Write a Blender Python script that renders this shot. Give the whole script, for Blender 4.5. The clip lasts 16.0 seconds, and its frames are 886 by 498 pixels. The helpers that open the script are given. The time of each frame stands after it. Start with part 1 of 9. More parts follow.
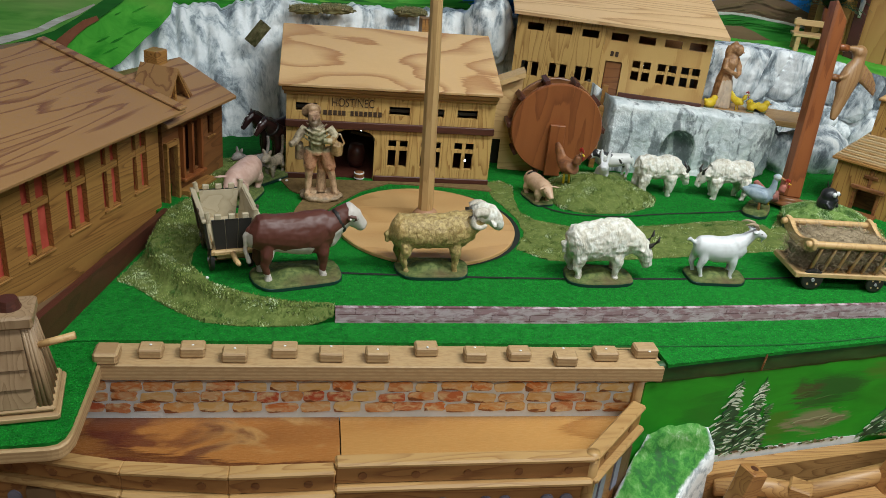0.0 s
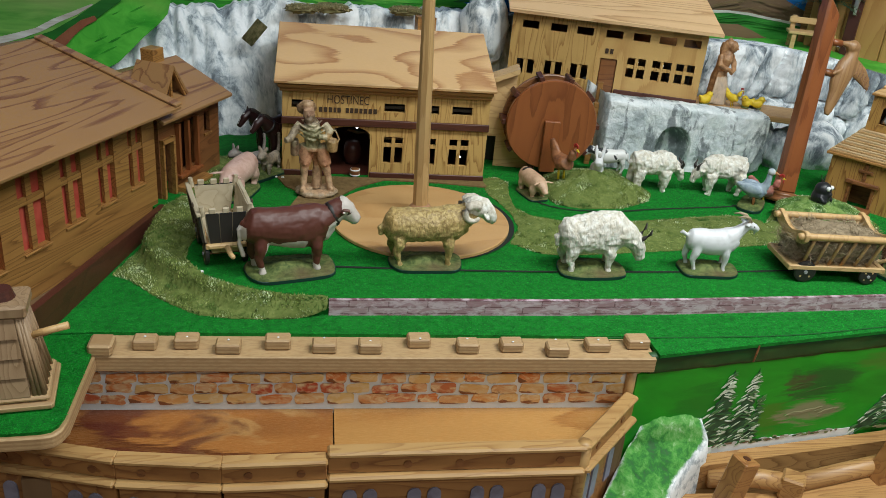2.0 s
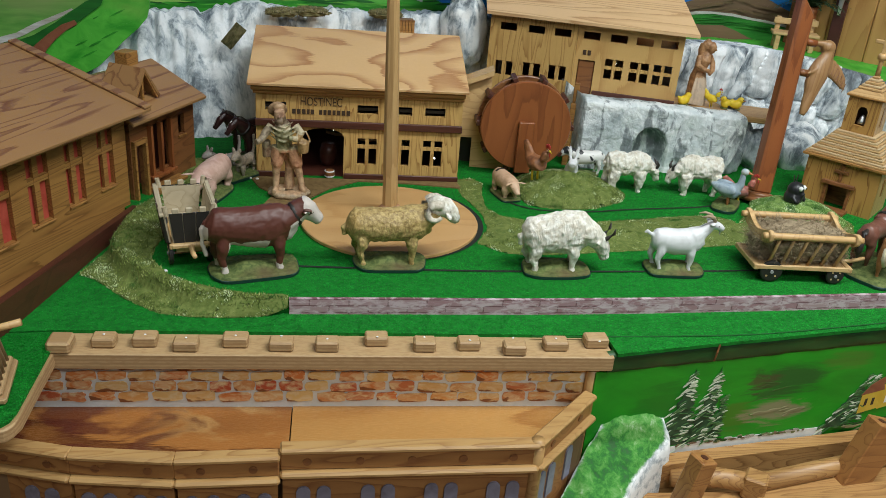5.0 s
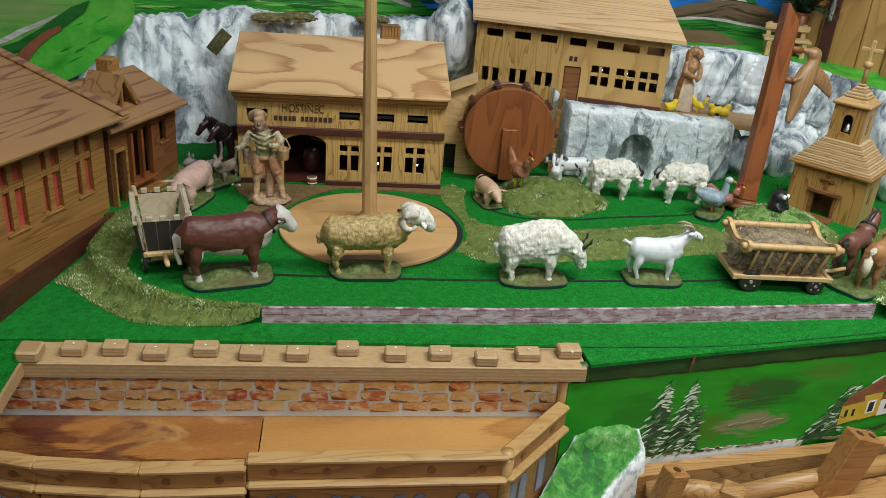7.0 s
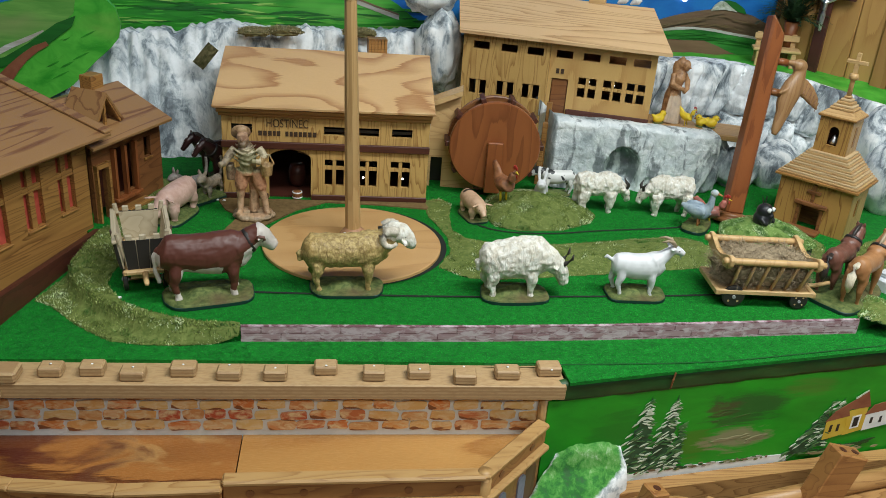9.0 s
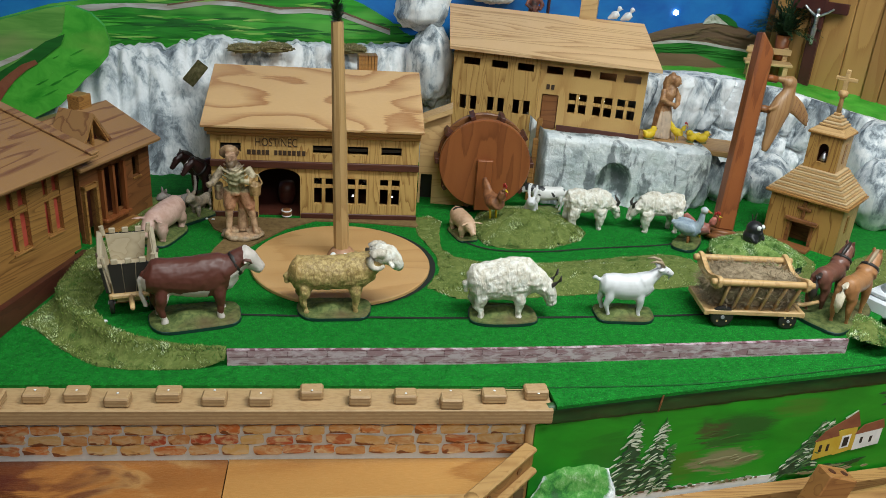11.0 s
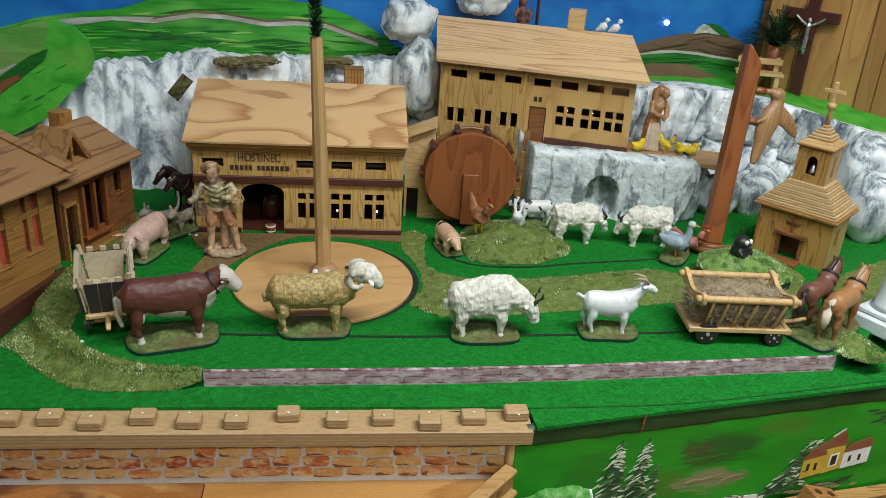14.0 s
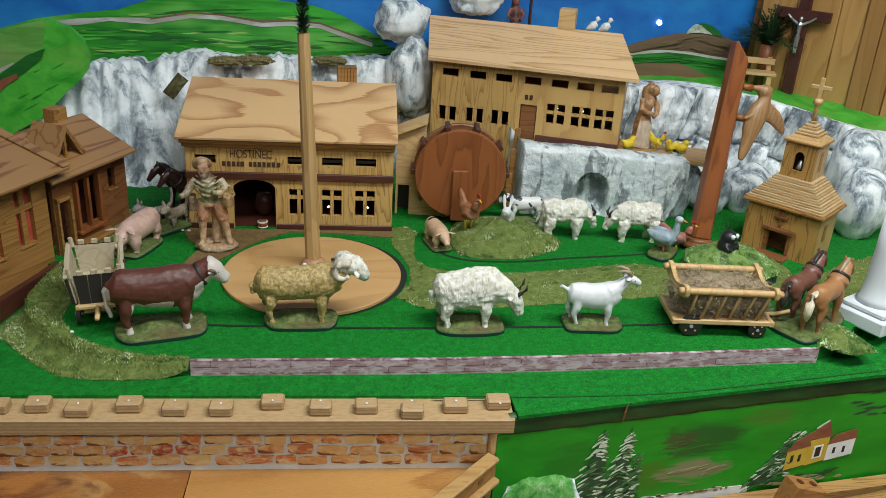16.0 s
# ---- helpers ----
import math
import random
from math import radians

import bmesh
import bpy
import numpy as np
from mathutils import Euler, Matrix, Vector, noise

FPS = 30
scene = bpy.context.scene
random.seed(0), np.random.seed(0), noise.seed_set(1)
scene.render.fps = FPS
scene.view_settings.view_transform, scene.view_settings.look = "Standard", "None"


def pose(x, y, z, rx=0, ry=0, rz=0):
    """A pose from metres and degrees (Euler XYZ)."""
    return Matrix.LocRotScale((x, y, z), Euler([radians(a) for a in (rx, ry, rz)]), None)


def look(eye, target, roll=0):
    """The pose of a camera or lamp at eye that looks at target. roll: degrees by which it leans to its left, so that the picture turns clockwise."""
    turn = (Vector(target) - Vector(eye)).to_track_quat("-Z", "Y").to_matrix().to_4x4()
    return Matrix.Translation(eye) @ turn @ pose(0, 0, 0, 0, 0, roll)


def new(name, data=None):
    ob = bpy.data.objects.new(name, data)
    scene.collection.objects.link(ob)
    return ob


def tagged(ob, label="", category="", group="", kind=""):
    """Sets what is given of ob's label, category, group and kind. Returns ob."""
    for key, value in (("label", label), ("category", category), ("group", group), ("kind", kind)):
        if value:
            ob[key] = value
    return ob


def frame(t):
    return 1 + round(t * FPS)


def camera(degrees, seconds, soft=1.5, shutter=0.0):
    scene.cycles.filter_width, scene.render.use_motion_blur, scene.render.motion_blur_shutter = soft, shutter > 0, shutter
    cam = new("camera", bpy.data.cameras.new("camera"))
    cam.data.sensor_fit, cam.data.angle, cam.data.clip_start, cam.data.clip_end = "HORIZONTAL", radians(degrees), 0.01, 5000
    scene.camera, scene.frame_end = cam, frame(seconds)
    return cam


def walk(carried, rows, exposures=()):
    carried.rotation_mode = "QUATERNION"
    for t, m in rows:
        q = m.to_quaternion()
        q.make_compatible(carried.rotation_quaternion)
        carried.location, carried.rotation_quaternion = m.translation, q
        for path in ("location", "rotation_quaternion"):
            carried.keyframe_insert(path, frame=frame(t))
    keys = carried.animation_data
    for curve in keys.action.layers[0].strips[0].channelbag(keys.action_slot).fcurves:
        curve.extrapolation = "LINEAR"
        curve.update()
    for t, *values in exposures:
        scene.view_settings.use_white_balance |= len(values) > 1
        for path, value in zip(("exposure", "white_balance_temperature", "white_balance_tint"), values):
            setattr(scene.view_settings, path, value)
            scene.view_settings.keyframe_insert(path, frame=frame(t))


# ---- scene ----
cam = camera(54.28, 16.0, 0.75)
# seconds, eye x y z, yaw, pitch, roll
PATH = [
    (0.0, -0.1152, -1.0155, 0.5446, -14.767, -25.842, 5.772),
    (0.5, -0.1167, -1.0142, 0.5315, -14.817, -25.702, 5.788),
    (1.0, -0.1140, -1.0175, 0.5273, -14.748, -25.622, 5.710),
    (1.5, -0.1085, -1.0253, 0.5321, -14.577, -25.525, 5.606),
    (2.0, -0.1024, -1.0323, 0.5338, -14.390, -25.479, 5.352),
    (2.5, -0.0925, -1.0391, 0.5314, -14.187, -25.340, 5.196),
    (3.0, -0.0793, -1.0459, 0.5296, -13.983, -25.304, 5.062),
    (3.5, -0.0675, -1.0495, 0.5279, -13.813, -25.271, 4.959),
    (4.0, -0.0537, -1.0531, 0.5312, -13.547, -25.243, 4.758),
    (6.5, -0.0041, -1.0576, 0.5442, -12.743, -25.305, 4.914),
    (7.0, 0.0115, -1.0566, 0.5485, -12.529, -25.275, 4.720),
    (7.5, 0.0221, -1.0557, 0.5507, -12.425, -25.140, 4.574),
    (8.0, 0.0307, -1.0542, 0.5548, -12.376, -25.111, 4.403),
    (8.5, 0.0367, -1.0534, 0.5614, -12.288, -25.137, 4.403),
    (9.0, 0.0431, -1.0529, 0.5665, -12.211, -25.080, 4.353),
    (11.5, 0.0669, -1.0381, 0.5951, -12.216, -24.850, 4.125),
    (12.0, 0.0758, -1.0336, 0.6005, -12.144, -24.858, 4.046),
    (12.5, 0.0833, -1.0312, 0.6020, -12.094, -24.791, 3.987),
    (13.0, 0.0887, -1.0292, 0.6008, -12.044, -24.684, 3.971),
    (13.5, 0.0924, -1.0280, 0.5998, -11.958, -24.660, 3.948),
    (14.0, 0.0943, -1.0287, 0.6020, -11.908, -24.605, 3.840),
    (14.5, 0.0980, -1.0313, 0.5992, -11.807, -24.480, 3.766),
    (15.0, 0.1052, -1.0399, 0.5953, -11.568, -24.422, 3.693),
    (15.5, 0.1140, -1.0488, 0.5890, -11.359, -24.313, 3.491),
    (16.0, 0.1235, -1.0564, 0.5908, -11.206, -24.123, 3.522),
]


def stance(x, y, z, yaw, pitch, roll):
    a, b = radians(yaw), radians(pitch)
    ahead = Vector((-math.sin(a) * math.cos(b), math.cos(a) * math.cos(b), math.sin(b)))
    eye = Vector((x, y, z))
    return look(eye, eye + ahead, roll)


walk(cam, [(r[0], stance(*r[1:])) for r in PATH])

# ---- light: a closed room with ceiling panels ----
world = bpy.data.worlds.new("world")
scene.world = world
world.use_nodes = True
world.node_tree.nodes["Background"].inputs[0].default_value = (0.5, 0.52, 0.55, 1)
world.node_tree.nodes["Background"].inputs[1].default_value = 0.05
scene.view_settings.exposure = 0.0


def ceiling_lamp(x, y, sx, sy, watts):
    data = bpy.data.lights.new("ceiling_panel_light", "AREA")
    data.shape, data.size, data.size_y, data.energy = "RECTANGLE", sx, sy, watts
    data.color = (0.93, 1.0, 1.0)
    ob = new("ceiling_panel_light", data)
    ob.matrix_world = pose(x, y, 1.545)
    return ob


ceiling_lamp(-0.35, -0.6, 1.2, 0.3, 9.8)
ceiling_lamp(0.95, -0.6, 1.2, 0.3, 34.7)
ceiling_lamp(0.6, -1.9, 1.2, 0.3, 21.3)

# ---- mesh helpers ----


def part(name, bm, material, parent=None, label="", smooth=False):
    me = bpy.data.meshes.new(name)
    bmesh.ops.recalc_face_normals(bm, faces=bm.faces)
    bm.to_mesh(me)
    bm.free()
    if smooth:
        me.polygons.foreach_set("use_smooth", [True] * len(me.polygons))
    me.materials.append(material)
    ob = new(name, me)
    if parent is not None:
        ob.parent = parent
    if label:
        ob["label"] = label
    return ob


def thing(name, m, label, category, group="", kind=""):
    ob = new(name)
    ob.empty_display_size = 0.02
    ob.matrix_world = m
    return tagged(ob, label, category, group, kind)


def solo(name, bm, material, m, label, category, group="", kind="", smooth=False):
    ob = part(name, bm, material, None, "", smooth)
    ob.matrix_world = m
    return tagged(ob, label, category, group, kind)


def box(bm, x0, x1, y0, y1, z0, z1, m=None, bev=0.0):
    r = bmesh.ops.create_cube(bm, size=1.0)
    vs = r["verts"]
    for v in vs:
        v.co = Vector((x0 + (v.co.x + 0.5) * (x1 - x0), y0 + (v.co.y + 0.5) * (y1 - y0), z0 + (v.co.z + 0.5) * (z1 - z0)))
    if bev:
        es = list({e for v in vs for e in v.link_edges})
        out = bmesh.ops.bevel(bm, geom=es, offset=bev, segments=1, affect="EDGES")
        vs = list({v for f in out["faces"] for v in f.verts} | {v for v in vs if v.is_valid})
    if m is not None:
        for v in vs:
            v.co = m @ v.co
    return vs


def prism(bm, pts, lo, hi, axis="y", m=None, bev=0.0):
    """A polygon swept along an axis. pts are (a, b) in the other two axes, in xyz order."""
    def at(a, b, c):
        return {"x": (c, a, b), "y": (a, c, b), "z": (a, b, c)}[axis]
    low = [bm.verts.new(at(a, b, lo)) for a, b in pts]
    top = [bm.verts.new(at(a, b, hi)) for a, b in pts]
    fs = [bm.faces.new(low), bm.faces.new(top[::-1])]
    n = len(pts)
    for i in range(n):
        fs.append(bm.faces.new((low[i], top[i], top[(i + 1) % n], low[(i + 1) % n])))
    vs = low + top
    if bev:
        es = list({e for f in fs for e in f.edges})
        out = bmesh.ops.bevel(bm, geom=es, offset=bev, segments=1, affect="EDGES")
        vs = list({v for f in out["faces"] for v in f.verts} | {v for v in vs if v.is_valid})
    if m is not None:
        for v in vs:
            v.co = m @ v.co
    return vs


def tube(bm, path, radii, seg=10, flat=1.0):
    """A closed round body along a path of points; radii one for each, or (across, upright) pairs."""
    pts = [Vector(p) for p in path]
    rings = []
    for i, p in enumerate(pts):
        d = (pts[min(i + 1, len(pts) - 1)] - pts[max(i - 1, 0)]).normalized()
        up = Vector((0, 0, 1)) if abs(d.z) < 0.85 else Vector((1, 0, 0))
        side = d.cross(up).normalized()
        up = side.cross(d).normalized()
        r = radii[i]
        ra, rb = r if isinstance(r, tuple) else (r * flat, r)
        rings.append([bm.verts.new(p + side * ra * math.cos(2 * math.pi * k / seg) + up * rb * math.sin(2 * math.pi * k / seg)) for k in range(seg)])
    for a, b in zip(rings, rings[1:]):
        for k in range(seg):
            bm.faces.new((a[k], a[(k + 1) % seg], b[(k + 1) % seg], b[k]))
    bm.faces.new(rings[0][::-1])
    bm.faces.new(rings[-1])


def ball(bm, c, r, rot=(0, 0, 0), seg=12):
    m = pose(*c, *rot) @ Matrix.Diagonal((*(r if isinstance(r, tuple) else (r, r, r)), 1))
    bmesh.ops.create_uvsphere(bm, u_segments=seg, v_segments=max(6, seg // 2 + 2), radius=1.0, matrix=m)


def lathe(bm, profile, seg=24, m=None):
    rings = []
    for r, z in profile:
        ring = [Vector((r * math.cos(2 * math.pi * k / seg), r * math.sin(2 * math.pi * k / seg), z)) for k in range(seg)]
        rings.append([bm.verts.new(m @ v if m is not None else v) for v in ring])
    for a, b in zip(rings, rings[1:]):
        for k in range(seg):
            bm.faces.new((a[k], a[(k + 1) % seg], b[(k + 1) % seg], b[k]))
    bm.faces.new(rings[0][::-1])
    bm.faces.new(rings[-1])


def pierced(bm, u0, u1, z0, z1, y0, y1, holes):
    """An upright board from y0 to y1 with rectangular holes (a, b, c, d): a to b along it, c to d upwards."""
    us = sorted({u0, u1, *[h[0] for h in holes], *[h[1] for h in holes]})
    zs = sorted({z0, z1, *[h[2] for h in holes], *[h[3] for h in holes]})
    def solid(i, j):
        if not (0 <= i < len(us) - 1 and 0 <= j < len(zs) - 1):
            return False
        a, b = (us[i] + us[i + 1]) / 2, (zs[j] + zs[j + 1]) / 2
        return not any(h[0] < a < h[1] and h[2] < b < h[3] for h in holes)
    made = {}
    def v(i, j, k):
        key = (i, j, k)
        if key not in made:
            made[key] = bm.verts.new((us[i], (y0, y1)[k], zs[j]))
        return made[key]
    for i in range(len(us) - 1):
        for j in range(len(zs) - 1):
            if not solid(i, j):
                continue
            bm.faces.new((v(i, j, 0), v(i + 1, j, 0), v(i + 1, j + 1, 0), v(i, j + 1, 0)))
            bm.faces.new((v(i, j, 1), v(i, j + 1, 1), v(i + 1, j + 1, 1), v(i + 1, j, 1)))
            for di, dj, a, b in ((-1, 0, (0, 0), (0, 1)), (1, 0, (1, 1), (1, 0)), (0, -1, (1, 0), (0, 0)), (0, 1, (0, 1), (1, 1))):
                if not solid(i + di, j + dj):
                    p, q = (i + a[0], j + a[1]), (i + b[0], j + b[1])
                    bm.faces.new((v(*p, 0), v(*q, 0), v(*q, 1), v(*p, 1)))


def nbm():
    return bmesh.new()


# ---- materials ----


def mat(name, rough=0.6, metal=0.0, color=(0.5, 0.5, 0.5), spec=0.5):
    ma = bpy.data.materials.new(name)
    ma.use_nodes = True
    b = ma.node_tree.nodes["Principled BSDF"]
    b.inputs["Roughness"].default_value, b.inputs["Metallic"].default_value = rough, metal
    b.inputs["Base Color"].default_value = (*color, 1)
    b.inputs["Specular IOR Level"].default_value = spec
    return ma


class Nodes:
    """Shorter calls for a material's node tree."""
    def __init__(self, ma, space="Object"):
        self.t, self.b = ma.node_tree, ma.node_tree.nodes["Principled BSDF"]
        self.co = self.t.nodes.new("ShaderNodeTexCoord").outputs[space]

    def link(self, a, b):
        self.t.links.new(a, b)

    def moved(self, scale=(1, 1, 1), rot=(0, 0, 0), shift=None):
        n = self.t.nodes.new("ShaderNodeMapping")
        n.inputs["Scale"].default_value, n.inputs["Rotation"].default_value = scale, [radians(a) for a in rot]
        self.link(self.co, n.inputs["Vector"])
        if shift is not None:
            self.link(shift, n.inputs["Location"])
        return n.outputs[0]

    def noise(self, vec, scale, detail=3.0, rough=0.5, distort=0.0):
        n = self.t.nodes.new("ShaderNodeTexNoise")
        n.inputs["Scale"].default_value, n.inputs["Detail"].default_value = scale, detail
        n.inputs["Roughness"].default_value, n.inputs["Distortion"].default_value = rough, distort
        self.link(vec, n.inputs["Vector"])
        return n.outputs["Fac"]

    def voronoi(self, vec, scale, feature="F1"):
        n = self.t.nodes.new("ShaderNodeTexVoronoi")
        n.feature = feature
        n.inputs["Scale"].default_value = scale
        self.link(vec, n.inputs["Vector"])
        return n.outputs["Distance"]

    def math(self, op, a, b=None):
        n = self.t.nodes.new("ShaderNodeMath")
        n.operation = op
        for i, x in enumerate((a, b)):
            if x is None:
                continue
            if isinstance(x, (int, float)):
                n.inputs[i].default_value = x
            else:
                self.link(x, n.inputs[i])
        return n.outputs[0]

    def ramp(self, fac, stops):
        n = self.t.nodes.new("ShaderNodeValToRGB")
        e = n.color_ramp.elements
        while len(e) < len(stops):
            e.new(0.5)
        for s, (p, c) in zip(e, stops):
            s.position, s.color = p, (*c, 1)
        self.link(fac, n.inputs[0])
        return n.outputs[0]

    def mix(self, fac, a, b, kind="MIX"):
        n = self.t.nodes.new("ShaderNodeMix")
        n.data_type, n.blend_type = "RGBA", kind
        for sock, x in ((n.inputs[0], fac), (n.inputs[6], a), (n.inputs[7], b)):
            if isinstance(x, (int, float)):
                sock.default_value = x
            elif isinstance(x, tuple):
                sock.default_value = (*x, 1)
            else:
                self.link(x, sock)
        return n.outputs[2]

    def split(self, vec=None):
        n = self.t.nodes.new("ShaderNodeSeparateXYZ")
        self.link(self.co if vec is None else vec, n.inputs[0])
        return n.outputs

    def colour(self, sock):
        self.link(sock, self.b.inputs["Base Color"])

    def rough(self, sock):
        self.link(sock, self.b.inputs["Roughness"])

    def bump(self, height, strength=0.3, dist=0.001):
        n = self.t.nodes.new("ShaderNodeBump")
        n.inputs["Strength"].default_value, n.inputs["Distance"].default_value = strength, dist
        self.link(height, n.inputs["Height"])
        self.link(n.outputs[0], self.b.inputs["Normal"])

    def random(self):
        return self.t.nodes.new("ShaderNodeObjectInfo").outputs["Random"]


def wood(name, light, dark, stretch=(1, 6, 6), scale=9.0, bands=7.0, sharp=0.35, rough=0.42, fine=(3, 60, 60), rot=(0, 0, 0), amount=1.0):
    """Flat-sawn veneer: growth rings cut as contours of a stretched noise, fine fibres, a thin varnish."""
    ma = mat(name, rough)
    n = Nodes(ma)
    vec = n.moved(stretch, rot)
    base = n.noise(vec, scale, 1.6, 0.4, 0.15)
    jag = n.noise(n.moved(fine, rot), 9.0, 2.0, 0.6)
    band = n.math("FRACT", n.math("ADD", n.math("MULTIPLY", base, bands * 1.8), n.math("MULTIPLY", jag, 0.28)))
    mid = tuple((a * 0.55 + b * 0.45) for a, b in zip(light, dark))
    col = n.ramp(band, [(0.0, light), (0.62 - sharp * 0.7, light), (0.72, mid), (0.90, dark), (0.955, light)])
    fib = n.noise(n.moved(fine, rot), 40.0, 3.0, 0.6)
    col = n.mix(0.20 * amount, col, n.ramp(fib, [(0.3, dark), (0.7, light)]), "MIX")
    tone = n.noise(n.moved((1, 1, 1)), 6.0, 2.0)
    col = n.mix(n.math("MULTIPLY", n.ramp(tone, [(0.4, (0, 0, 0)), (0.7, (1, 1, 1))]), 0.35), col, mid)
    n.colour(col)
    n.rough(n.math("ADD", n.math("MULTIPLY", fib, 0.25), rough - 0.1))
    n.bump(fib, 0.15, 0.0006)
    return ma


PINE_L, PINE_D = (0.56, 0.33, 0.13), (0.30, 0.13, 0.04)
W_ROOF = wood("plywood_roof", (0.70, 0.45, 0.21), (0.36, 0.15, 0.05), (1.0, 2.0, 2.0), 4.0, 4.5, 0.22)
W_ROOF_MILL = wood("plywood_roof_striped", (0.70, 0.47, 0.25), (0.40, 0.21, 0.085), (0.35, 4.2, 4.2), 5.0, 8.0, 0.3)
W_ROOF_L = wood("plywood_roof_brown", (0.34, 0.185, 0.072), (0.14, 0.048, 0.022), (0.42, 4.6, 4.6), 5.0, 4.2, -0.06, 0.40)
W_WALL = wood("pine_wall", (0.58, 0.365, 0.125), (0.25, 0.110, 0.026), (7.0, 7.0, 0.8), 6.0, 6.0, 0.30, 0.40, (60, 60, 3))
W_MILL = wood("pale_pine_board", (0.56, 0.35, 0.125), (0.42, 0.225, 0.07), (2.2, 2.2, 0.5), 4.0, 3.5, 0.35, 0.40, (60, 60, 3))
W_WALL_L = wood("pine_wall_amber", (0.40, 0.20, 0.056), (0.15, 0.058, 0.016), (0.5, 6.5, 6.5), 6.0, 7.0, 0.6, 0.36)
W_DARK = wood("brown_veneer", (0.25, 0.10, 0.034), (0.11, 0.036, 0.013), (0.8, 5, 5), 6.0, 6.0, 0.4, 0.36)
W_RED = wood("mahogany", (0.29, 0.092, 0.028), (0.16, 0.044, 0.014), (4, 4, 0.8), 5.0, 4.0, 0.6, 0.33, (50, 50, 3))
W_FOOT = wood("dark_red_band", (0.085, 0.024, 0.014), (0.05, 0.014, 0.009), (1, 5, 5), 6.0, 4.0, 0.5, 0.4)
W_PALE = wood("pale_ply", (0.62, 0.41, 0.19), (0.46, 0.27, 0.11), (1, 5, 5), 7.0, 5.0, 0.4, 0.45)
W_PALEZ = wood("pale_turned_wood", (0.58, 0.37, 0.16), (0.44, 0.25, 0.095), (5, 5, 0.8), 7.0, 4.0, 0.5, 0.42, (60, 60, 3))
W_POLE = wood("planed_tan_pole", (0.50, 0.315, 0.135), (0.37, 0.21, 0.080), (5, 5, 0.5), 7.0, 4.0, 0.5, 0.45, (60, 60, 3))
W_DISC = wood("disc_ply", (0.58, 0.345, 0.145), (0.46, 0.245, 0.090), (0.7, 2.6, 2.6), 4.0, 3.5, 0.5, 0.3)
W_DECK_L = wood("dark_stained_deck_ply", (0.36, 0.145, 0.038), (0.07, 0.018, 0.008), (0.5, 1.8, 1.8), 4.2, 2.4, 0.45, 0.24)
n = Nodes(W_DECK_L)
under = n.b.inputs["Base Color"].links[0].from_socket
blot = n.noise(n.moved((1.0, 1.6, 1.0)), 11.0, 4.0, 0.5, 0.6)
red = n.math("ADD", n.math("MULTIPLY", n.math("SUBTRACT", -0.20, n.split()[0]), 1.6), n.math("SUBTRACT", blot, 0.42))
tint = n.mix(n.math("MULTIPLY", n.ramp(blot, [(0.52, (0, 0, 0)), (0.60, (1, 1, 1))]), 0.55), under, (0.46, 0.27, 0.10))
n.colour(n.mix(n.math("MULTIPLY", n.ramp(red, [(0.02, (0, 0, 0)), (0.10, (1, 1, 1))]), 0.8), tint, (0.085, 0.018, 0.012)))
W_DECK = wood("deck_ply", (0.48, 0.255, 0.080), (0.28, 0.115, 0.030), (0.45, 2.0, 2.0), 3.4, 2.6, 0.75, 0.24)
W_PANEL = wood("room_panelling", (0.50, 0.28, 0.090), (0.36, 0.175, 0.050), (4, 4, 0.3), 4.0, 5.0, 0.5, 0.4, (50, 50, 2))
n = Nodes(W_PANEL)
old = n.b.inputs["Base Color"].links[0].from_socket
n.colour(n.mix(n.ramp(n.random(), [(0.0, (0.55, 0.55, 0.55)), (0.5, (0, 0, 0)), (1.0, (0.25, 0.25, 0.25))]), old, (0.20, 0.085, 0.024)))


def ply_edge(name):
    ma = mat(name, 0.55)
    n = Nodes(ma)
    z = n.split()[2]
    w = n.math("FRACT", n.math("MULTIPLY", z, 210.0))
    fib = n.noise(n.moved((8, 8, 60)), 30.0, 3.0)
    col = n.mix(n.math("MULTIPLY", n.math("GREATER_THAN", w, 0.55), 0.6), (0.47, 0.31, 0.155), (0.27, 0.15, 0.065))
    grain = n.noise(n.moved((6, 22, 22)), 14.0, 3.0, 0.6, 0.5)
    col = n.mix(n.math("MULTIPLY", n.ramp(grain, [(0.45, (0, 0, 0)), (0.62, (1, 1, 1))]), 0.5), col, (0.30, 0.165, 0.07))
    n.colour(n.mix(n.math("MULTIPLY", fib, 0.4), col, (0.40, 0.25, 0.115)))
    n.bump(fib, 0.15, 0.0006)
    return ma


W_TIMBER = wood("stained_pine_timber", (0.40, 0.19, 0.060), (0.20, 0.072, 0.022), (0.6, 5.0, 5.0), 6.0, 5.0, 0.4, 0.38)
W_STAND = wood("grained_pine_timber", (0.45, 0.245, 0.088), (0.20, 0.088, 0.028), (0.5, 7, 7), 6.0, 7.0, 0.35, 0.4)
W_RAIL = wood("worn_tan_rail", (0.46, 0.275, 0.105), (0.30, 0.15, 0.05), (0.6, 6, 6), 7.0, 5.0, 0.4, 0.42)
W_BIRD = wood("brown_carved_wood", (0.36, 0.20, 0.085), (0.24, 0.115, 0.042), (5, 5, 0.8), 7.0, 4.0, 0.5, 0.42, (60, 60, 3))
W_EDGE = ply_edge("layered_plywood_edge")
BLACKWOOD = mat("black_stain_and_interior_dark", 0.5, 0, (0.02, 0.017, 0.015))
INK = mat("burnt_lettering", 0.7, 0, (0.05, 0.026, 0.012))


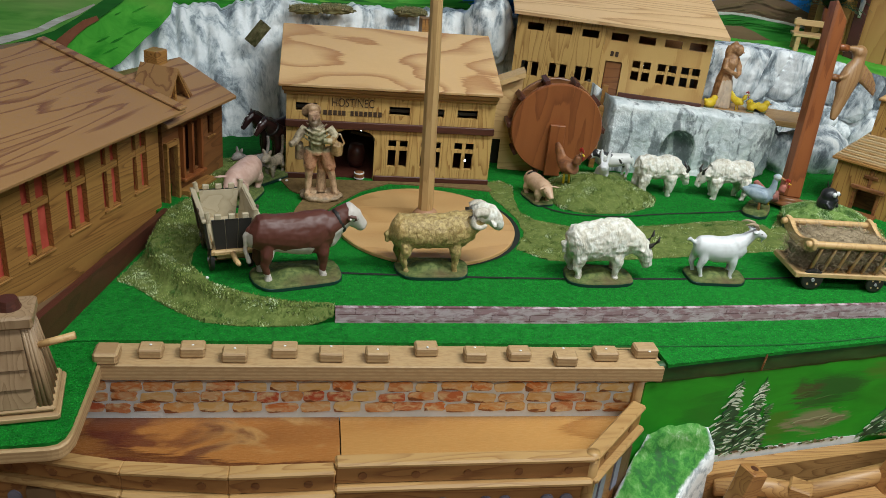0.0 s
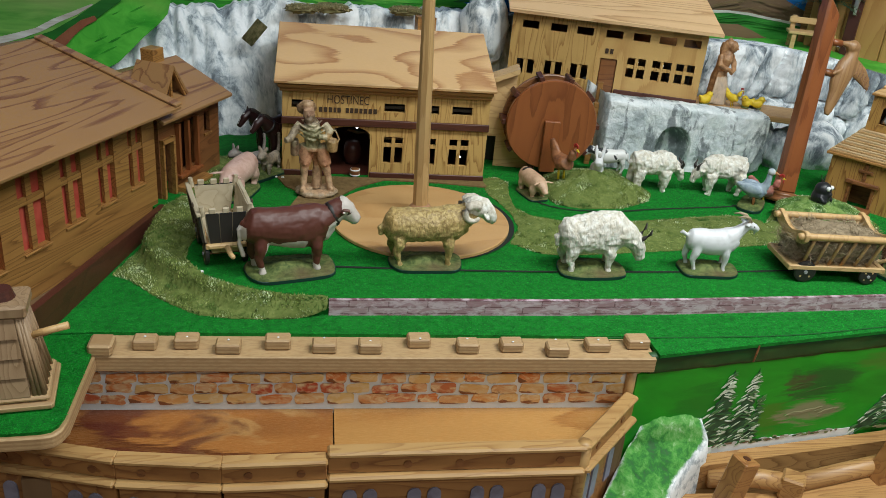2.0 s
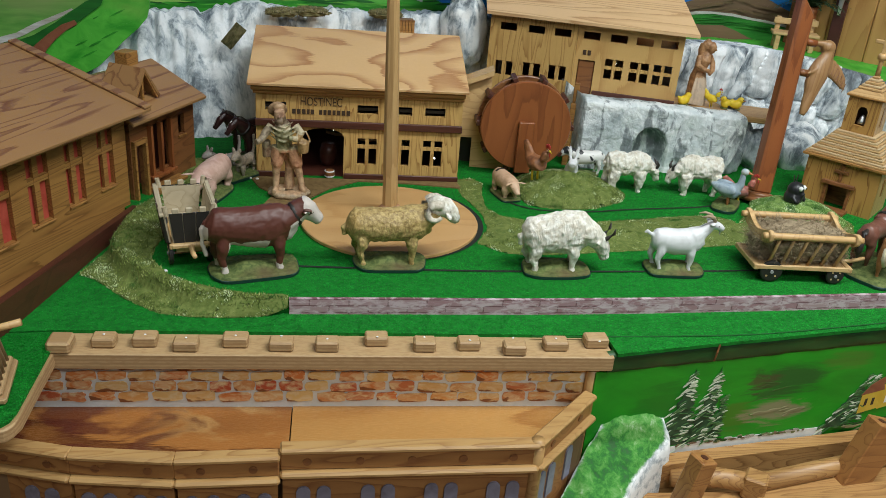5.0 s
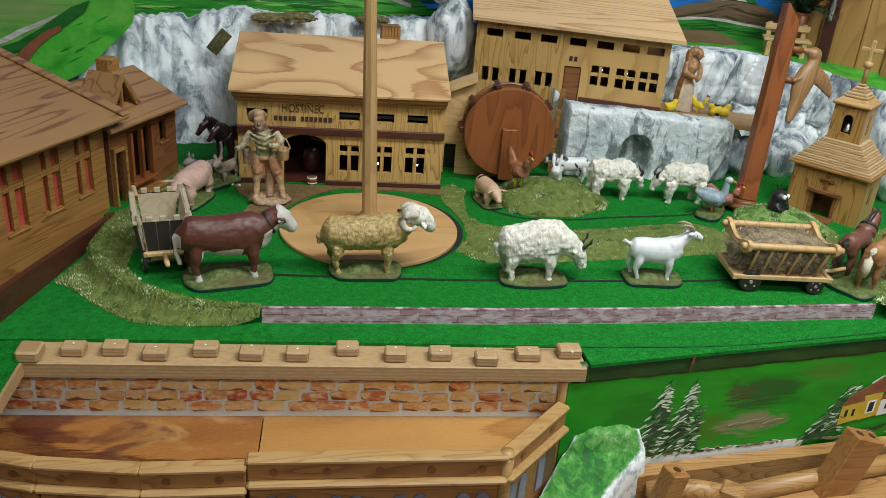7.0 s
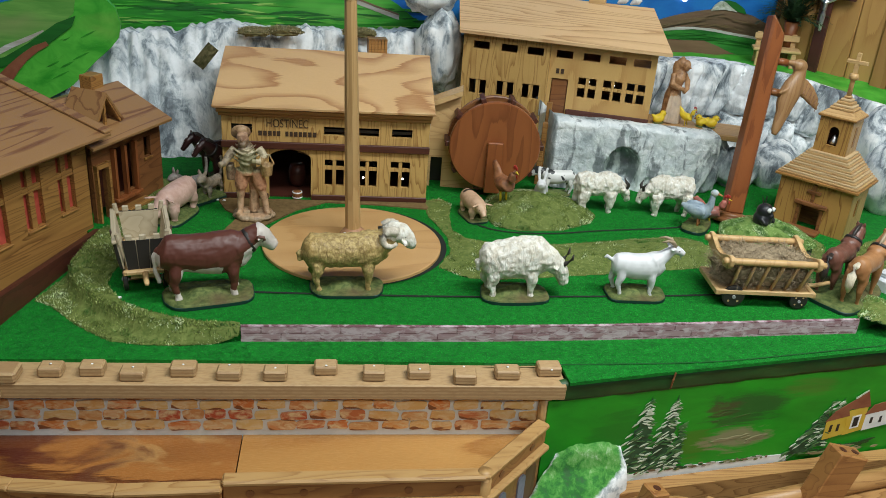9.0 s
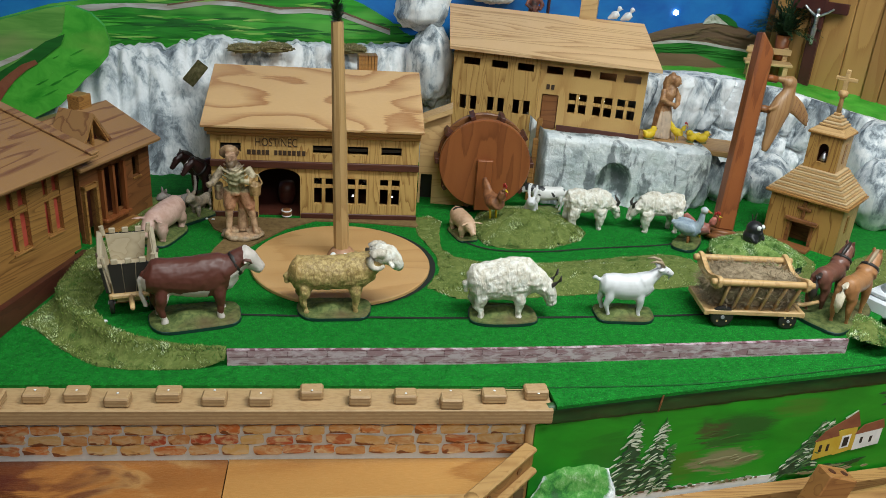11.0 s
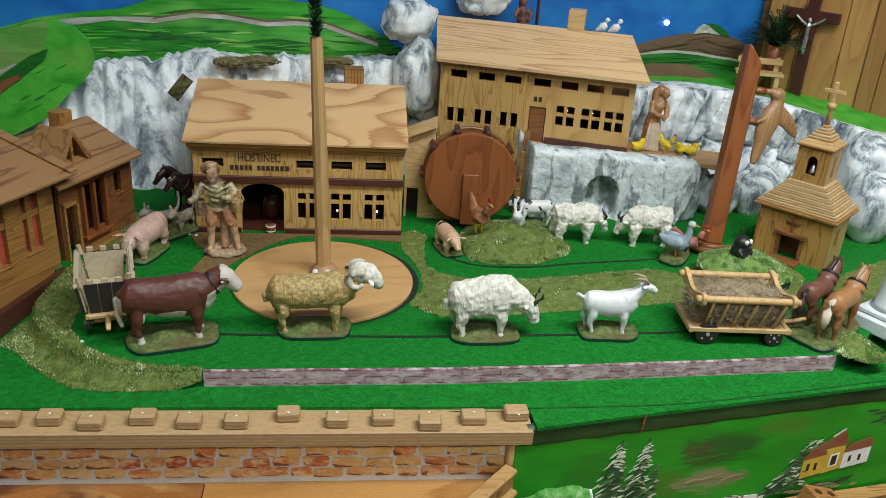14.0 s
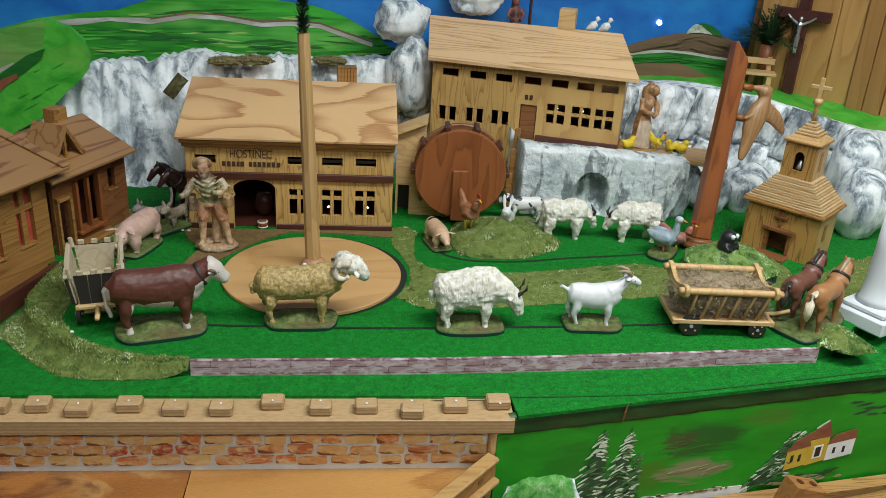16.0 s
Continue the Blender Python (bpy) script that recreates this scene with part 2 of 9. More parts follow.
def glow(name, color, power):
    ma = mat(name, 0.5, 0, color)
    b = ma.node_tree.nodes["Principled BSDF"]
    b.inputs["Emission Color"].default_value, b.inputs["Emission Strength"].default_value = (*color, 1), power
    return ma


BULB = glow("lit_bulb", (0.9, 0.93, 1.0), 5.0)
BULB_W = glow("lit_bulb_warm", (1.0, 0.8, 0.66), 9.0)


def turf(name, a, b, c):
    ma = mat(name, 0.85, 0, a, 0.25)
    n = Nodes(ma)
    big, small = n.noise(n.co, 14.0, 3.0), n.noise(n.co, 300.0, 3.0, 0.6)
    tuft = n.noise(n.co, 110.0, 2.0)
    small = n.math("ADD", n.math("MULTIPLY", small, 0.5), n.math("MULTIPLY", tuft, 0.5))
    col = n.mix(n.ramp(small, [(0.36, (0, 0, 0)), (0.64, (1, 1, 1))]), a, b)
    n.colour(n.mix(n.math("MULTIPLY", big, 0.5), col, c))
    n.bump(small, 0.35, 0.0015)
    return ma


def fibre(name, stops, patchy=0.0):
    """Loose fibres, each its own shade."""
    ma = mat(name, 0.8, 0, stops[0][1], 0.2)
    n = Nodes(ma)
    r = n.t.nodes.new("ShaderNodeNewGeometry").outputs["Random Per Island"]
    up = n.t.nodes.new("ShaderNodeCombineXYZ")
    up.inputs[2].default_value = 1.0
    lean = n.t.nodes.new("ShaderNodeVectorMath")
    lean.operation = "MULTIPLY_ADD"
    n.link(n.t.nodes["Geometry"].outputs["Normal"], lean.inputs[0])
    lean.inputs[1].default_value = (0.35, 0.35, 0.35)
    n.link(up.outputs[0], lean.inputs[2])
    n.link(lean.outputs[0], n.b.inputs["Normal"])
    big = n.math("ADD", n.math("MULTIPLY", n.noise(n.co, 110.0, 2.0), 0.6), n.math("MULTIPLY", n.noise(n.co, 12.0, 3.0), 0.4))
    big = n.math("ADD", n.math("MULTIPLY", big, 2.6), -0.8)
    col = n.ramp(n.math("ADD", n.math("MULTIPLY", r, 0.62), n.math("MULTIPLY", big, 0.38)), stops)
    if patchy:
        pale, deep = n.noise(n.co, 34.0, 4.0, 0.6), n.noise(n.co, 17.0, 3.0, 0.55)
        col = n.mix(n.math("MULTIPLY", n.ramp(deep, [(0.36, (1, 1, 1)), (0.46, (0, 0, 0))]), 0.6), col, (0.012, 0.095, 0.014))
        col = n.mix(n.math("MULTIPLY", n.math("MULTIPLY", n.ramp(pale, [(0.54, (0, 0, 0)), (0.60, (1, 1, 1))]), n.math("GREATER_THAN", r, 0.45)), patchy), col, (0.56, 0.62, 0.42))
    n.colour(col)
    thin, both = n.t.nodes.new("ShaderNodeBsdfTranslucent"), n.t.nodes.new("ShaderNodeAddShader")
    n.link(col, thin.inputs["Color"])
    n.link(n.b.outputs[0], both.inputs[0])
    n.link(thin.outputs[0], both.inputs[1])
    n.link(both.outputs[0], n.t.nodes["Material Output"].inputs[0])
    return ma


TURF = turf("green_artificial_turf", (0.002, 0.095, 0.009), (0.008, 0.225, 0.022), (0.004, 0.15, 0.014))
MOSS = turf("olive_moss_mat", (0.065, 0.105, 0.018), (0.21, 0.245, 0.07), (0.125, 0.165, 0.035))
FLOCK = turf("pale_green_flock", (0.08, 0.17, 0.03), (0.26, 0.37, 0.11), (0.15, 0.24, 0.05))
F_TURF = fibre("green_turf_fibre", [(0.1, (0.002, 0.105, 0.010)), (0.5, (0.004, 0.178, 0.016)), (0.9, (0.014, 0.26, 0.03))])
F_MOSS = fibre("olive_moss_fibre", [(0.1, (0.035, 0.065, 0.012)), (0.4, (0.10, 0.14, 0.03)), (0.68, (0.19, 0.23, 0.06)), (0.86, (0.40, 0.44, 0.20))], 0.75)
F_FLOCK = fibre("pale_flock_fibre", [(0.1, (0.025, 0.075, 0.015)), (0.45, (0.085, 0.18, 0.035)), (0.7, (0.17, 0.27, 0.08)), (0.84, (0.50, 0.58, 0.36))], 0.9)
SCRUB = turf("dry_brown_moss", (0.09, 0.09, 0.035), (0.27, 0.22, 0.11), (0.17, 0.16, 0.06))
F_SCRUB = fibre("dry_moss_fibre", [(0.1, (0.12, 0.11, 0.04)), (0.4, (0.22, 0.19, 0.08)), (0.7, (0.26, 0.21, 0.11)), (0.9, (0.48, 0.42, 0.30))])
SAND = turf("brown_sand_path", (0.12, 0.075, 0.028), (0.24, 0.155, 0.062), (0.16, 0.10, 0.04))
SLOT = mat("black_slot", 0.9, 0, (0.008, 0.012, 0.008))
TEAL = mat("dark_teal_paint", 0.55, 0, (0.006, 0.045, 0.042))


def washed(name):
    """White plaster dabbed with a broad grey wash and upright near-black brush strokes."""
    ma = mat(name, 0.6)
    n = Nodes(ma)
    wash = n.noise(n.moved((1.2, 1.2, 0.8), (0, 12, 0)), 13.0, 5.0, 0.65, 0.8)
    tint = n.noise(n.co, 22.0, 3.0)
    stroke = n.noise(n.moved((1.0, 1.0, 0.24), (0, -7, 0)), 26.0, 5.0, 0.62, 0.5)
    hair = n.noise(n.moved((1.0, 1.0, 0.5), (0, 25, 0)), 85.0, 4.0, 0.7, 0.6)
    fine = n.noise(n.co, 190.0, 4.0, 0.65)
    lumps = n.noise(n.co, 75.0, 4.0, 0.6, 0.6)
    col = n.ramp(wash, [(0.36, (0.34, 0.39, 0.40)), (0.46, (0.53, 0.58, 0.59)), (0.56, (0.72, 0.75, 0.75)), (0.7, (0.82, 0.84, 0.83))])
    col = n.mix(n.math("MULTIPLY", n.ramp(tint, [(0.5, (0, 0, 0)), (0.7, (1, 1, 1))]), 0.35), col, (0.58, 0.66, 0.60))
    f = n.ramp(n.math("ADD", stroke, n.math("MULTIPLY", n.math("SUBTRACT", hair, 0.5), 0.30)), [(0.515, (0, 0, 0)), (0.59, (1, 1, 1))])
    col = n.mix(n.math("MULTIPLY", f, 0.82), col, (0.12, 0.14, 0.15))
    n.colour(n.mix(n.math("MULTIPLY", n.ramp(lumps, [(0.34, (1, 1, 1)), (0.46, (0, 0, 0))]), 0.25), col, (0.36, 0.40, 0.42)))
    n.bump(n.math("ADD", n.math("MULTIPLY", fine, 0.4), lumps), 0.8, 0.004)
    return ma


TERR = washed("terrace_plaster")


def brushed(name, streak, rot, scale, dark=0.0, relief=0.35, pale=(0.80, 0.82, 0.82)):
    """White emulsion dragged over plaster, with loose blue-grey washes and near-black dry-brush marks between."""
    ma = mat(name, 0.6)
    n = Nodes(ma)
    vec = n.moved(streak, rot)
    wash = n.noise(vec, scale, 4.0, 0.55, 1.1)
    dry = n.noise(n.moved(tuple(a * 4 for a in streak), rot), scale * 1.6, 5.0, 0.7, 0.8)
    patch = n.noise(n.co, 9.0, 3.0, 0.5)
    f = n.math("ADD", wash, n.math("MULTIPLY", n.math("SUBTRACT", dry, 0.5), 0.36))
    col = n.ramp(f, [(0.30 + dark, (0.10, 0.12, 0.14)), (0.37 + dark, (0.24, 0.28, 0.31)), (0.43 + dark, (0.50, 0.55, 0.58)), (0.49 + dark, (0.72, 0.75, 0.76)), (0.56 + dark, pale)])
    fine = n.noise(n.co, 140.0, 4.0, 0.65)
    col = n.mix(n.math("MULTIPLY", n.ramp(patch, [(0.5, (0, 0, 0)), (0.68, (1, 1, 1))]), 0.35), col, (0.50, 0.55, 0.57))
    n.colour(n.mix(n.math("MULTIPLY", n.ramp(fine, [(0.36, (1, 1, 1)), (0.52, (0, 0, 0))]), 0.14), col, (0.40, 0.44, 0.46)))
    n.bump(n.math("ADD", n.math("MULTIPLY", fine, 0.5), n.math("MULTIPLY", dry, 0.8)), relief, 0.004)
    return ma


ROCK = brushed("white_grey_plaster_rock", (1.3, 1.3, 0.6), (0, 14, 0), 15.0, 0.02, 0.45, (0.88, 0.89, 0.88))
CLIFF_R = brushed("upright_block_plaster", (1.7, 1.7, 0.55), (0, 16, 0), 11.0, 0.030, 0.5, (0.88, 0.90, 0.91))
ROCK_GREY = brushed("grey_washed_plaster", (1.2, 1.2, 0.5), (0, 14, 0), 10.0, 0.10, 0.45)
FALLS = brushed("painted_waterfall_rock", (1.5, 1.5, 0.5), (0, 10, 0), 11.0, 0.012, 0.5, (0.86, 0.88, 0.89))


def paint(name, a, b, streak=(1, 1, 6), scale=14.0, c=None):
    ma = mat(name, 0.5)
    n = Nodes(ma)
    f = n.noise(n.moved(streak), scale, 5.0, 0.6, 0.7)
    g = n.noise(n.moved((1, 1, 2)), 5.0, 3.0)
    col = n.mix(n.ramp(f, [(0.32, (0, 0, 0)), (0.68, (1, 1, 1))]), a, b)
    n.colour(n.mix(n.ramp(g, [(0.5, (0, 0, 0)), (0.72, (1, 1, 1))]), col, c or b))
    n.bump(f, 0.25, 0.001)
    return ma


P_SKY = paint("painted_blue_sky", (0.004, 0.10, 0.42), (0.012, 0.19, 0.55), (1, 1, 1.6), 9.0, (0.02, 0.25, 0.60))
P_HILL = paint("painted_green_hill", (0.02, 0.29, 0.016), (0.10, 0.50, 0.05), (1, 1, 1.3), 22.0, (0.24, 0.40, 0.08))
P_FIELD = paint("painted_green_fields", (0.008, 0.15, 0.010), (0.04, 0.40, 0.025), (0.45, 0.45, 6), 10.0, (0.16, 0.52, 0.08))
P_OLIVE = paint("painted_olive_fields", (0.05, 0.24, 0.03), (0.17, 0.40, 0.08), (0.5, 0.5, 4), 14.0, (0.26, 0.30, 0.12))
P_LIME = paint("painted_yellow_green", (0.12, 0.46, 0.04), (0.36, 0.56, 0.14), (0.5, 0.5, 5), 16.0)
P_BROWN = paint("painted_brown_hill", (0.12, 0.075, 0.045), (0.19, 0.12, 0.068), (0.7, 0.7, 5), 12.0)
P_OCHRE = paint("painted_ochre_hill", (0.13, 0.085, 0.04), (0.20, 0.13, 0.065), (0.7, 0.7, 5), 14.0)
P_MEADOW = paint("painted_deep_meadow", (0.010, 0.12, 0.014), (0.035, 0.25, 0.03), (0.5, 0.5, 5), 14.0, (0.07, 0.34, 0.06))
P_FURROW = paint("painted_furrow_brown", (0.15, 0.075, 0.045), (0.22, 0.125, 0.075), (0.6, 0.6, 4), 10.0, (0.17, 0.12, 0.06))
P_RUIN = paint("painted_ruin_stone", (0.62, 0.64, 0.58), (0.22, 0.26, 0.16), (1, 1, 1.5), 70.0, (0.55, 0.52, 0.40))
P_ROAD = paint("painted_pale_road", (0.62, 0.64, 0.62), (0.32, 0.29, 0.23), (0.7, 0.7, 4), 20.0)
P_DGREEN = paint("painted_dark_green", (0.006, 0.075, 0.010), (0.012, 0.15, 0.016), (0.6, 0.6, 5), 12.0)


def front_paint(name):
    """The meadow brushed on the front board: bright green, an olive shadow and a tan field, all with soft edges."""
    ma = mat(name, 0.5)
    n = Nodes(ma)
    x, y, z = n.split()
    f = n.noise(n.moved((0.7, 0.7, 2.6)), 8.0, 5.0, 0.6, 0.7)
    g = n.noise(n.moved((0.5, 0.5, 3.0), (0, -10, 0)), 26.0, 5.0, 0.65, 0.9)
    col = n.mix(n.ramp(f, [(0.32, (0, 0, 0)), (0.68, (1, 1, 1))]), (0.005, 0.21, 0.007), (0.016, 0.33, 0.012))

    def patch(cx, cz, rx, rz, soft):
        a = n.math("POWER", n.math("ABSOLUTE", n.math("DIVIDE", n.math("SUBTRACT", x, cx), rx)), 2.0)
        b = n.math("POWER", n.math("ABSOLUTE", n.math("DIVIDE", n.math("SUBTRACT", z, cz), rz)), 2.0)
        d = n.math("ADD", n.math("ADD", a, b), n.math("MULTIPLY", n.math("SUBTRACT", g, 0.5), 3.2))
        return n.ramp(d, [(0.35, (1, 1, 1)), (0.35 + soft, (0, 0, 0))])
    col = n.mix(n.math("MULTIPLY", patch(0.10, -0.12, 0.05, 0.05, 0.6), 0.5), col, (0.004, 0.13, 0.008))
    col = n.mix(n.math("MULTIPLY", patch(0.215, -0.150, 0.035, 0.030, 0.6), 0.7), col, (0.07, 0.17, 0.012))
    col = n.mix(n.math("MULTIPLY", patch(0.285, -0.098, 0.074, 0.032, 0.6), 0.9), col, (0.020, 0.10, 0.016))
    col = n.mix(n.math("MULTIPLY", patch(0.250, -0.096, 0.034, 0.016, 0.5), 0.7), col, (0.075, 0.055, 0.025))
    col = n.mix(n.math("MULTIPLY", patch(0.282, -0.148, 0.062, 0.024, 0.5), 0.9), col, (0.25, 0.225, 0.12))
    col = n.mix(n.math("MULTIPLY", patch(0.385, -0.075, 0.05, 0.016, 0.6), 0.5), col, (0.09, 0.15, 0.02))
    n.colour(col)
    n.bump(g, 0.3, 0.001)
    return ma


P_FRONT = front_paint("painted_meadow_front")
P_EDGE = paint("painted_mossy_edge", (0.004, 0.032, 0.007), (0.010, 0.085, 0.013), (0.5, 0.5, 2.5), 22.0, (0.035, 0.085, 0.02))
P_TAN = paint("painted_tan_strokes", (0.14, 0.15, 0.06), (0.29, 0.26, 0.14), (0.6, 0.6, 5), 30.0, (0.07, 0.13, 0.03))
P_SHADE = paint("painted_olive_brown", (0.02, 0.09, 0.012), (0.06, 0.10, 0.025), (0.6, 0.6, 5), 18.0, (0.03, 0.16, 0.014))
P_FIR = paint("painted_dark_fir", (0.006, 0.035, 0.015), (0.03, 0.10, 0.04), (1, 1, 1), 60.0)
P_SNOW = paint("painted_snow_strokes", (0.34, 0.43, 0.28), (0.62, 0.68, 0.54), (1, 1, 1), 60.0)
P_YELLOW = paint("painted_yellow_wall", (0.55, 0.36, 0.03), (0.62, 0.45, 0.06), (1, 1, 1), 40.0)
P_WHITE = paint("painted_white", (0.80, 0.80, 0.78), (0.66, 0.68, 0.66), (1, 1, 1), 40.0)
P_TILE = paint("painted_red_roof", (0.20, 0.06, 0.03), (0.27, 0.10, 0.05), (1, 1, 1), 40.0)
WHITE = paint("white_gloss_paint", (0.72, 0.75, 0.78), (0.68, 0.71, 0.74), (1, 1, 1), 10.0)


def strip_paper():
    ma = mat("pink_brick_paper", 0.6)
    n = Nodes(ma)
    t = n.t.nodes.new("ShaderNodeTexBrick")
    t.inputs["Scale"].default_value = 1.0
    for k, v in (("Brick Width", 0.05), ("Row Height", 0.0095), ("Mortar Size", 0.0012), ("Mortar Smooth", 0.6), ("Bias", 0.1)):
        t.inputs[k].default_value = v
    t.inputs["Color1"].default_value, t.inputs["Color2"].default_value = (0.42, 0.27, 0.30, 1), (0.33, 0.17, 0.20, 1)
    t.inputs["Mortar"].default_value = (0.17, 0.075, 0.09, 1)
    m = n.t.nodes.new("ShaderNodeMapping")
    m.inputs["Rotation"].default_value = (radians(90), 0, 0)
    n.link(n.co, m.inputs[0])
    n.link(m.outputs[0], t.inputs[0])
    f = n.noise(n.moved((1, 1, 3)), 55.0, 4.0, 0.65, 0.6)
    n.colour(n.mix(n.ramp(f, [(0.45, (0, 0, 0)), (0.6, (1, 1, 1))]), t.outputs[0], (0.56, 0.42, 0.47)))
    return ma


P_STRIP = strip_paper()


def slip(name):
    """Bricks brushed on in thin orange, ochre and red washes, with darker lower strokes."""
    ma = mat(name, 0.65)
    n = Nodes(ma)
    r = n.random()
    col = n.ramp(r, [(0.0, (0.70, 0.20, 0.05)), (0.22, (0.74, 0.33, 0.09)), (0.5, (0.80, 0.54, 0.20)), (0.8, (0.66, 0.27, 0.09)), (1.0, (0.56, 0.07, 0.03))])
    shift = n.t.nodes.new("ShaderNodeCombineXYZ")
    n.link(n.math("MULTIPLY", r, 7.0), shift.inputs[0])
    v = n.moved((1, 1, 2.0), (0, 0, 0), shift.outputs[0])
    f = n.noise(v, 60.0, 4.0, 0.6, 0.8)
    col = n.mix(n.ramp(f, [(0.42, (0, 0, 0)), (0.66, (1, 1, 1))]), col, (0.84, 0.64, 0.36))
    g = n.noise(v, 45.0, 3.0, 0.6, 0.6)
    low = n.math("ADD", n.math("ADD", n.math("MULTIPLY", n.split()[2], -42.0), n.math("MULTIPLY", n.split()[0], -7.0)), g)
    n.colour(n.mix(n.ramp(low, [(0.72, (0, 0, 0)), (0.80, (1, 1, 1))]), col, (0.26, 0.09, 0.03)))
    return ma


M_BRICK = slip("painted_brick_slip")


def coat(name, a, b, rough=0.45, scale=60.0, c=None, big=14.0):
    """Painted resin: two tones in the hollows and on the ridges, and a wash."""
    ma = mat(name, rough)
    n = Nodes(ma)
    f = n.noise(n.co, scale, 4.0, 0.6, 0.4)
    g = n.noise(n.co, big, 2.0)
    col = n.mix(n.ramp(f, [(0.35, (0, 0, 0)), (0.62, (1, 1, 1))]), a, b)
    n.colour(n.mix(n.ramp(g, [(0.5, (0, 0, 0)), (0.75, (1, 1, 1))]), col, c or b))
    n.bump(f, 0.35, 0.0012)
    return ma


RED_CURTAIN = coat("red_painted_shutter", (0.38, 0.05, 0.03), (0.50, 0.085, 0.055), 0.5, 50.0)
C_FLEECE = coat("cream_white_fleece", (0.60, 0.54, 0.43), (0.82, 0.80, 0.73), 0.7, 110.0, (0.76, 0.72, 0.62))


def locks(ma, scale=95.0, depth=0.0032):
    """Combed locks hanging down the flanks: a stretched relief and darker partings."""
    n = Nodes(ma)
    a = n.noise(n.moved((1.0, 1.0, 0.32), (12, 25, 0)), scale, 3.0, 0.6, 1.2)
    n.bump(a, 1.0, depth)
    old = n.b.inputs["Base Color"].links[0].from_socket
    n.colour(n.mix(n.math("MULTIPLY", n.ramp(a, [(0.30, (1, 1, 1)), (0.48, (0, 0, 0))]), 0.34), old, (0.20, 0.15, 0.085)))
    return ma


locks(C_FLEECE, 80.0, 0.004)
C_RAM = coat("golden_fleece", (0.26, 0.17, 0.06), (0.52, 0.38, 0.15), 0.5, 190.0, (0.42, 0.27, 0.085))
locks(C_RAM, 150.0, 0.002)
C_WHITE = coat("white_resin", (0.62, 0.62, 0.62), (0.72, 0.72, 0.73), 0.4, 40.0)
C_PIG = coat("pink_resin", (0.48, 0.29, 0.23), (0.60, 0.40, 0.33), 0.45, 70.0)
C_HORSE = coat("chestnut_resin", (0.30, 0.13, 0.045), (0.40, 0.19, 0.075), 0.45, 60.0)
C_BAY = coat("dark_bay_resin", (0.12, 0.048, 0.032), (0.19, 0.078, 0.052), 0.4, 60.0)
C_BLACKHORSE = coat("dark_brown_resin", (0.014, 0.006, 0.006), (0.040, 0.012, 0.010), 0.28, 30.0)
C_BASE = coat("painted_base_top", (0.045, 0.075, 0.014), (0.14, 0.17, 0.045), 0.8, 120.0, (0.11, 0.065, 0.028))
C_BASERIM = mat("dark_green_base_rim", 0.5, 0, (0.006, 0.035, 0.026))
C_HORN = mat("dark_horn", 0.45, 0, (0.03, 0.024, 0.02))
C_CREAM = coat("cream_tail_hair", (0.62, 0.52, 0.36), (0.76, 0.68, 0.52), 0.5, 150.0)
C_HORNP = mat("pale_horn", 0.45, 0, (0.36, 0.27, 0.17))
C_RAMEAR = coat("brown_ear_paint", (0.10, 0.045, 0.035), (0.17, 0.085, 0.065), 0.5, 120.0)
C_RAMHORN = coat("ribbed_tan_horn", (0.44, 0.38, 0.29), (0.68, 0.62, 0.52), 0.5, 160.0)
C_GREYFUR = coat("grey_fur", (0.17, 0.14, 0.11), (0.36, 0.29, 0.21), 0.6, 120.0)
C_HEN = coat("red_brown_feathers", (0.14, 0.055, 0.03), (0.36, 0.15, 0.06), 0.5, 70.0, (0.24, 0.10, 0.05), 40.0)
C_RED = mat("red_comb", 0.45, 0, (0.42, 0.03, 0.025))
C_YELLOW = coat("yellow_down", (0.62, 0.42, 0.01), (0.70, 0.52, 0.03), 0.5, 80.0)
C_GOOSE = coat("cream_and_blue_down", (0.34, 0.44, 0.52), (0.56, 0.58, 0.56), 0.5, 50.0, (0.62, 0.58, 0.48), 40.0)
C_ORANGE = coat("orange_brown_legs", (0.36, 0.13, 0.04), (0.46, 0.20, 0.07), 0.5, 80.0)
C_BLUE = coat("blue_grey_feathers", (0.20, 0.27, 0.34), (0.38, 0.45, 0.50), 0.45, 60.0)
C_SKIN = coat("painted_clay", (0.34, 0.17, 0.085), (0.44, 0.24, 0.13), 0.5, 60.0)
C_SILVER = mat("silver_metal", 0.38, 1.0, (0.62, 0.62, 0.63))
C_STEEL = mat("dull_steel", 0.6, 0.0, (0.30, 0.30, 0.31))
C_CROSS = wood("dark_red_cross_wood", (0.075, 0.019, 0.014), (0.045, 0.012, 0.010), (4, 4, 0.8), 5.0, 4.0, 0.6, 0.4)
HAY = coat("dry_hay", (0.20, 0.145, 0.085), (0.40, 0.31, 0.195), 0.9, 130.0)
LEAF = mat("dark_fern_leaf", 0.55, 0, (0.016, 0.045, 0.014))


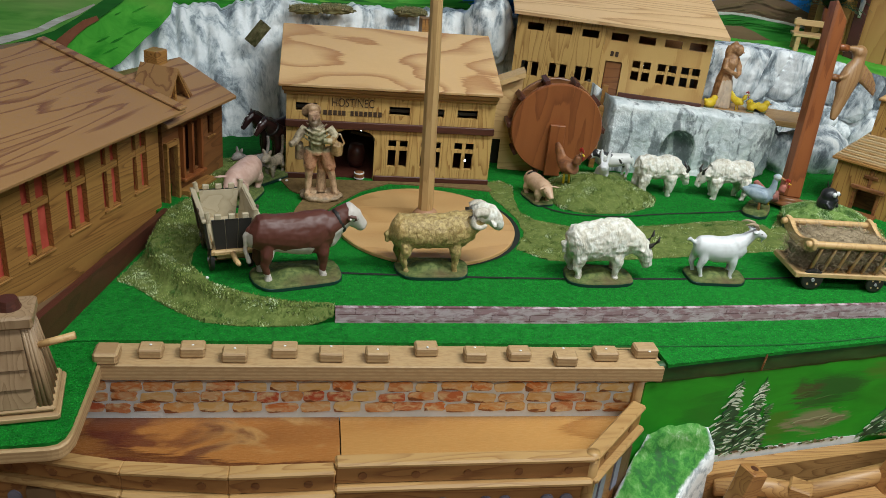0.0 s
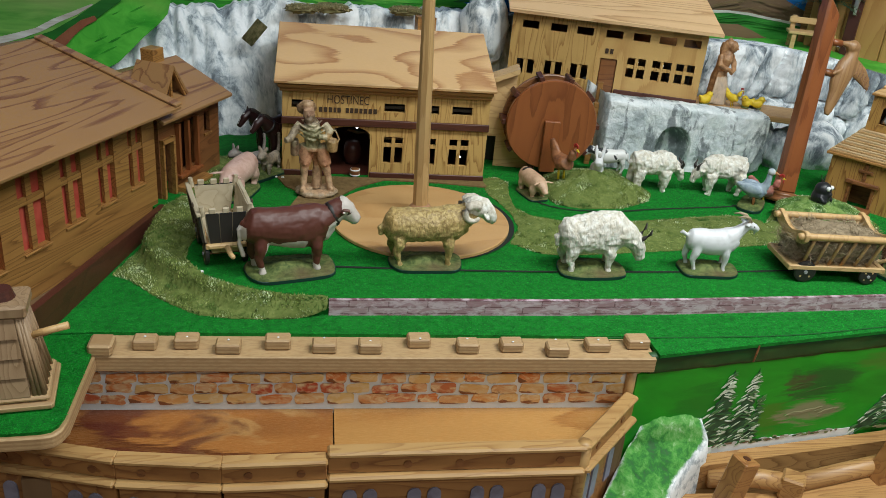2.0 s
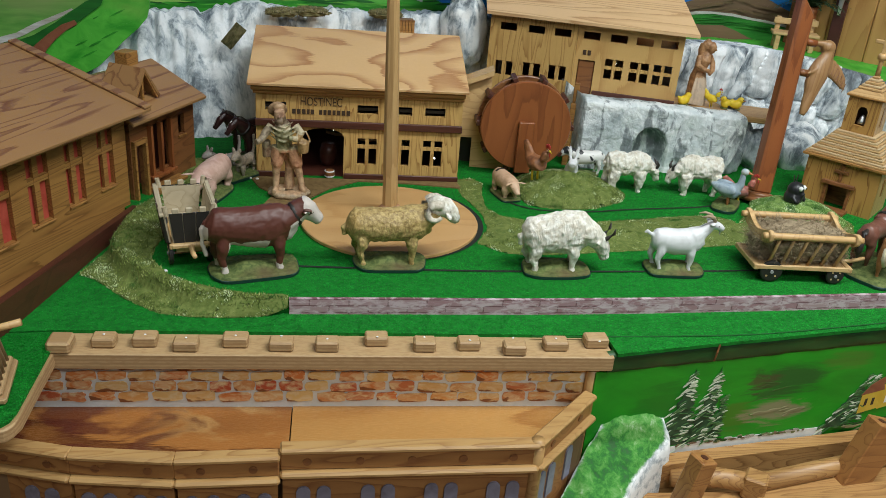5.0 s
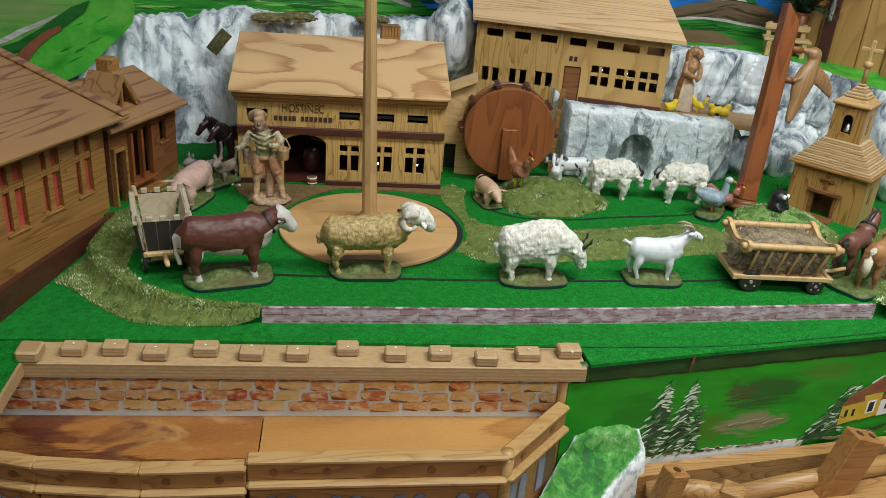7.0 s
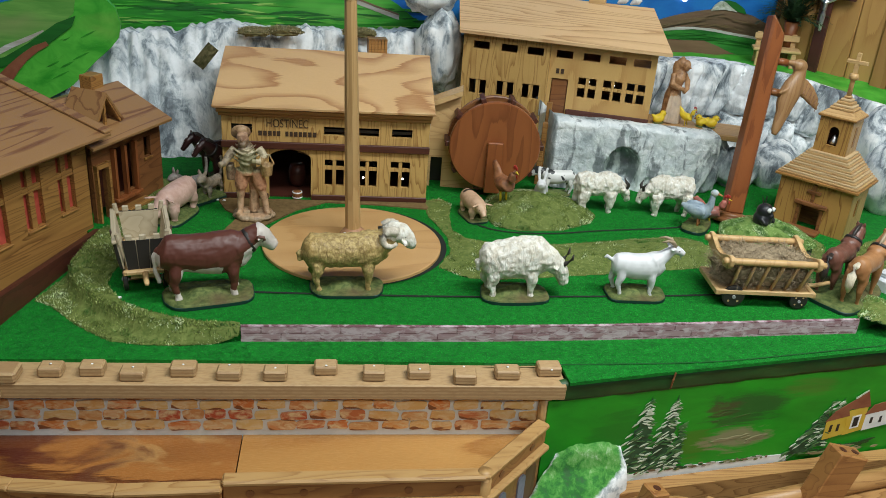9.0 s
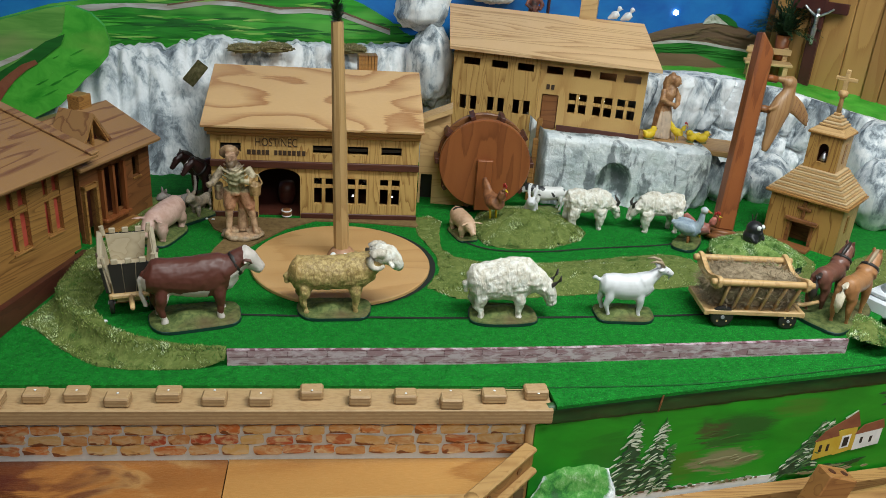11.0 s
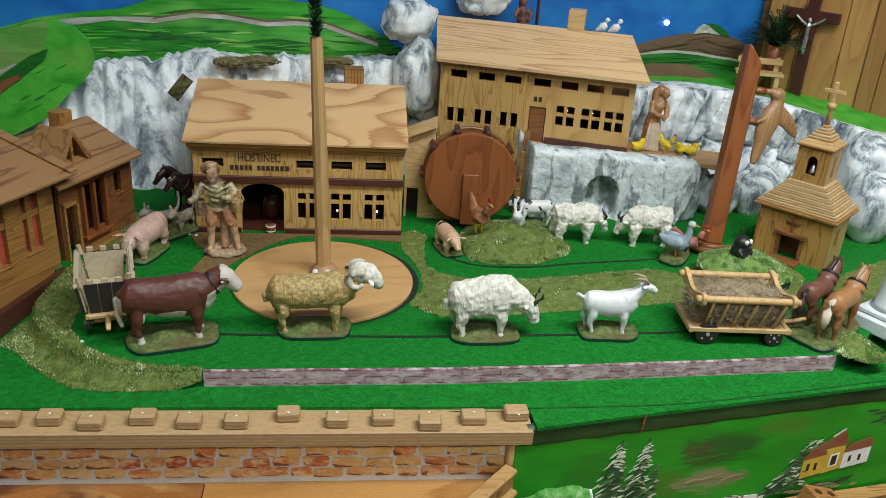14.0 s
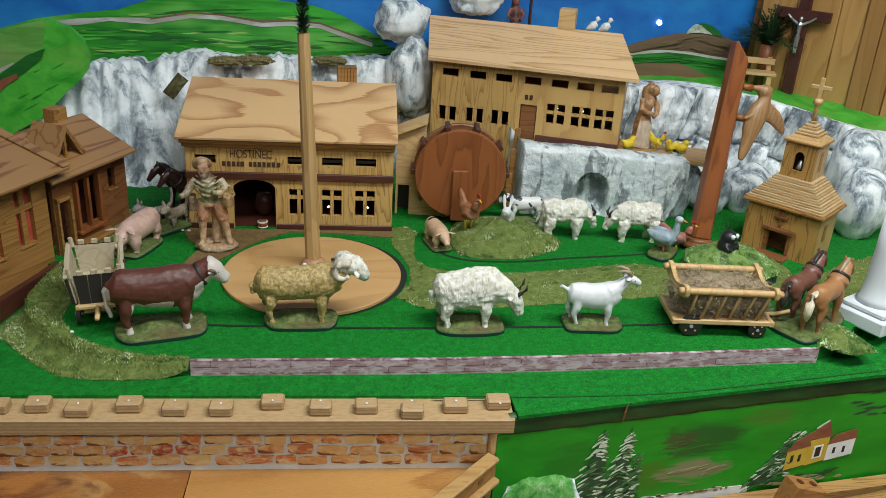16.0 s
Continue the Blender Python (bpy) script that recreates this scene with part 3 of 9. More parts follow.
def cow_coat():
    """Red-brown with a white face, belly, tail end and feet."""
    ma = mat("red_brown_and_white_hide", 0.46)
    n = Nodes(ma)
    x, y, z = n.split()
    w = n.math("MULTIPLY", n.math("SUBTRACT", n.noise(n.co, 35.0, 2.0), 0.5), 0.02)
    face = n.math("GREATER_THAN", n.math("ADD", x, w), 0.0735)
    feet = n.math("LESS_THAN", n.math("ADD", z, w), 0.02)
    belly = n.math("MULTIPLY", n.math("LESS_THAN", n.math("ADD", z, w), 0.0585), n.math("LESS_THAN", n.math("ABSOLUTE", n.math("ADD", x, 0.010)), n.math("ADD", n.math("MULTIPLY", n.noise(n.co, 60.0, 1.0), 0.012), 0.024)))
    chest = n.math("MULTIPLY", n.math("LESS_THAN", n.math("ADD", z, n.math("MULTIPLY", x, -0.6)), 0.048), n.math("GREATER_THAN", n.math("ADD", x, w), 0.0495))
    tail = n.math("MULTIPLY", n.math("LESS_THAN", x, -0.0665), n.math("LESS_THAN", z, 0.082))
    f = n.math("MAXIMUM", chest, n.math("MAXIMUM", n.math("MAXIMUM", face, feet), n.math("MAXIMUM", belly, tail)))
    fine = n.noise(n.co, 90.0, 3.0)
    col = n.mix(f, (0.105, 0.031, 0.02), (0.66, 0.60, 0.54))
    n.colour(n.mix(n.math("MULTIPLY", fine, 0.3), col, (0.075, 0.024, 0.016)))
    n.bump(fine, 0.25, 0.001)
    return ma


C_COW = cow_coat()

# ---- the room ----
ROOM = mat("room_plaster", 0.85, 0, (0.22, 0.21, 0.205))
FLOORM = wood("room_floor_boards", (0.34, 0.20, 0.10), (0.22, 0.12, 0.055), (1, 6, 6), 4.0, 5.0)


def slab(name, x0, x1, y0, y1, z0, z1, material, label, category):
    bm = nbm()
    box(bm, x0, x1, y0, y1, z0, z1)
    return solo(name, bm, material, Matrix(), label, category, "", "structure")


slab("floor", -2.4, 3.0, -2.8, 1.5, -1.0, -0.95, FLOORM, "brown boarded room floor", "floor")
slab("ceiling", -2.4, 3.0, -2.8, 1.5, 1.58, 1.63, ROOM, "plain white room ceiling", "ceiling")
slab("wall_west", -2.45, -2.4, -2.8, 1.5, -1.0, 1.6, ROOM, "plain pale plaster wall", "wall")
slab("wall_east", 3.0, 3.05, -2.8, 1.5, -1.0, 1.6, ROOM, "plain pale plaster wall", "wall")
slab("wall_south", -2.4, 3.0, -2.85, -2.8, -1.0, 1.6, ROOM, "plain pale plaster wall", "wall")
slab("wall_north", -2.4, 3.0, 1.5, 1.55, -1.0, 1.6, ROOM, "plain pale plaster wall", "wall")

base_boards = wood("stage_base_wood", (0.20, 0.12, 0.06), (0.13, 0.07, 0.03), (4, 4, 0.6), 4.0, 4.0, 0.4, 0.5, (50, 50, 2))
stage = thing("stage_table", Matrix(), "plain dark wooden table under the village stage", "table", "", "structure")
for x0, x1, y0, y1, top in ((-0.5, 1.3, -0.09, 0.82, -0.035), (-0.34, 0.36, -0.235, -0.092, -0.126), (0.46, 1.2, -0.38, -0.15, -0.272)):
    bm = nbm()
    box(bm, x0, x1, y0, y1, -0.95, top)
    part("cabinet", bm, base_boards, stage)

# ---- the turf: a raised bed, a lower rim in front ----
STRIP = [(0.0, -0.083), (0.15, -0.093), (0.3, -0.104), (0.46, -0.111), (0.62, -0.115), (0.852, -0.119)]
MOSS_EDGE = [(-0.03, -0.083), (-0.075, -0.076), (-0.115, -0.062), (-0.155, -0.032), (-0.195, 0.012), (-0.222, 0.05), (-0.235, 0.1), (-0.222, 0.2)]
LOW = -0.022


def sheet(name, outline, z, material, label, thick=0.012, cell=0.02, wob=0.0008):
    """A level turf sheet cut to an outline, with a skirt, triangulated to a grid inside."""
    bm = nbm()
    top = [bm.verts.new((x, y, z)) for x, y in outline]
    f = bm.faces.new(top)
    bmesh.ops.triangulate(bm, faces=[f])
    bm.faces.ensure_lookup_table()
    res = bmesh.ops.extrude_face_region(bm, geom=list(bm.faces))
    for v in res["geom"]:
        if isinstance(v, bmesh.types.BMVert):
            v.co.z = z - thick
    return solo(name, bm, material, Matrix(), label, "turf", "", "structure")


bed = STRIP + [(0.9, -0.10), (0.95, -0.06), (1.02, 0.0), (1.3, 0.1), (1.45, 0.3), (1.3, 0.62), (0.6, 0.62), (-0.3, 0.62), (-0.52, 0.3), (-0.28, 0.26)] + MOSS_EDGE[::-1]
sheet("raised_turf", bed, 0.0, TURF, "bright green artificial turf on the raised village bed", 0.03)
B0, B1 = Vector((-0.272, -0.153)), Vector((0.394, -0.212))
bx = (B1 - B0).normalized()
by = Vector((-bx.y, bx.x))
rim = [tuple(B0 + bx * u + by * 0.046) for u in (-0.004, 0.2, 0.4, 0.669)] + [(0.398, -0.2105), (0.54, -0.1965), (0.7, -0.182), (0.95, -0.159), (1.25, -0.131),
       (1.4, 0.1), (1.0, 0.1), (-0.24, 0.26), (-0.37, -0.108)]
sheet("lower_turf", rim, LOW, TURF, "bright green artificial turf round the raised bed", 0.005)
side = [(-0.269, -0.112), (-0.2715, -0.16), (-0.2765, -0.22), (-0.2805, -0.268), (-0.284, -0.282), (-0.290, -0.2895), (-0.30, -0.292), (-0.52, -0.292), (-0.52, -0.112)]
sheet("side_turf", side, LOW + 0.0005, TURF, "green artificial turf on the corner board", 0.004)
bm = nbm()
prism(bm, [(x + 0.0035, y - (0.004 if y < -0.25 else 0.0)) for x, y in side], LOW - 0.02, LOW - 0.0036, "z", None, 0.002)
solo("side_board", bm, W_EDGE, Matrix(), "plywood corner board with a rounded front corner", "board", "", "structure")

# pink paper strip on the step between the two
bm = nbm()
for (a, b), (c, d) in zip(STRIP, STRIP[1:]):
    va = [bm.verts.new(p) for p in ((a, b - 0.004, LOW), (c, d - 0.004, LOW), (c, d - 0.004, 0.0005), (a, b - 0.004, 0.0005))]
    vb = [bm.verts.new(p) for p in ((a, b + 0.001, LOW), (c, d + 0.001, LOW), (c, d + 0.001, 0.0005), (a, b + 0.001, 0.0005))]
    bm.faces.new(va)
    bm.faces.new((va[3], va[2], vb[2], vb[3]))
    bm.faces.new(vb[::-1])
bmesh.ops.remove_doubles(bm, verts=bm.verts, dist=1e-5)
solo("brick_paper_strip", bm, P_STRIP, Matrix(), "pink and grey brick-pattern paper strip on the step", "trim", "", "structure")


def pile(name, test, z, count, area, size, material, label, tall=1.0, seed=1, comb=(0.0, 0.0)):
    """Short fibres standing on a sheet: one triangle each, scattered where test() allows."""
    rng = np.random.default_rng(seed)
    x0, x1, y0, y1 = area
    p = rng.uniform((x0, y0), (x1, y1), (count, 2))
    p = p[test(p[:, 0], p[:, 1])]
    n = len(p)
    ang, lean = rng.uniform(0, 6.283, n), rng.uniform(-1, 1, (n, 2)) * size * 0.7 + np.array(comb) * size
    h = size * tall * rng.uniform(0.6, 1.3, n)
    zz = z(p[:, 0], p[:, 1]) if callable(z) else np.full(n, z)
    dx, dy = np.cos(ang) * size * 0.28, np.sin(ang) * size * 0.28
    v = np.empty((n, 3, 3))
    v[:, 0] = np.c_[p[:, 0] - dx, p[:, 1] - dy, zz - 0.0005]
    v[:, 1] = np.c_[p[:, 0] + dx, p[:, 1] + dy, zz - 0.0005]
    v[:, 2] = np.c_[p[:, 0] + lean[:, 0], p[:, 1] + lean[:, 1], zz + h]
    me = bpy.data.meshes.new(name)
    me.from_pydata(v.reshape(-1, 3).tolist(), [], np.arange(3 * n).reshape(-1, 3).tolist())
    me.materials.append(material)
    return tagged(new(name, me), label, "turf fibres", "", "stuff")


def inside(poly):
    """A test for points in a polygon; takes numbers or arrays."""
    pts = list(poly)

    def test(x, y):
        x, y = np.asarray(x, float), np.asarray(y, float)
        hit = np.zeros(x.shape, bool)
        for (ax, ay), (bx, by) in zip(pts, pts[1:] + pts[:1]):
            if ay == by:
                continue
            hit ^= ((ay > y) != (by > y)) & (x < (bx - ax) * (y - ay) / (by - ay) + ax)
        return hit
    return test


# ---- slots in which the figures travel ----
def slot(name, pts, width, label):
    bm = nbm()
    c = [Vector((x, y, 0)) for x, y in pts]
    fine = []
    for i in range(len(c) - 1):
        p0, p1, p2, p3 = c[max(i - 1, 0)], c[i], c[i + 1], c[min(i + 2, len(c) - 1)]
        for k in range(6):
            t = k / 6
            fine.append(0.5 * (2 * p1 + (p2 - p0) * t + (2 * p0 - 5 * p1 + 4 * p2 - p3) * t * t + (3 * p1 - p0 - 3 * p2 + p3) * t ** 3))
    fine.append(c[-1])
    rows = []
    for i, p in enumerate(fine):
        d = (fine[min(i + 1, len(fine) - 1)] - fine[max(i - 1, 0)]).normalized()
        s = Vector((-d.y, d.x, 0)) * width * 0.5
        rows.append([bm.verts.new((q.x, q.y, 0.0012)) for q in (p - s, p + s)])
    for a, b in zip(rows, rows[1:]):
        bm.faces.new((a[0], a[1], b[1], b[0]))
    return solo(name, bm, SLOT, Matrix(), label, "slot", "", "structure")


slot("guide_slot", [(-0.105, 0.3), (-0.125, 0.2), (-0.128, 0.11), (-0.11, 0.055), (-0.057, 0.015), (0.023, 0.002), (0.25, -0.022), (0.48, -0.035), (0.65, -0.04), (0.8, -0.034),
                    (0.87, -0.005), (0.9, 0.05), (0.91, 0.12)], 0.0046, "black winding guide slot in the green turf")
slot("guide_slot", [(0.42, 0.362), (0.385, 0.335), (0.368, 0.29), (0.366, 0.245), (0.380, 0.212), (0.414, 0.190), (0.46, 0.182), (0.508, 0.181), (0.565, 0.188), (0.64, 0.193), (0.705, 0.197), (0.75, 0.21), (0.782, 0.235), (0.79, 0.29), (0.80, 0.33)],
     0.0042, "black winding guide slot round the mound")

groove = slot("turf_groove", [(0.30, -0.163), (0.374, -0.169), (0.491, -0.1765), (0.613, -0.1795), (0.761, -0.1680), (0.912, -0.154), (1.05, -0.141)], 0.0022, "dark groove between two strips of turf")
groove.location.z = LOW
groove.data.materials[0] = mat("shaded_turf_groove", 0.9, 0, (0.002, 0.085, 0.010))

# ---- moss verges, mound and hill ----


def rim_distance(outline, x, y):
    """Distance of each point to the outline, as an array."""
    pts = np.array(outline, float)
    q = np.c_[x, y]
    best = np.full(len(q), 9.0)
    for a, b in zip(pts, np.roll(pts, -1, 0)):
        ab = b - a
        t = np.clip(((q - a) @ ab) / max(ab @ ab, 1e-12), 0, 1)
        best = np.minimum(best, np.linalg.norm(q - a - t[:, None] * ab, axis=1))
    return best


bed_in = inside(bed)


def slope(x, y):
    """The ground under the verge: level on the bed, falling to the lower turf outside it."""
    out = 1.0 - bed_in(x, y)
    t = np.clip(rim_distance(bed, x, y) / 0.010, 0, 1) * out
    return LOW * t * t * (3 - 2 * t)


def heap(name, outline, height, material, label, cell=0.012, rough=0.004, base=0.0, power=0.7, category="moss"):
    """A low uneven mound over an outline, highest where it is farthest from the rim."""
    test = inside(outline)
    xs, ys = [q[0] for q in outline], [q[1] for q in outline]
    x0, y0 = min(xs), min(ys)
    nx, ny = int((max(xs) - x0) / cell) + 2, int((max(ys) - y0) / cell) + 2
    under = base if callable(base) else (lambda x, y: np.full(len(x), base))
    keys = [(i, j) for i in range(-1, nx + 1) for j in range(-1, ny + 1)]
    gx, gy = np.array([x0 + i * cell for i, j in keys]), np.array([y0 + j * cell for i, j in keys])
    dist = rim_distance(outline, gx, gy)
    inner = {k: d for k, d, h in zip(keys, dist, test(gx, gy)) if h}
    far = max(inner.values())
    zb = dict(zip(keys, under(gx, gy)))
    bm = nbm()
    made = {}
    pts = [Vector(q) for q in outline]
    def v(i, j):
        if (i, j) not in made:
            x, y = x0 + i * cell, y0 + j * cell
            if (i, j) in inner:
                z = height * (inner[i, j] / far) ** power + rough * noise.noise((x * 60, y * 60, 3.0)) + 0.0016
                z = zb[i, j] + max(z, 0.001)
            else:
                q, best = Vector((x, y)), None
                for a, b in zip(pts, pts[1:] + pts[:1]):
                    ab = b - a
                    t = max(0.0, min(1.0, (q - a).dot(ab) / max(ab.length_squared, 1e-9)))
                    c = a + ab * t
                    if best is None or (q - c).length < best[0]:
                        best = ((q - c).length, c)
                x, y = best[1]
                z = float(under(np.array([x]), np.array([y]))[0]) + 0.0006
            made[i, j] = bm.verts.new((x + cell * 0.25 * noise.noise((x * 90, y * 90, 0)), y + cell * 0.25 * noise.noise((x * 90, y * 90, 9)), z))
        return made[i, j]
    for i in range(-1, nx):
        for j in range(-1, ny):
            if sum((i + a, j + b) in inner for a in (0, 1) for b in (0, 1)) >= 2:
                bm.faces.new((v(i, j), v(i + 1, j), v(i + 1, j + 1), v(i, j + 1)))
    ob = solo(name, bm, material, Matrix(), label, category, "", "structure", True)
    def z_at(x, y):
        return under(x, y) + height * np.minimum(rim_distance(outline, x, y) / far, 1.0) ** power
    return ob, test, z_at, (x0, max(xs), y0, max(ys))


def mossy(name, outline, height, material, label, count, fibre, size=0.0035, **kw):
    ob, test, z_at, area = heap(name, outline, height, material, label, **kw)
    pile(name + "_fibres", test, z_at, count, area, size, fibre, label + ", loose fibres", 0.8, len(outline))
    return ob


VERGE = [(0.0, -0.088), (-0.03, -0.092), (-0.076, -0.092), (-0.117, -0.088), (-0.16, -0.076), (-0.19, -0.05), (-0.212, -0.028), (-0.235, 0.002), (-0.25, 0.02), (-0.272, 0.035), (-0.262, 0.06), (-0.244, 0.11), (-0.216, 0.215), (-0.195, 0.25), (-0.165, 0.25),
         (-0.158, 0.19), (-0.16, 0.13), (-0.176, 0.07), (-0.178, 0.035), (-0.152, -0.014), (-0.11, -0.046), (-0.06, -0.068), (-0.002, -0.079)]
mossy("moss_verge", VERGE, 0.006, MOSS, "olive moss mat sloping from the bed to the lower turf", 46000, F_MOSS, 0.0042, cell=0.006, base=slope)
mossy("moss_verge", [(-0.2, 0.26), (-0.16, 0.26), (-0.11, 0.36), (-0.02, 0.40), (-0.03, 0.45), (-0.2, 0.42)], 0.006, MOSS, "olive moss mat by the farmhouse and the inn", 6000, F_MOSS, 0.0032)
MOSS_BAND = [(0.296, 0.262), (0.306, 0.215), (0.314, 0.17), (0.309, 0.12), (0.280, 0.066), (0.313, 0.032), (0.354, 0.022), (0.459, 0.028), (0.55, 0.034), (0.676, 0.045), (0.75, 0.05), (0.745, 0.10), (0.735, 0.145), (0.691, 0.163), (0.596, 0.152), (0.495, 0.140), (0.401, 0.139), (0.343, 0.168), (0.326, 0.205), (0.334, 0.26), (0.347, 0.31), (0.330, 0.335), (0.300, 0.322)]
mossy("moss_verge", MOSS_BAND, 0.004, MOSS, "olive moss mat between the disc and the mound", 42000, F_MOSS, 0.0032)
mossy("moss_verge", [(0.70, 0.085), (0.73, 0.04), (0.9, 0.03), (0.95, 0.12), (0.93, 0.24), (0.86, 0.25), (0.80, 0.2), (0.76, 0.15)], 0.005, MOSS, "olive moss mat round the flock hill", 9000, F_MOSS, 0.0032)
mossy("moss_verge", [(0.852, -0.118), (0.89, -0.145), (0.93, -0.14), (0.925, -0.08), (0.9, -0.055), (0.87, -0.08)], 0.016, MOSS, "olive moss clump at the end of the paper strip", 5000, F_FLOCK, 0.0035)
mossy("moss_verge", [(0.96, 0.02), (1.05, -0.02), (1.2, 0.05), (1.2, 0.2), (1.06, 0.14), (0.98, 0.1)], 0.006, MOSS, "olive moss mat before the chapel", 6000, F_MOSS, 0.0035)
MOUND = [(0.392, 0.285), (0.394, 0.245), (0.402, 0.210), (0.442, 0.192), (0.512, 0.192), (0.572, 0.222), (0.590, 0.250), (0.580, 0.300), (0.562, 0.335), (0.53, 0.360), (0.47, 0.365), (0.42, 0.345)]
mossy("mound", MOUND, 0.033, MOSS, "low olive moss mound ringed by the slot", 24000, F_MOSS, 0.0035, category="mound")
HILL = [(0.763, 0.130), (0.772, 0.085), (0.80, 0.062), (0.86, 0.056), (0.895, 0.073), (0.90, 0.125), (0.872, 0.172), (0.82, 0.176), (0.780, 0.163)]
hill = thing("flock_hill", Matrix(), "pale green flocked hill on a dark teal block", "hill")
bm = nbm()
prism(bm, HILL, 0.0005, 0.022, "z", None, 0.002)
part("block", bm, TEAL, hill, "dark teal painted block")
ob, test, z_at, area = heap("crown", [((x - 0.83) * 1.06 + 0.83, (y - 0.115) * 1.06 + 0.115) for x, y in HILL], 0.027, FLOCK, "", 0.006, 0.005, 0.020, 0.6)
ob.parent = hill
ob["kind"] = "stuff"
for key in ("category", "label"):
    if key in ob:
        del ob[key]
fl = pile("flock", test, z_at, 26000, area, 0.0034, F_FLOCK, "", 0.9, 5)
fl.parent = hill
del fl["category"]

# sand path between the inn door and the turf
bm = nbm()
path = [(-0.055, 0.118), (-0.046, 0.155), (-0.03, 0.215), (-0.012, 0.262), (-0.035, 0.29), (-0.05, 0.34), (0.3, 0.312), (0.33, 0.325), (0.30, 0.285), (0.22, 0.305), (0.13, 0.318), (0.08, 0.285), (0.035, 0.232), (0.0, 0.185), (-0.035, 0.135)]
prism(bm, path, -0.002, 0.0022, "z")
solo("sand_path", bm, SAND, Matrix(), "brown sandy path before the inn", "path", "", "structure")

# turntable disc
disc = thing("turntable_disc", pose(0.1605, 0.149, 0.0), "round varnished plywood disc let into the turf", "disc")
bm = nbm()
lathe(bm, [(0.131, 0.0), (0.1360, 0.0015), (0.1360, 0.0055), (0.1345, 0.0065)], 72)
part("plate", bm, W_DISC, disc)
# flat black ring, shifted right, painted in for the shaded recess round the disc
bm = nbm()
lathe(bm, [(0.1310, 0.0010), (0.1400, 0.0016)], 72, pose(0.0060, 0.004, 0))
part("gap_shade_ring", bm, SLOT, disc, "flat black ring for the shade in the gap round the disc")

green = inside(bed)
no = [inside(VERGE), inside(MOUND), inside(HILL), inside(path), inside(MOSS_BAND)]


def bare(x, y):
    keep = green(x, y) & ((x - 0.166) ** 2 + (y - 0.155) ** 2 > 0.0196) & (y < 0.45)
    for t in no:
        keep &= ~t(x, y)
    return keep


pile("turf_pile", bare, 0.0, 300000, (-0.25, 0.98, -0.12, 0.42), 0.0026, F_TURF, "short green turf fibres on the raised bed", 0.42, 11, (0.7, -0.5))
low_in = inside(rim)
pile("turf_pile", lambda x, y: low_in(x, y) & ~(green(x, y) & (y > -0.1 - 0.02 * x)), LOW, 170000, (-0.36, 1.05, -0.29, 0.12), 0.0028, F_TURF, "short green turf fibres on the rim", 0.45, 12, (0.7, -0.6))
pile("turf_pile", inside(side), LOW + 0.0005, 40000, (-0.45, -0.26, -0.30, -0.11), 0.0028, F_TURF, "short green turf fibres on the corner board", 0.45, 13, (0.7, -0.6))

# ---- front of the stage ----
# painted front board below the turf on the right
FRONT_A, FRONT_B = Vector((0.385, -0.207, 0)), Vector((1.25, -0.127, 0))
fd = (FRONT_B - FRONT_A).normalized()
front_m = Matrix(((fd.x, -fd.y, 0, FRONT_A.x), (fd.y, fd.x, 0, FRONT_A.y), (0, 0, 1, 0), (0, 0, 0, 1)))
front = thing("painted_front", front_m, "green painted front board with fir trees and houses", "painted board", "", "structure")
bm = nbm()
box(bm, -0.010, 0.87, 0.0, 0.012, -0.24, LOW - 0.0297)
part("board", bm, P_FRONT, front)
bm = nbm()
rows = []
for zf, dy in ((-0.0045, 0.010), (-0.0047, 0.0), (-0.011, -0.0016), (-0.018, -0.001), (-0.025, -0.0018), (-0.0297, -0.0006), (-0.0297, 0.010)):
    rows.append([bm.verts.new((0.004 + 0.00435 * k, dy + 0.0014 * noise.noise((k * 0.11, zf * 90, 0)) + 0.0008 * noise.noise((k * 0.5, zf * 300, 2)), LOW + zf + 0.0012 * noise.noise((k * 0.2, 5, zf * 60)))) for k in range(200)])
for a, b in zip(rows, rows[1:]):
    for k in range(199):
        bm.faces.new((a[k], a[k + 1], b[k + 1], b[k]))
part("edge_roll", bm, P_EDGE, front, "dark green rough painted edge", True)


def dab(pts, material, name, y=-0.0015, label=""):
    bm = nbm()
    y *= 0.22
    prism(bm, pts, y, y + 0.0006, "y")
    return part(name, bm, material, front, label)


def daub(cx, cz, rx, rz, seed, n=18):
    rng = random.Random(seed)
    return [(cx + rx * math.cos(6.283 * k / n) * rng.uniform(0.75, 1.1), cz + rz * math.sin(6.283 * k / n) * rng.uniform(0.75, 1.1)) for k in range(n)]


rngp = random.Random(12)


def strokes(cx, cz, rx, rz, count, material, name, y):
    """Loose brush strokes over a patch, tapering at both ends."""
    for k in range(count):
        a, r = rngp.uniform(0, 6.283), rngp.uniform(0, 1) ** 0.7
        x, z = cx + rx * r * math.cos(a), cz + rz * r * math.sin(a)
        n, h, t = rngp.uniform(0.005, 0.018), rngp.uniform(0.0008, 0.0026), rngp.uniform(-0.1, 0.28)
        pts = [(-n, 0), (-n * 0.5, -h * 0.8), (n * 0.4, -h), (n, h * 0.1), (n * 0.5, h * 0.9), (-n * 0.4, h)]
        dab([(x + p, z + q + p * t) for p, q in pts], material, name, y - 0.00006 * k)


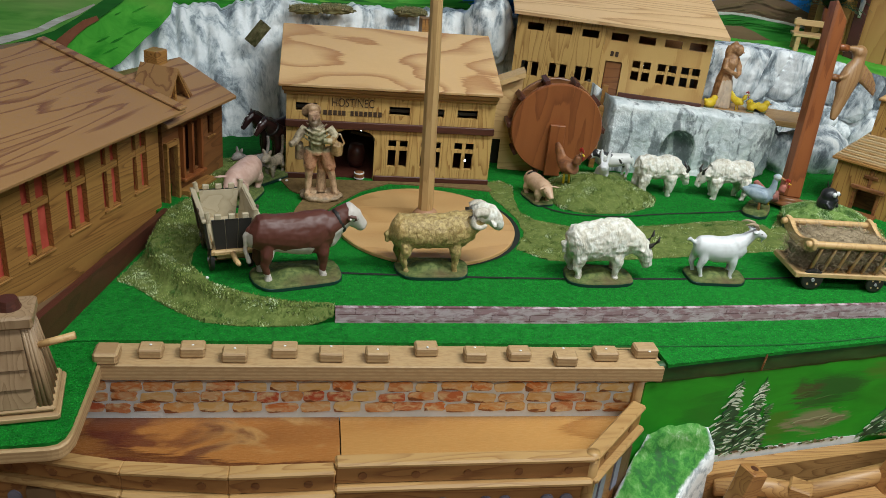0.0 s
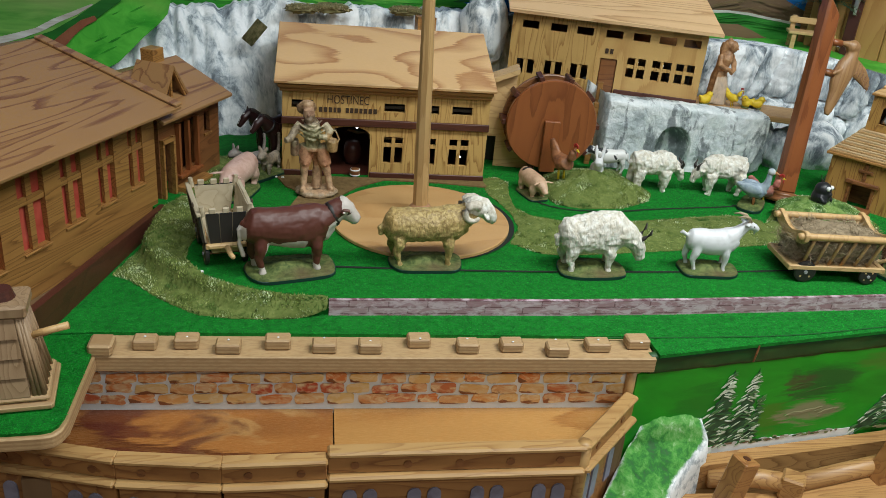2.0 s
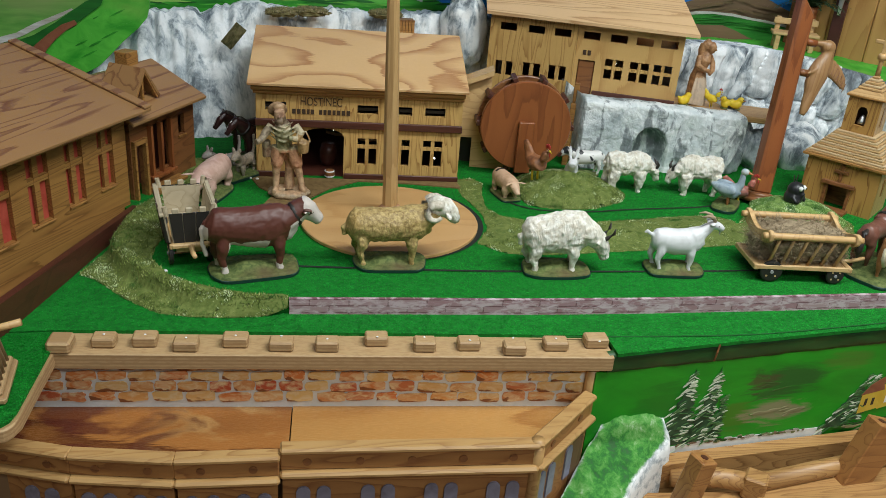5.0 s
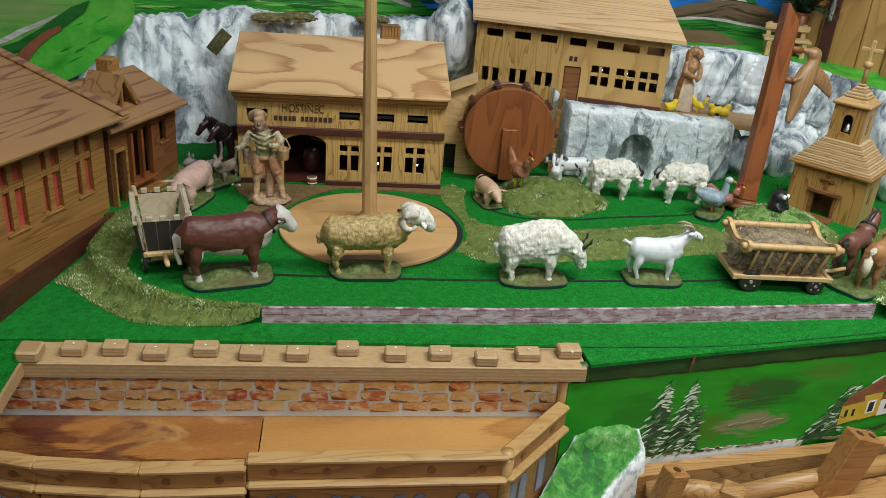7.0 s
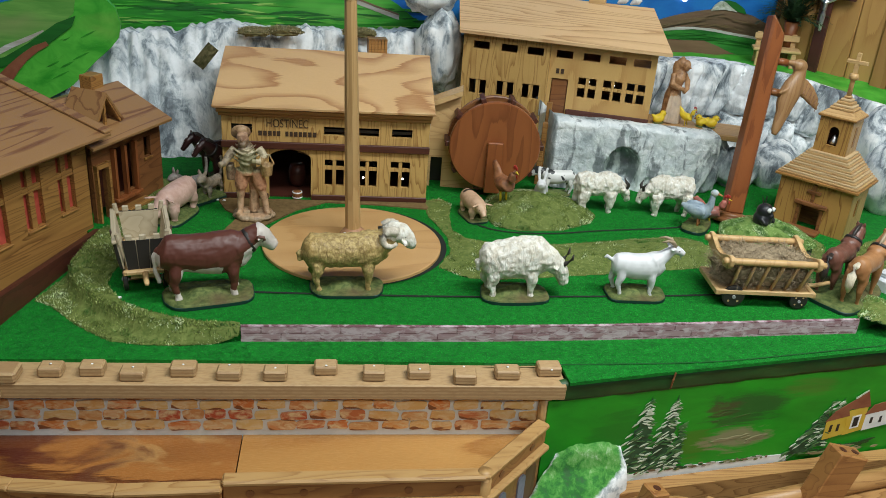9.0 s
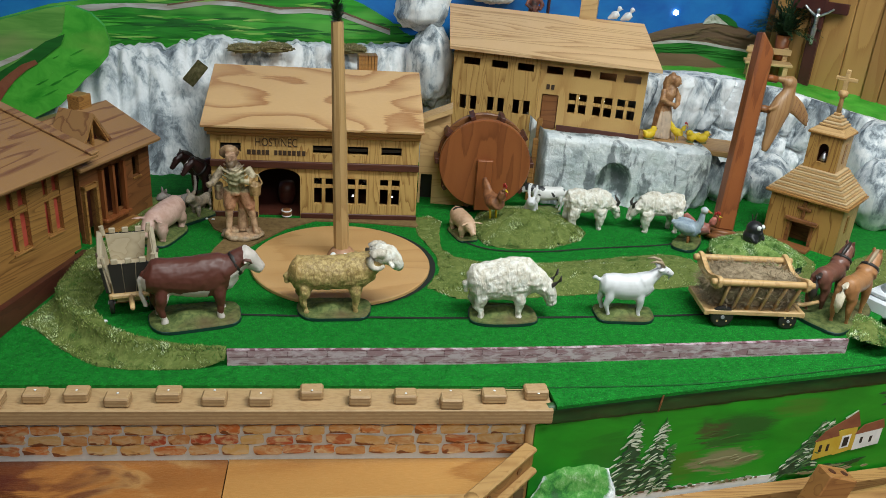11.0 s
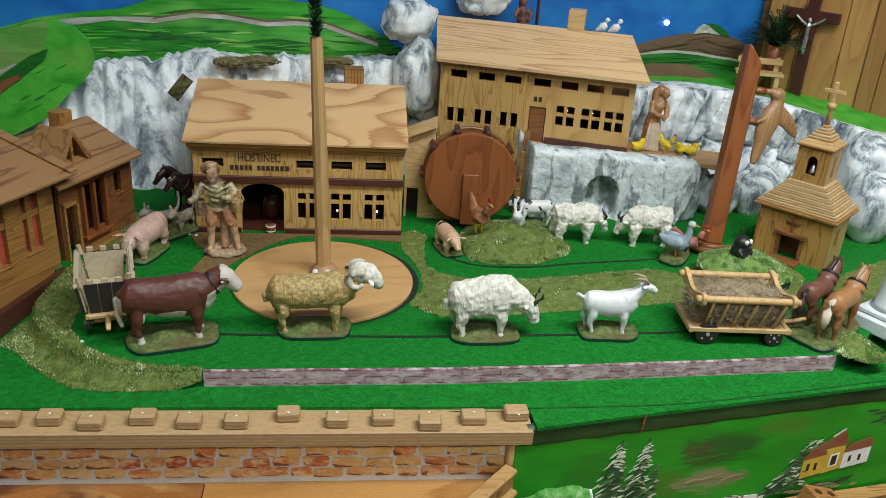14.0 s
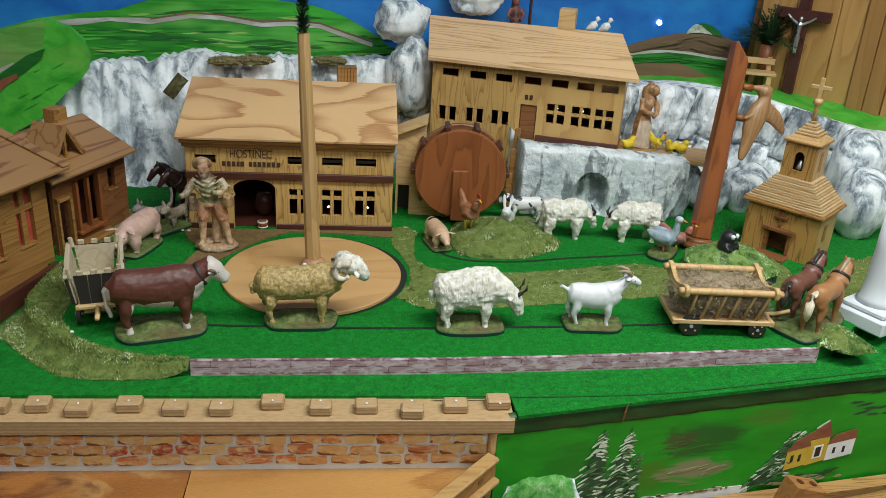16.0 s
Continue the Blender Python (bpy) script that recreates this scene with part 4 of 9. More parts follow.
strokes(0.275, -0.108, 0.05, 0.022, 5, P_SHADE, "olive_stroke", -0.0012)
strokes(0.275, -0.152, 0.05, 0.014, 7, P_TAN, "tan_stroke", -0.0030)
dab([(0.090, -0.194), (0.105, -0.186), (0.15, -0.184), (0.22, -0.184), (0.30, -0.185), (0.372, -0.187), (0.376, -0.200), (0.25, -0.200), (0.15, -0.199)], P_WHITE, "stony_path", -0.0044)
for k in range(60):
    u = rngp.uniform(0.13, 0.345)
    dab(daub(u, -0.1835 - 0.003 * (u - 0.13) / 0.215 + rngp.uniform(-0.003, 0.003), rngp.uniform(0.002, 0.008), rngp.uniform(0.001, 0.0025), 40 + k, 7), (P_EDGE, P_TAN, P_ROAD, P_BROWN)[k % 4], "stone_stroke", -0.0058 - 0.00004 * k)


def fir(u, z0, h, w, seed, lean=0.0, snow=1.0):
    """A brushed fir: a dark body, dropping boughs, and short pale strokes on them."""
    rng = random.Random(seed)
    body = [(u - w * 0.5, z0)]
    for k in range(7):
        t = (k + 0.6) / 7.5
        body += [(u - w * (1 - t) * 0.62 + lean * t, z0 + h * t - h * 0.04), (u - w * (1 - t) * 0.34 + lean * t, z0 + h * t)]
    body.append((u + lean, z0 + h))
    for k in range(6, -1, -1):
        t = (k + 0.4) / 7.5
        body += [(u + w * (1 - t) * 0.34 + lean * t, z0 + h * t), (u + w * (1 - t) * 0.62 + lean * t, z0 + h * t - h * 0.04)]
    body.append((u + w * 0.5, z0))
    dab(body, P_FIR, "fir_body", -0.0062)
    n = int(h * 760)
    for k in range(n):
        t = rng.uniform(0.0, 0.97)
        s = rng.choice((-1, 1))
        r = rng.uniform(0.03, 0.80 if s < 0 else 0.5) * w * (1.06 - t)
        x, z = u + s * r + lean * t, z0 + h * t - r * (0.6 if s < 0 else 0.2)
        n2, hh = rng.uniform(0.003, 0.0075), rng.uniform(0.0008, 0.0019)
        dz = 0.62 if s < 0 else rng.uniform(-0.5, 0.35)
        pts = [(-n2, -hh * 0.3), (0, -hh), (n2, -hh * 0.2), (n2 * 0.4, hh), (-n2 * 0.7, hh * 0.7)]
        dab([(x + a, z + b + a * dz) for a, b in pts], P_SNOW if rng.random() < 0.55 * snow else P_SPRUCE, "bough_stroke", -0.0078 - 0.00003 * k)


P_SPRUCE = paint("painted_spruce_green", (0.02, 0.10, 0.03), (0.09, 0.20, 0.06), (1, 1, 1), 60.0)
fir(0.124, -0.182, 0.122, 0.056, 1, 0.012)
fir(0.163, -0.181, 0.119, 0.046, 2, 0.012)
fir(0.187, -0.178, 0.07, 0.024, 5, 0.004, 0.3)
fir(0.388, -0.189, 0.088, 0.048, 3, 0.046, 0.7)
fir(0.418, -0.180, 0.080, 0.034, 4, 0.030, 0.6)
# painted cottages
cm = [(0.426, -0.170, 0.034, 0.032, P_YELLOW), (0.460, -0.166, 0.032, 0.042, P_YELLOW), (0.492, -0.162, 0.045, 0.028, P_WHITE)]
for k, (u, z, w, h, col) in enumerate(cm):
    dab([(u, z), (u + w, z + 0.006), (u + w, z + h + 0.006), (u, z + h)], col, "cottage_wall", -0.0095 - 0.0003 * k)
    if k == 1:
        dab([(u - 0.026, z + h + 0.002), (u + w + 0.004, z + h + 0.004), (u + w * 0.75, z + h + 0.032), (u + 0.006, z + h + 0.020)], P_TILE, "cottage_roof", -0.0110)
        dab([(u + 0.006, z + h + 0.020), (u + w * 0.75, z + h + 0.032), (u + w * 0.72, z + h + 0.034), (u + 0.004, z + h + 0.0225)], P_SNOW, "roof_ridge", -0.0113)
        dab([(u + 0.009, z + 0.010), (u + 0.024, z + 0.012), (u + 0.024, z + 0.034), (u + 0.009, z + 0.032)], P_WHITE, "window_surround", -0.0112)
        dab([(u + 0.012, z + 0.013), (u + 0.021, z + 0.0145), (u + 0.021, z + 0.031), (u + 0.012, z + 0.0295)], BLACKWOOD, "cottage_window", -0.0115)
        continue
    dab([(u - 0.003, z + h), (u + w + 0.003, z + h + 0.006), (u + w - 0.003, z + h + 0.022), (u + 0.010, z + h + 0.016)], P_TILE, "cottage_roof", -0.0108)
    for i in range(2):
        a = u + w * (0.22 + 0.36 * i)
        dab([(a, z + h * 0.40), (a + 0.0045, z + h * 0.42), (a + 0.0045, z + h * 0.80), (a, z + h * 0.78)], BLACKWOOD, "cottage_window", -0.0108)
strokes(0.47, -0.184, 0.06, 0.008, 16, P_EDGE, "hedge_stroke", -0.0118)
strokes(0.47, -0.192, 0.06, 0.008, 12, P_TAN, "field_stroke", -0.0130)
strokes(0.55, -0.08, 0.06, 0.03, 10, P_FIR, "wood_stroke", -0.0008)

bm = nbm()
tube(bm, [(0.157 + 0.003, -0.004, LOW - 0.002), (0.157, -0.006, LOW - 0.012), (0.157 - 0.001, -0.005, LOW - 0.026)], [0.0012, 0.0014, 0.001], 6)
part("twig", bm, W_DARK, front, "short brown twig")

# battlement with its brick wall
BA, BB = Vector((-0.272, -0.153, 0)), Vector((0.394, -0.212, 0))
bd = (BB - BA).normalized()
blen = (BB - BA).length
batt_m = Matrix(((bd.x, -bd.y, 0, BA.x), (bd.y, bd.x, 0, BA.y), (0, 0, 1, 0), (0, 0, 0, 1)))
batt = thing("battlement", batt_m, "pale plywood battlement over a painted brick wall", "battlement")
bm = nbm()
box(bm, 0, blen, 0.0, 0.052, -0.047, -0.0265, None, 0.0012)
part("coping", bm, W_EDGE, batt, "layered plywood coping")
spans = [(0.0, 0.022), (0.040, 0.071), (0.086, 0.118), (0.133, 0.166), (0.189, 0.223), (0.243, 0.276), (0.298, 0.330), (0.358, 0.390), (0.416, 0.447), (0.471, 0.503), (0.526, 0.558), (0.579, 0.614), (0.634, 0.668)]
for k, (a, b) in enumerate(spans):
    bm = nbm()
    y0 = 0.006 if k % 3 == 0 else 0.012
    if k:
        box(bm, a + 0.002, b - 0.002, y0, y0 + 0.020, -0.0265, -0.0125 - 0.001 * (k % 2), pose(0, 0, 0, 0, 0, 0.6 * ((k * 7) % 5 - 2)), 0.0022)
    else:
        box(bm, -0.004, b + 0.001, -0.002, 0.026, -0.0265, -0.0110, None, 0.003)
    me = part("merlon", bm, W_EDGE, batt)
    bm = nbm()
    ball(bm, ((a + b) / 2, y0 + 0.010, -0.0126), (0.0016, 0.0016, 0.0007), seg=8)
    part("nail", bm, P_WHITE, me, "pale filled nail hole")
bm = nbm()
box(bm, -0.04, blen - 0.012, 0.017, 0.045, -0.118, -0.047)
brick_wall = part("brick_wall", bm, P_WHITE, batt, "white painted wall")
bm = nbm()
tube(bm, [(blen - 0.02, 0.014, -0.118), (blen - 0.02, 0.014, -0.047)], [0.009, 0.009], 12)
part("corner_post", bm, W_PALEZ, batt, "", True)

# deck below it, with two stretches of parapet
deck = thing("deck", Matrix(), "varnished plywood deck with a low pierced parapet", "deck")
bm = nbm()
prism(bm, [(-0.38, -0.10), (0.0025, -0.14), (-0.008, -0.258), (-0.15, -0.262), (-0.38, -0.205)], -0.124, -0.112, "z")
part("board", bm, W_DECK_L, deck, "dark stained deck board")
bm = nbm()
prism(bm, [(0.0038, -0.14), (0.385, -0.185), (0.368, -0.2), (0.272, -0.278), (-0.0067, -0.264)], -0.124, -0.1115, "z")
part("board", bm, W_DECK, deck)


def parapet(pts, z0, z1, thick, name="parapet"):
    """A low wall along plan points with mouldings and a row of round holes, shown as dark discs."""
    for k, ((ax, ay), (bx, by)) in enumerate(zip(pts, pts[1:])):
        a, b = Vector((ax, ay, 0)), Vector((bx, by, 0))
        d = (b - a).normalized()
        m = Matrix(((d.x, -d.y, 0, a.x), (d.y, d.x, 0, a.y), (0, 0, 1, 0), (0, 0, 0, 1)))
        n = (b - a).length
        bm = nbm()
        box(bm, 0, n, 0, thick, z0, z1, m, 0.001)
        wall = part(name, bm, W_TIMBER, deck)
        bm = nbm()
        box(bm, -0.001, n + 0.001, -0.004, thick + 0.002, z1 + 0.0002, z1 + 0.008, m, 0.0025)
        part("rail", bm, W_RAIL, wall)
        bm = nbm()
        box(bm, -0.001, n + 0.001, -0.008, thick - 0.001, z0 - 0.009, z0 - 0.0002, m, 0.003)
        part("moulding", bm, W_RAIL, wall)
        bm = nbm()
        box(bm, 0.002, n - 0.002, 0.003, thick + 0.004, z0 - 0.16, z0 - 0.009, m)
        part("lower_wall", bm, W_TIMBER, wall)
        if n > 0.08:
            c = max(2, round(n / 0.055))
            for i in range(c):
                u = n * (i + 0.5) / c
                # no hole is cut: a dark brown disc stands in for its shade
                bm = nbm()
                tube(bm, [m @ Vector((u, -0.0012, (z0 + z1) / 2)), m @ Vector((u, 0.003, (z0 + z1) / 2))], [0.0048, 0.0048], 14)
                part("hole", bm, W_DARK, wall, "dark disc for the shade in a drilled hole")
            for i in range(max(2, c - 1)):
                u = n * (i + 0.5) / max(2, c - 1)
                for s in (-0.0115, 0.0115):
                    bm = nbm()
                    arch = [(u + s - 0.008, z0 - 0.075), (u + s + 0.008, z0 - 0.075), (u + s + 0.008, z0 - 0.034)] + [(u + s + 0.008 * math.cos(radians(g)), z0 - 0.034 + 0.008 * math.sin(radians(g))) for g in range(20, 180, 20)] + [(u + s - 0.008, z0 - 0.034)]
                    prism(bm, arch, 0.0008, 0.006, "y", m)
                    part("arched_window", bm, LILAC, wall, "arched pale lilac pane")


LILAC = paint("lilac_pane", (0.30, 0.30, 0.40), (0.16, 0.15, 0.20), (1, 1, 1), 30.0)
parapet([(-0.38, -0.215), (-0.24, -0.262), (-0.13, -0.282), (-0.018, -0.288)], -0.112, -0.092, 0.013)
for cx, cy, z0, z1 in ((0.276, -0.2965, -0.118, -0.0778),):
    bm = nbm()
    lathe(bm, [(0.0085, z0 - 0.15), (0.0085, z0), (0.0085, z1)], 14, pose(cx, cy, 0))
    part("corner_block", bm, W_RAIL, deck, "", True)
parapet([(-0.0165, -0.283), (0.276, -0.303), (0.375, -0.214)], -0.108, -0.086, 0.013)

# green and white rock below the corner, and the woodwork beside it


def boulder(name, c, r, material, label, seed, rot=(0, 0, 0), amp=0.18, cat="rock", freq=2.2, group=""):
    bm = nbm()
    bmesh.ops.create_icosphere(bm, subdivisions=4, radius=1.0)
    for v in bm.verts:
        q = v.co * freq + Vector((seed * 3.7, seed, 0))
        v.co *= 1 + amp * noise.noise(q) + amp * 0.5 * noise.noise(q * 2.3) + 0.03 * noise.noise(q * 7)
    bmesh.ops.transform(bm, matrix=Matrix.Diagonal((*r, 1)), verts=bm.verts)
    return solo(name, bm, material, pose(*c, *rot), label, cat, group, "", True)


P_GROCK = mat("green_white_rock_paint", 0.85, 0, (0.5, 0.5, 0.5), 0.2)
n = Nodes(P_GROCK)
uv = n.t.nodes.new("ShaderNodeAttribute")
uv.attribute_name = "across"
edge = n.math("MULTIPLY", n.math("SUBTRACT", n.math("MINIMUM", n.math("ADD", uv.outputs["Fac"], 0.02), n.math("SUBTRACT", 0.99, uv.outputs["Fac"])), 0.0), 0.22)
edge = n.math("ADD", edge, n.math("MULTIPLY", n.math("SUBTRACT", n.noise(n.co, 60.0, 4.0, 0.65, 0.8), 0.5), 0.035))
f1 = n.noise(n.moved((1.0, 0.8, 1)), 75.0, 5.0, 0.7, 0.3)
f3 = n.noise(n.co, 18.0, 3.0)
grn = n.ramp(n.math("ADD", n.math("MULTIPLY", f1, 0.7), n.math("MULTIPLY", f3, 0.3)), [(0.38, (0.04, 0.12, 0.04)), (0.44, (0.03, 0.16, 0.03)), (0.52, (0.07, 0.26, 0.045)), (0.60, (0.14, 0.33, 0.09)), (0.72, (0.42, 0.54, 0.36))])
f2 = n.noise(n.co, 70.0, 4.0, 0.6)
wht = n.ramp(f2, [(0.36, (0.40, 0.44, 0.46)), (0.52, (0.80, 0.81, 0.80))])
n.colour(n.mix(n.ramp(edge, [(0.0, (1, 1, 1)), (0.012, (0, 0, 0))]), grn, wht))
n.bump(f1, 0.6, 0.003)
SLOPE_R = [(0.487, -0.210, -0.140), (0.493, -0.216, -0.156), (0.455, -0.240, -0.170), (0.422, -0.266, -0.184), (0.404, -0.286, -0.193), (0.39, -0.33, -0.21)]
SLOPE_L = [(0.395, -0.209, -0.134), (0.374, -0.220, -0.158), (0.347, -0.25, -0.176), (0.324, -0.274, -0.191), (0.312, -0.29, -0.197), (0.29, -0.335, -0.212)]
# a plaster slope from the front board down beside the deck: white sides, green brushed top
bm = nbm()
rows = []
LEFT = [Vector(q) for q in SLOPE_L]
RIGHT = [Vector(q) for q in SLOPE_R]


def along_line(pts, t):
    f = t * (len(pts) - 1)
    k = min(int(f), len(pts) - 2)
    return pts[k].lerp(pts[k + 1], f - k)


for j in range(49):
    t = j / 48
    a, b = along_line(LEFT, t), along_line(RIGHT, t)
    row = []
    for i in range(37):
        s = -0.25 + 1.5 * i / 36
        p = a.lerp(b, min(1, max(0, s)))
        over = max(0.0, -s, s - 1.0)
        p.z += 0.005 * math.sin(3.1416 * min(1, max(0, s))) - over * 0.5
        p.x += (-0.014 if s < 0 else 0.010) * (over * 4) ** 0.5
        p += Vector((0, -0.004, 0.007)) * noise.noise((p.x * 45, p.y * 45, 2)) + Vector((0, 0, 0.003)) * noise.noise((p.x * 160, p.y * 160, 5))
        row.append(bm.verts.new(p))
    rows.append(row)
rows.insert(0, [bm.verts.new((v.co.x, v.co.y + 0.016, v.co.z + 0.010)) for v in rows[0]])
for a, b in zip(rows, rows[1:]):
    for i in range(36):
        bm.faces.new((a[i], a[i + 1], b[i + 1], b[i]))
slope_values = [-0.25 + 1.5 * (k % 37) / 36 for k in range(len(rows) * 37)]
for row_ in (rows,):
    order = [v for r in row_ for v in r]
bm.verts.index_update()
across = [0.0] * len(bm.verts)
for k, v in enumerate(order):
    across[v.index] = slope_values[k]
solo("rock_slope", bm, P_GROCK, Matrix(), "green brushed plaster slope with white edges below the deck", "rock", "", "", True)
at = bpy.data.objects["rock_slope"].data.attributes.new("across", "FLOAT", "POINT")
at.data.foreach_set("value", across)
bench = thing("timber_stand", Matrix(), "pale timber boards with a square peg below the painted front", "stand")
bm = nbm()
prism(bm, [(0.43, -0.232), (0.598, -0.248), (0.598, -0.42), (0.43, -0.42)], -0.27, -0.226, "z", None, 0.002)
part("board", bm, W_STAND, bench)
bm = nbm()
prism(bm, [(0.602, -0.262), (0.75, -0.240), (1.2, -0.18), (1.2, -0.42), (0.602, -0.42)], -0.27, -0.213, "z", None, 0.002)
part("board", bm, W_STAND, bench)
bm = nbm()
prism(bm, [(0.06, -0.193), (0.12, -0.1935), (0.33, -0.197), (0.62, -0.203), (0.80, -0.207), (0.80, -0.268), (0.06, -0.268)], -0.026, -0.004, "y", front_m, 0.002)
part("beam", bm, W_STAND, bench)
for pts in ([(0.50, -0.2245, -0.214), (0.566, -0.236, -0.210), (0.6045, -0.256, -0.206)], [(0.6065, -0.257, -0.206), (0.767, -0.234, -0.204), (1.1, -0.19, -0.200)]):
    bm = nbm()
    tube(bm, pts, [0.0125, 0.0135, 0.0135], 16)
    part("round_rail", bm, W_STAND, bench, "", True)
bm = nbm()
box(bm, -0.0145, 0.0145, -0.0150, 0.0150, -0.02, 0.0145, pose(0.606, -0.258, -0.2055, 0, 0, 52), 0.003)
part("corner_block", bm, W_STAND, bench)
bm = nbm()
box(bm, -0.013, 0.013, -0.013, 0.013, -0.11, 0.07, pose(0.478, -0.30, -0.19, 0, 14, 14), 0.002)
peg = part("square_peg", bm, W_TIMBER, bench)
# dark disc on the peg's end, coloured for the shade inside a bore
bm = nbm()
m = pose(0.478, -0.30, -0.19, 0, 14, 14)
tube(bm, [m @ Vector((0, 0, 0.0695)), m @ Vector((0, 0, 0.0708))], [0.005, 0.005], 12)
part("bore", bm, W_FOOT, peg, "dark disc for the shade in a bored hole")
bm = nbm()
m = pose(0.762, -0.252, -0.20, 0, 18, 4)
box(bm, -0.024, 0.024, -0.014, 0.014, -0.07, 0.080, m, 0.0015)
blk = part("upright_block", bm, W_TIMBER, bench)
for x in (-0.011, 0.011):
    # bores are uncut, their shade coloured onto small dark discs
    bm = nbm()
    tube(bm, [m @ Vector((x, 0, 0.0795)), m @ Vector((x, 0, 0.0808))], [0.0052, 0.0052], 12)
    part("bore", bm, W_FOOT, blk, "dark disc for the shade in a bored hole")

# ---- moulded skins ----
FLEECE_TEX = bpy.data.textures.new("fleece", "CLOUDS")
FLEECE_TEX.noise_scale, FLEECE_TEX.noise_depth = 0.011, 2
CARVE_TEX = bpy.data.textures.new("carving", "CLOUDS")
CARVE_TEX.noise_scale, CARVE_TEX.noise_depth = 0.014, 2


def fuse(ob, voxel=0.002, smooth=3, relief=0.0, tex=None):
    """Melts the overlapping bodies of a mesh into one moulded skin."""
    r = ob.modifiers.new("fuse", "REMESH")
    r.mode, r.voxel_size, r.use_smooth_shade = "VOXEL", voxel, True
    if smooth:
        s = ob.modifiers.new("soften", "SMOOTH")
        s.factor, s.iterations = 0.5, smooth
    if relief:
        d = ob.modifiers.new("relief", "DISPLACE")
        d.texture, d.strength, d.mid_level, d.texture_coords = tex or FLEECE_TEX, relief, 0.5, "LOCAL"
    return ob


# ---- backdrop: painted boards, cliffs, panelled wall ----


def flat(name, pts, y, material, parent, label="", thick=0.004, m=None):
    bm = nbm()
    prism(bm, pts, y, y + thick, "y", m)
    return part(name, bm, material, parent, label)


back = thing("painted_backdrop", Matrix(), "painted backdrop of fields, hills and blue sky", "backdrop", "", "structure")
Y = 0.80
flat("sky", [(-1.6, -0.1), (1.25, -0.1), (1.25, 0.75), (-1.6, 0.75)], Y, P_SKY, back)
flat("fields", [(-0.9, -0.1), (0.40, -0.1), (0.40, 0.20), (0.34, 0.228), (0.307, 0.253), (0.278, 0.269), (0.25, 0.284), (0.222, 0.294), (0.18, 0.305), (0.06, 0.318), (-0.05, 0.32), (-0.14, 0.305), (-0.2, 0.285), (-0.28, 0.275), (-0.36, 0.262), (-0.48, 0.225), (-0.9, 0.18)], Y - 0.005, P_FIELD, back)


def ribbon(pts, w, y, material, name):
    up = [(x, z + w * (0.6 + 0.6 * math.sin(i * 1.7) ** 2)) for i, (x, z) in enumerate(pts)]
    return flat(name, pts + up[::-1], y, material, back)


ROAD = [(-0.34, 0.250), (-0.28, 0.252), (-0.22, 0.262), (-0.14, 0.258), (-0.06, 0.272), (0.0, 0.270), (0.08, 0.258), (0.14, 0.262), (0.20, 0.258), (0.26, 0.238), (0.31, 0.222)]
ribbon(ROAD, 0.011, Y - 0.0065, P_ROAD, "painted_road")
ribbon([(x, z + 0.009) for x, z in ROAD[3:]], 0.004, Y - 0.0072, P_BROWN, "road_verge")
rb = random.Random(21)
for k in range(260):
    x, z = rb.uniform(-0.34, 0.36), rb.uniform(0.195, 0.325)
    if abs(z - 0.26) < 0.014 or z > 0.30 - abs(x - 0.02) * 0.12:
        continue
    n_, h_, sl = rb.uniform(0.012, 0.055), rb.uniform(0.0008, 0.0032), rb.uniform(-0.12, 0.10)
    pts = [(-n_, 0), (-n_ * 0.4, -h_), (n_ * 0.5, -h_ * 0.8), (n_, h_ * 0.2), (n_ * 0.4, h_), (-n_ * 0.5, h_ * 0.8)]
    flat("field_stroke", [(x + a, z + b + a * sl) for a, b in pts], Y - 0.0054 - 0.000006 * k, (P_DGREEN, P_HILL, P_DGREEN, P_LIME, P_FIELD)[k % 5], back, "", 0.0003)
# right hand hills
flat("hill", [(0.78, -0.1), (0.78, 0.205), (0.86, 0.228), (0.891, 0.240), (0.921, 0.250), (0.952, 0.258), (0.999, 0.267), (1.047, 0.273), (1.089, 0.268), (1.125, 0.259), (1.162, 0.243), (1.24, 0.215), (1.24, -0.1)], Y - 0.005, P_BROWN, back, "painted brown hill")
flat("meadow", [(0.80, 0.15), (0.80, 0.195), (0.87, 0.214), (0.942, 0.224), (0.982, 0.227), (1.032, 0.223), (1.083, 0.216), (1.126, 0.211), (1.24, 0.192), (1.24, 0.12), (1.0, 0.12)], Y - 0.0075, P_MEADOW, back)
ribbon([(0.80, 0.194), (0.87, 0.213), (0.898, 0.2185), (0.942, 0.2225), (0.982, 0.2255), (1.032, 0.2215), (1.083, 0.2145), (1.126, 0.2095), (1.24, 0.190)], 0.006, Y - 0.0085, P_ROAD, "painted_road")
flat("ploughed_field", [(0.80, 0.185), (0.86, 0.198), (0.905, 0.203), (0.963, 0.200), (1.012, 0.201), (1.047, 0.190), (1.084, 0.175), (1.12, 0.166), (1.19, 0.154), (1.24, 0.150), (1.24, 0.09), (0.80, 0.09)], Y - 0.010, P_FURROW, back)
flat("ruin", [(1.018, 0.268), (1.024, 0.279), (1.032, 0.2865), (1.039, 0.290), (1.050, 0.287), (1.060, 0.280), (1.081, 0.267), (1.047, 0.271)], Y - 0.0080, P_RUIN, back, "painted pale castle ruin")
flat("ruin_wood", [(1.043, 0.291), (1.060, 0.291), (1.073, 0.288), (1.087, 0.281), (1.098, 0.274), (1.106, 0.262), (1.080, 0.268), (1.062, 0.280)], Y - 0.0078, P_DGREEN, back)
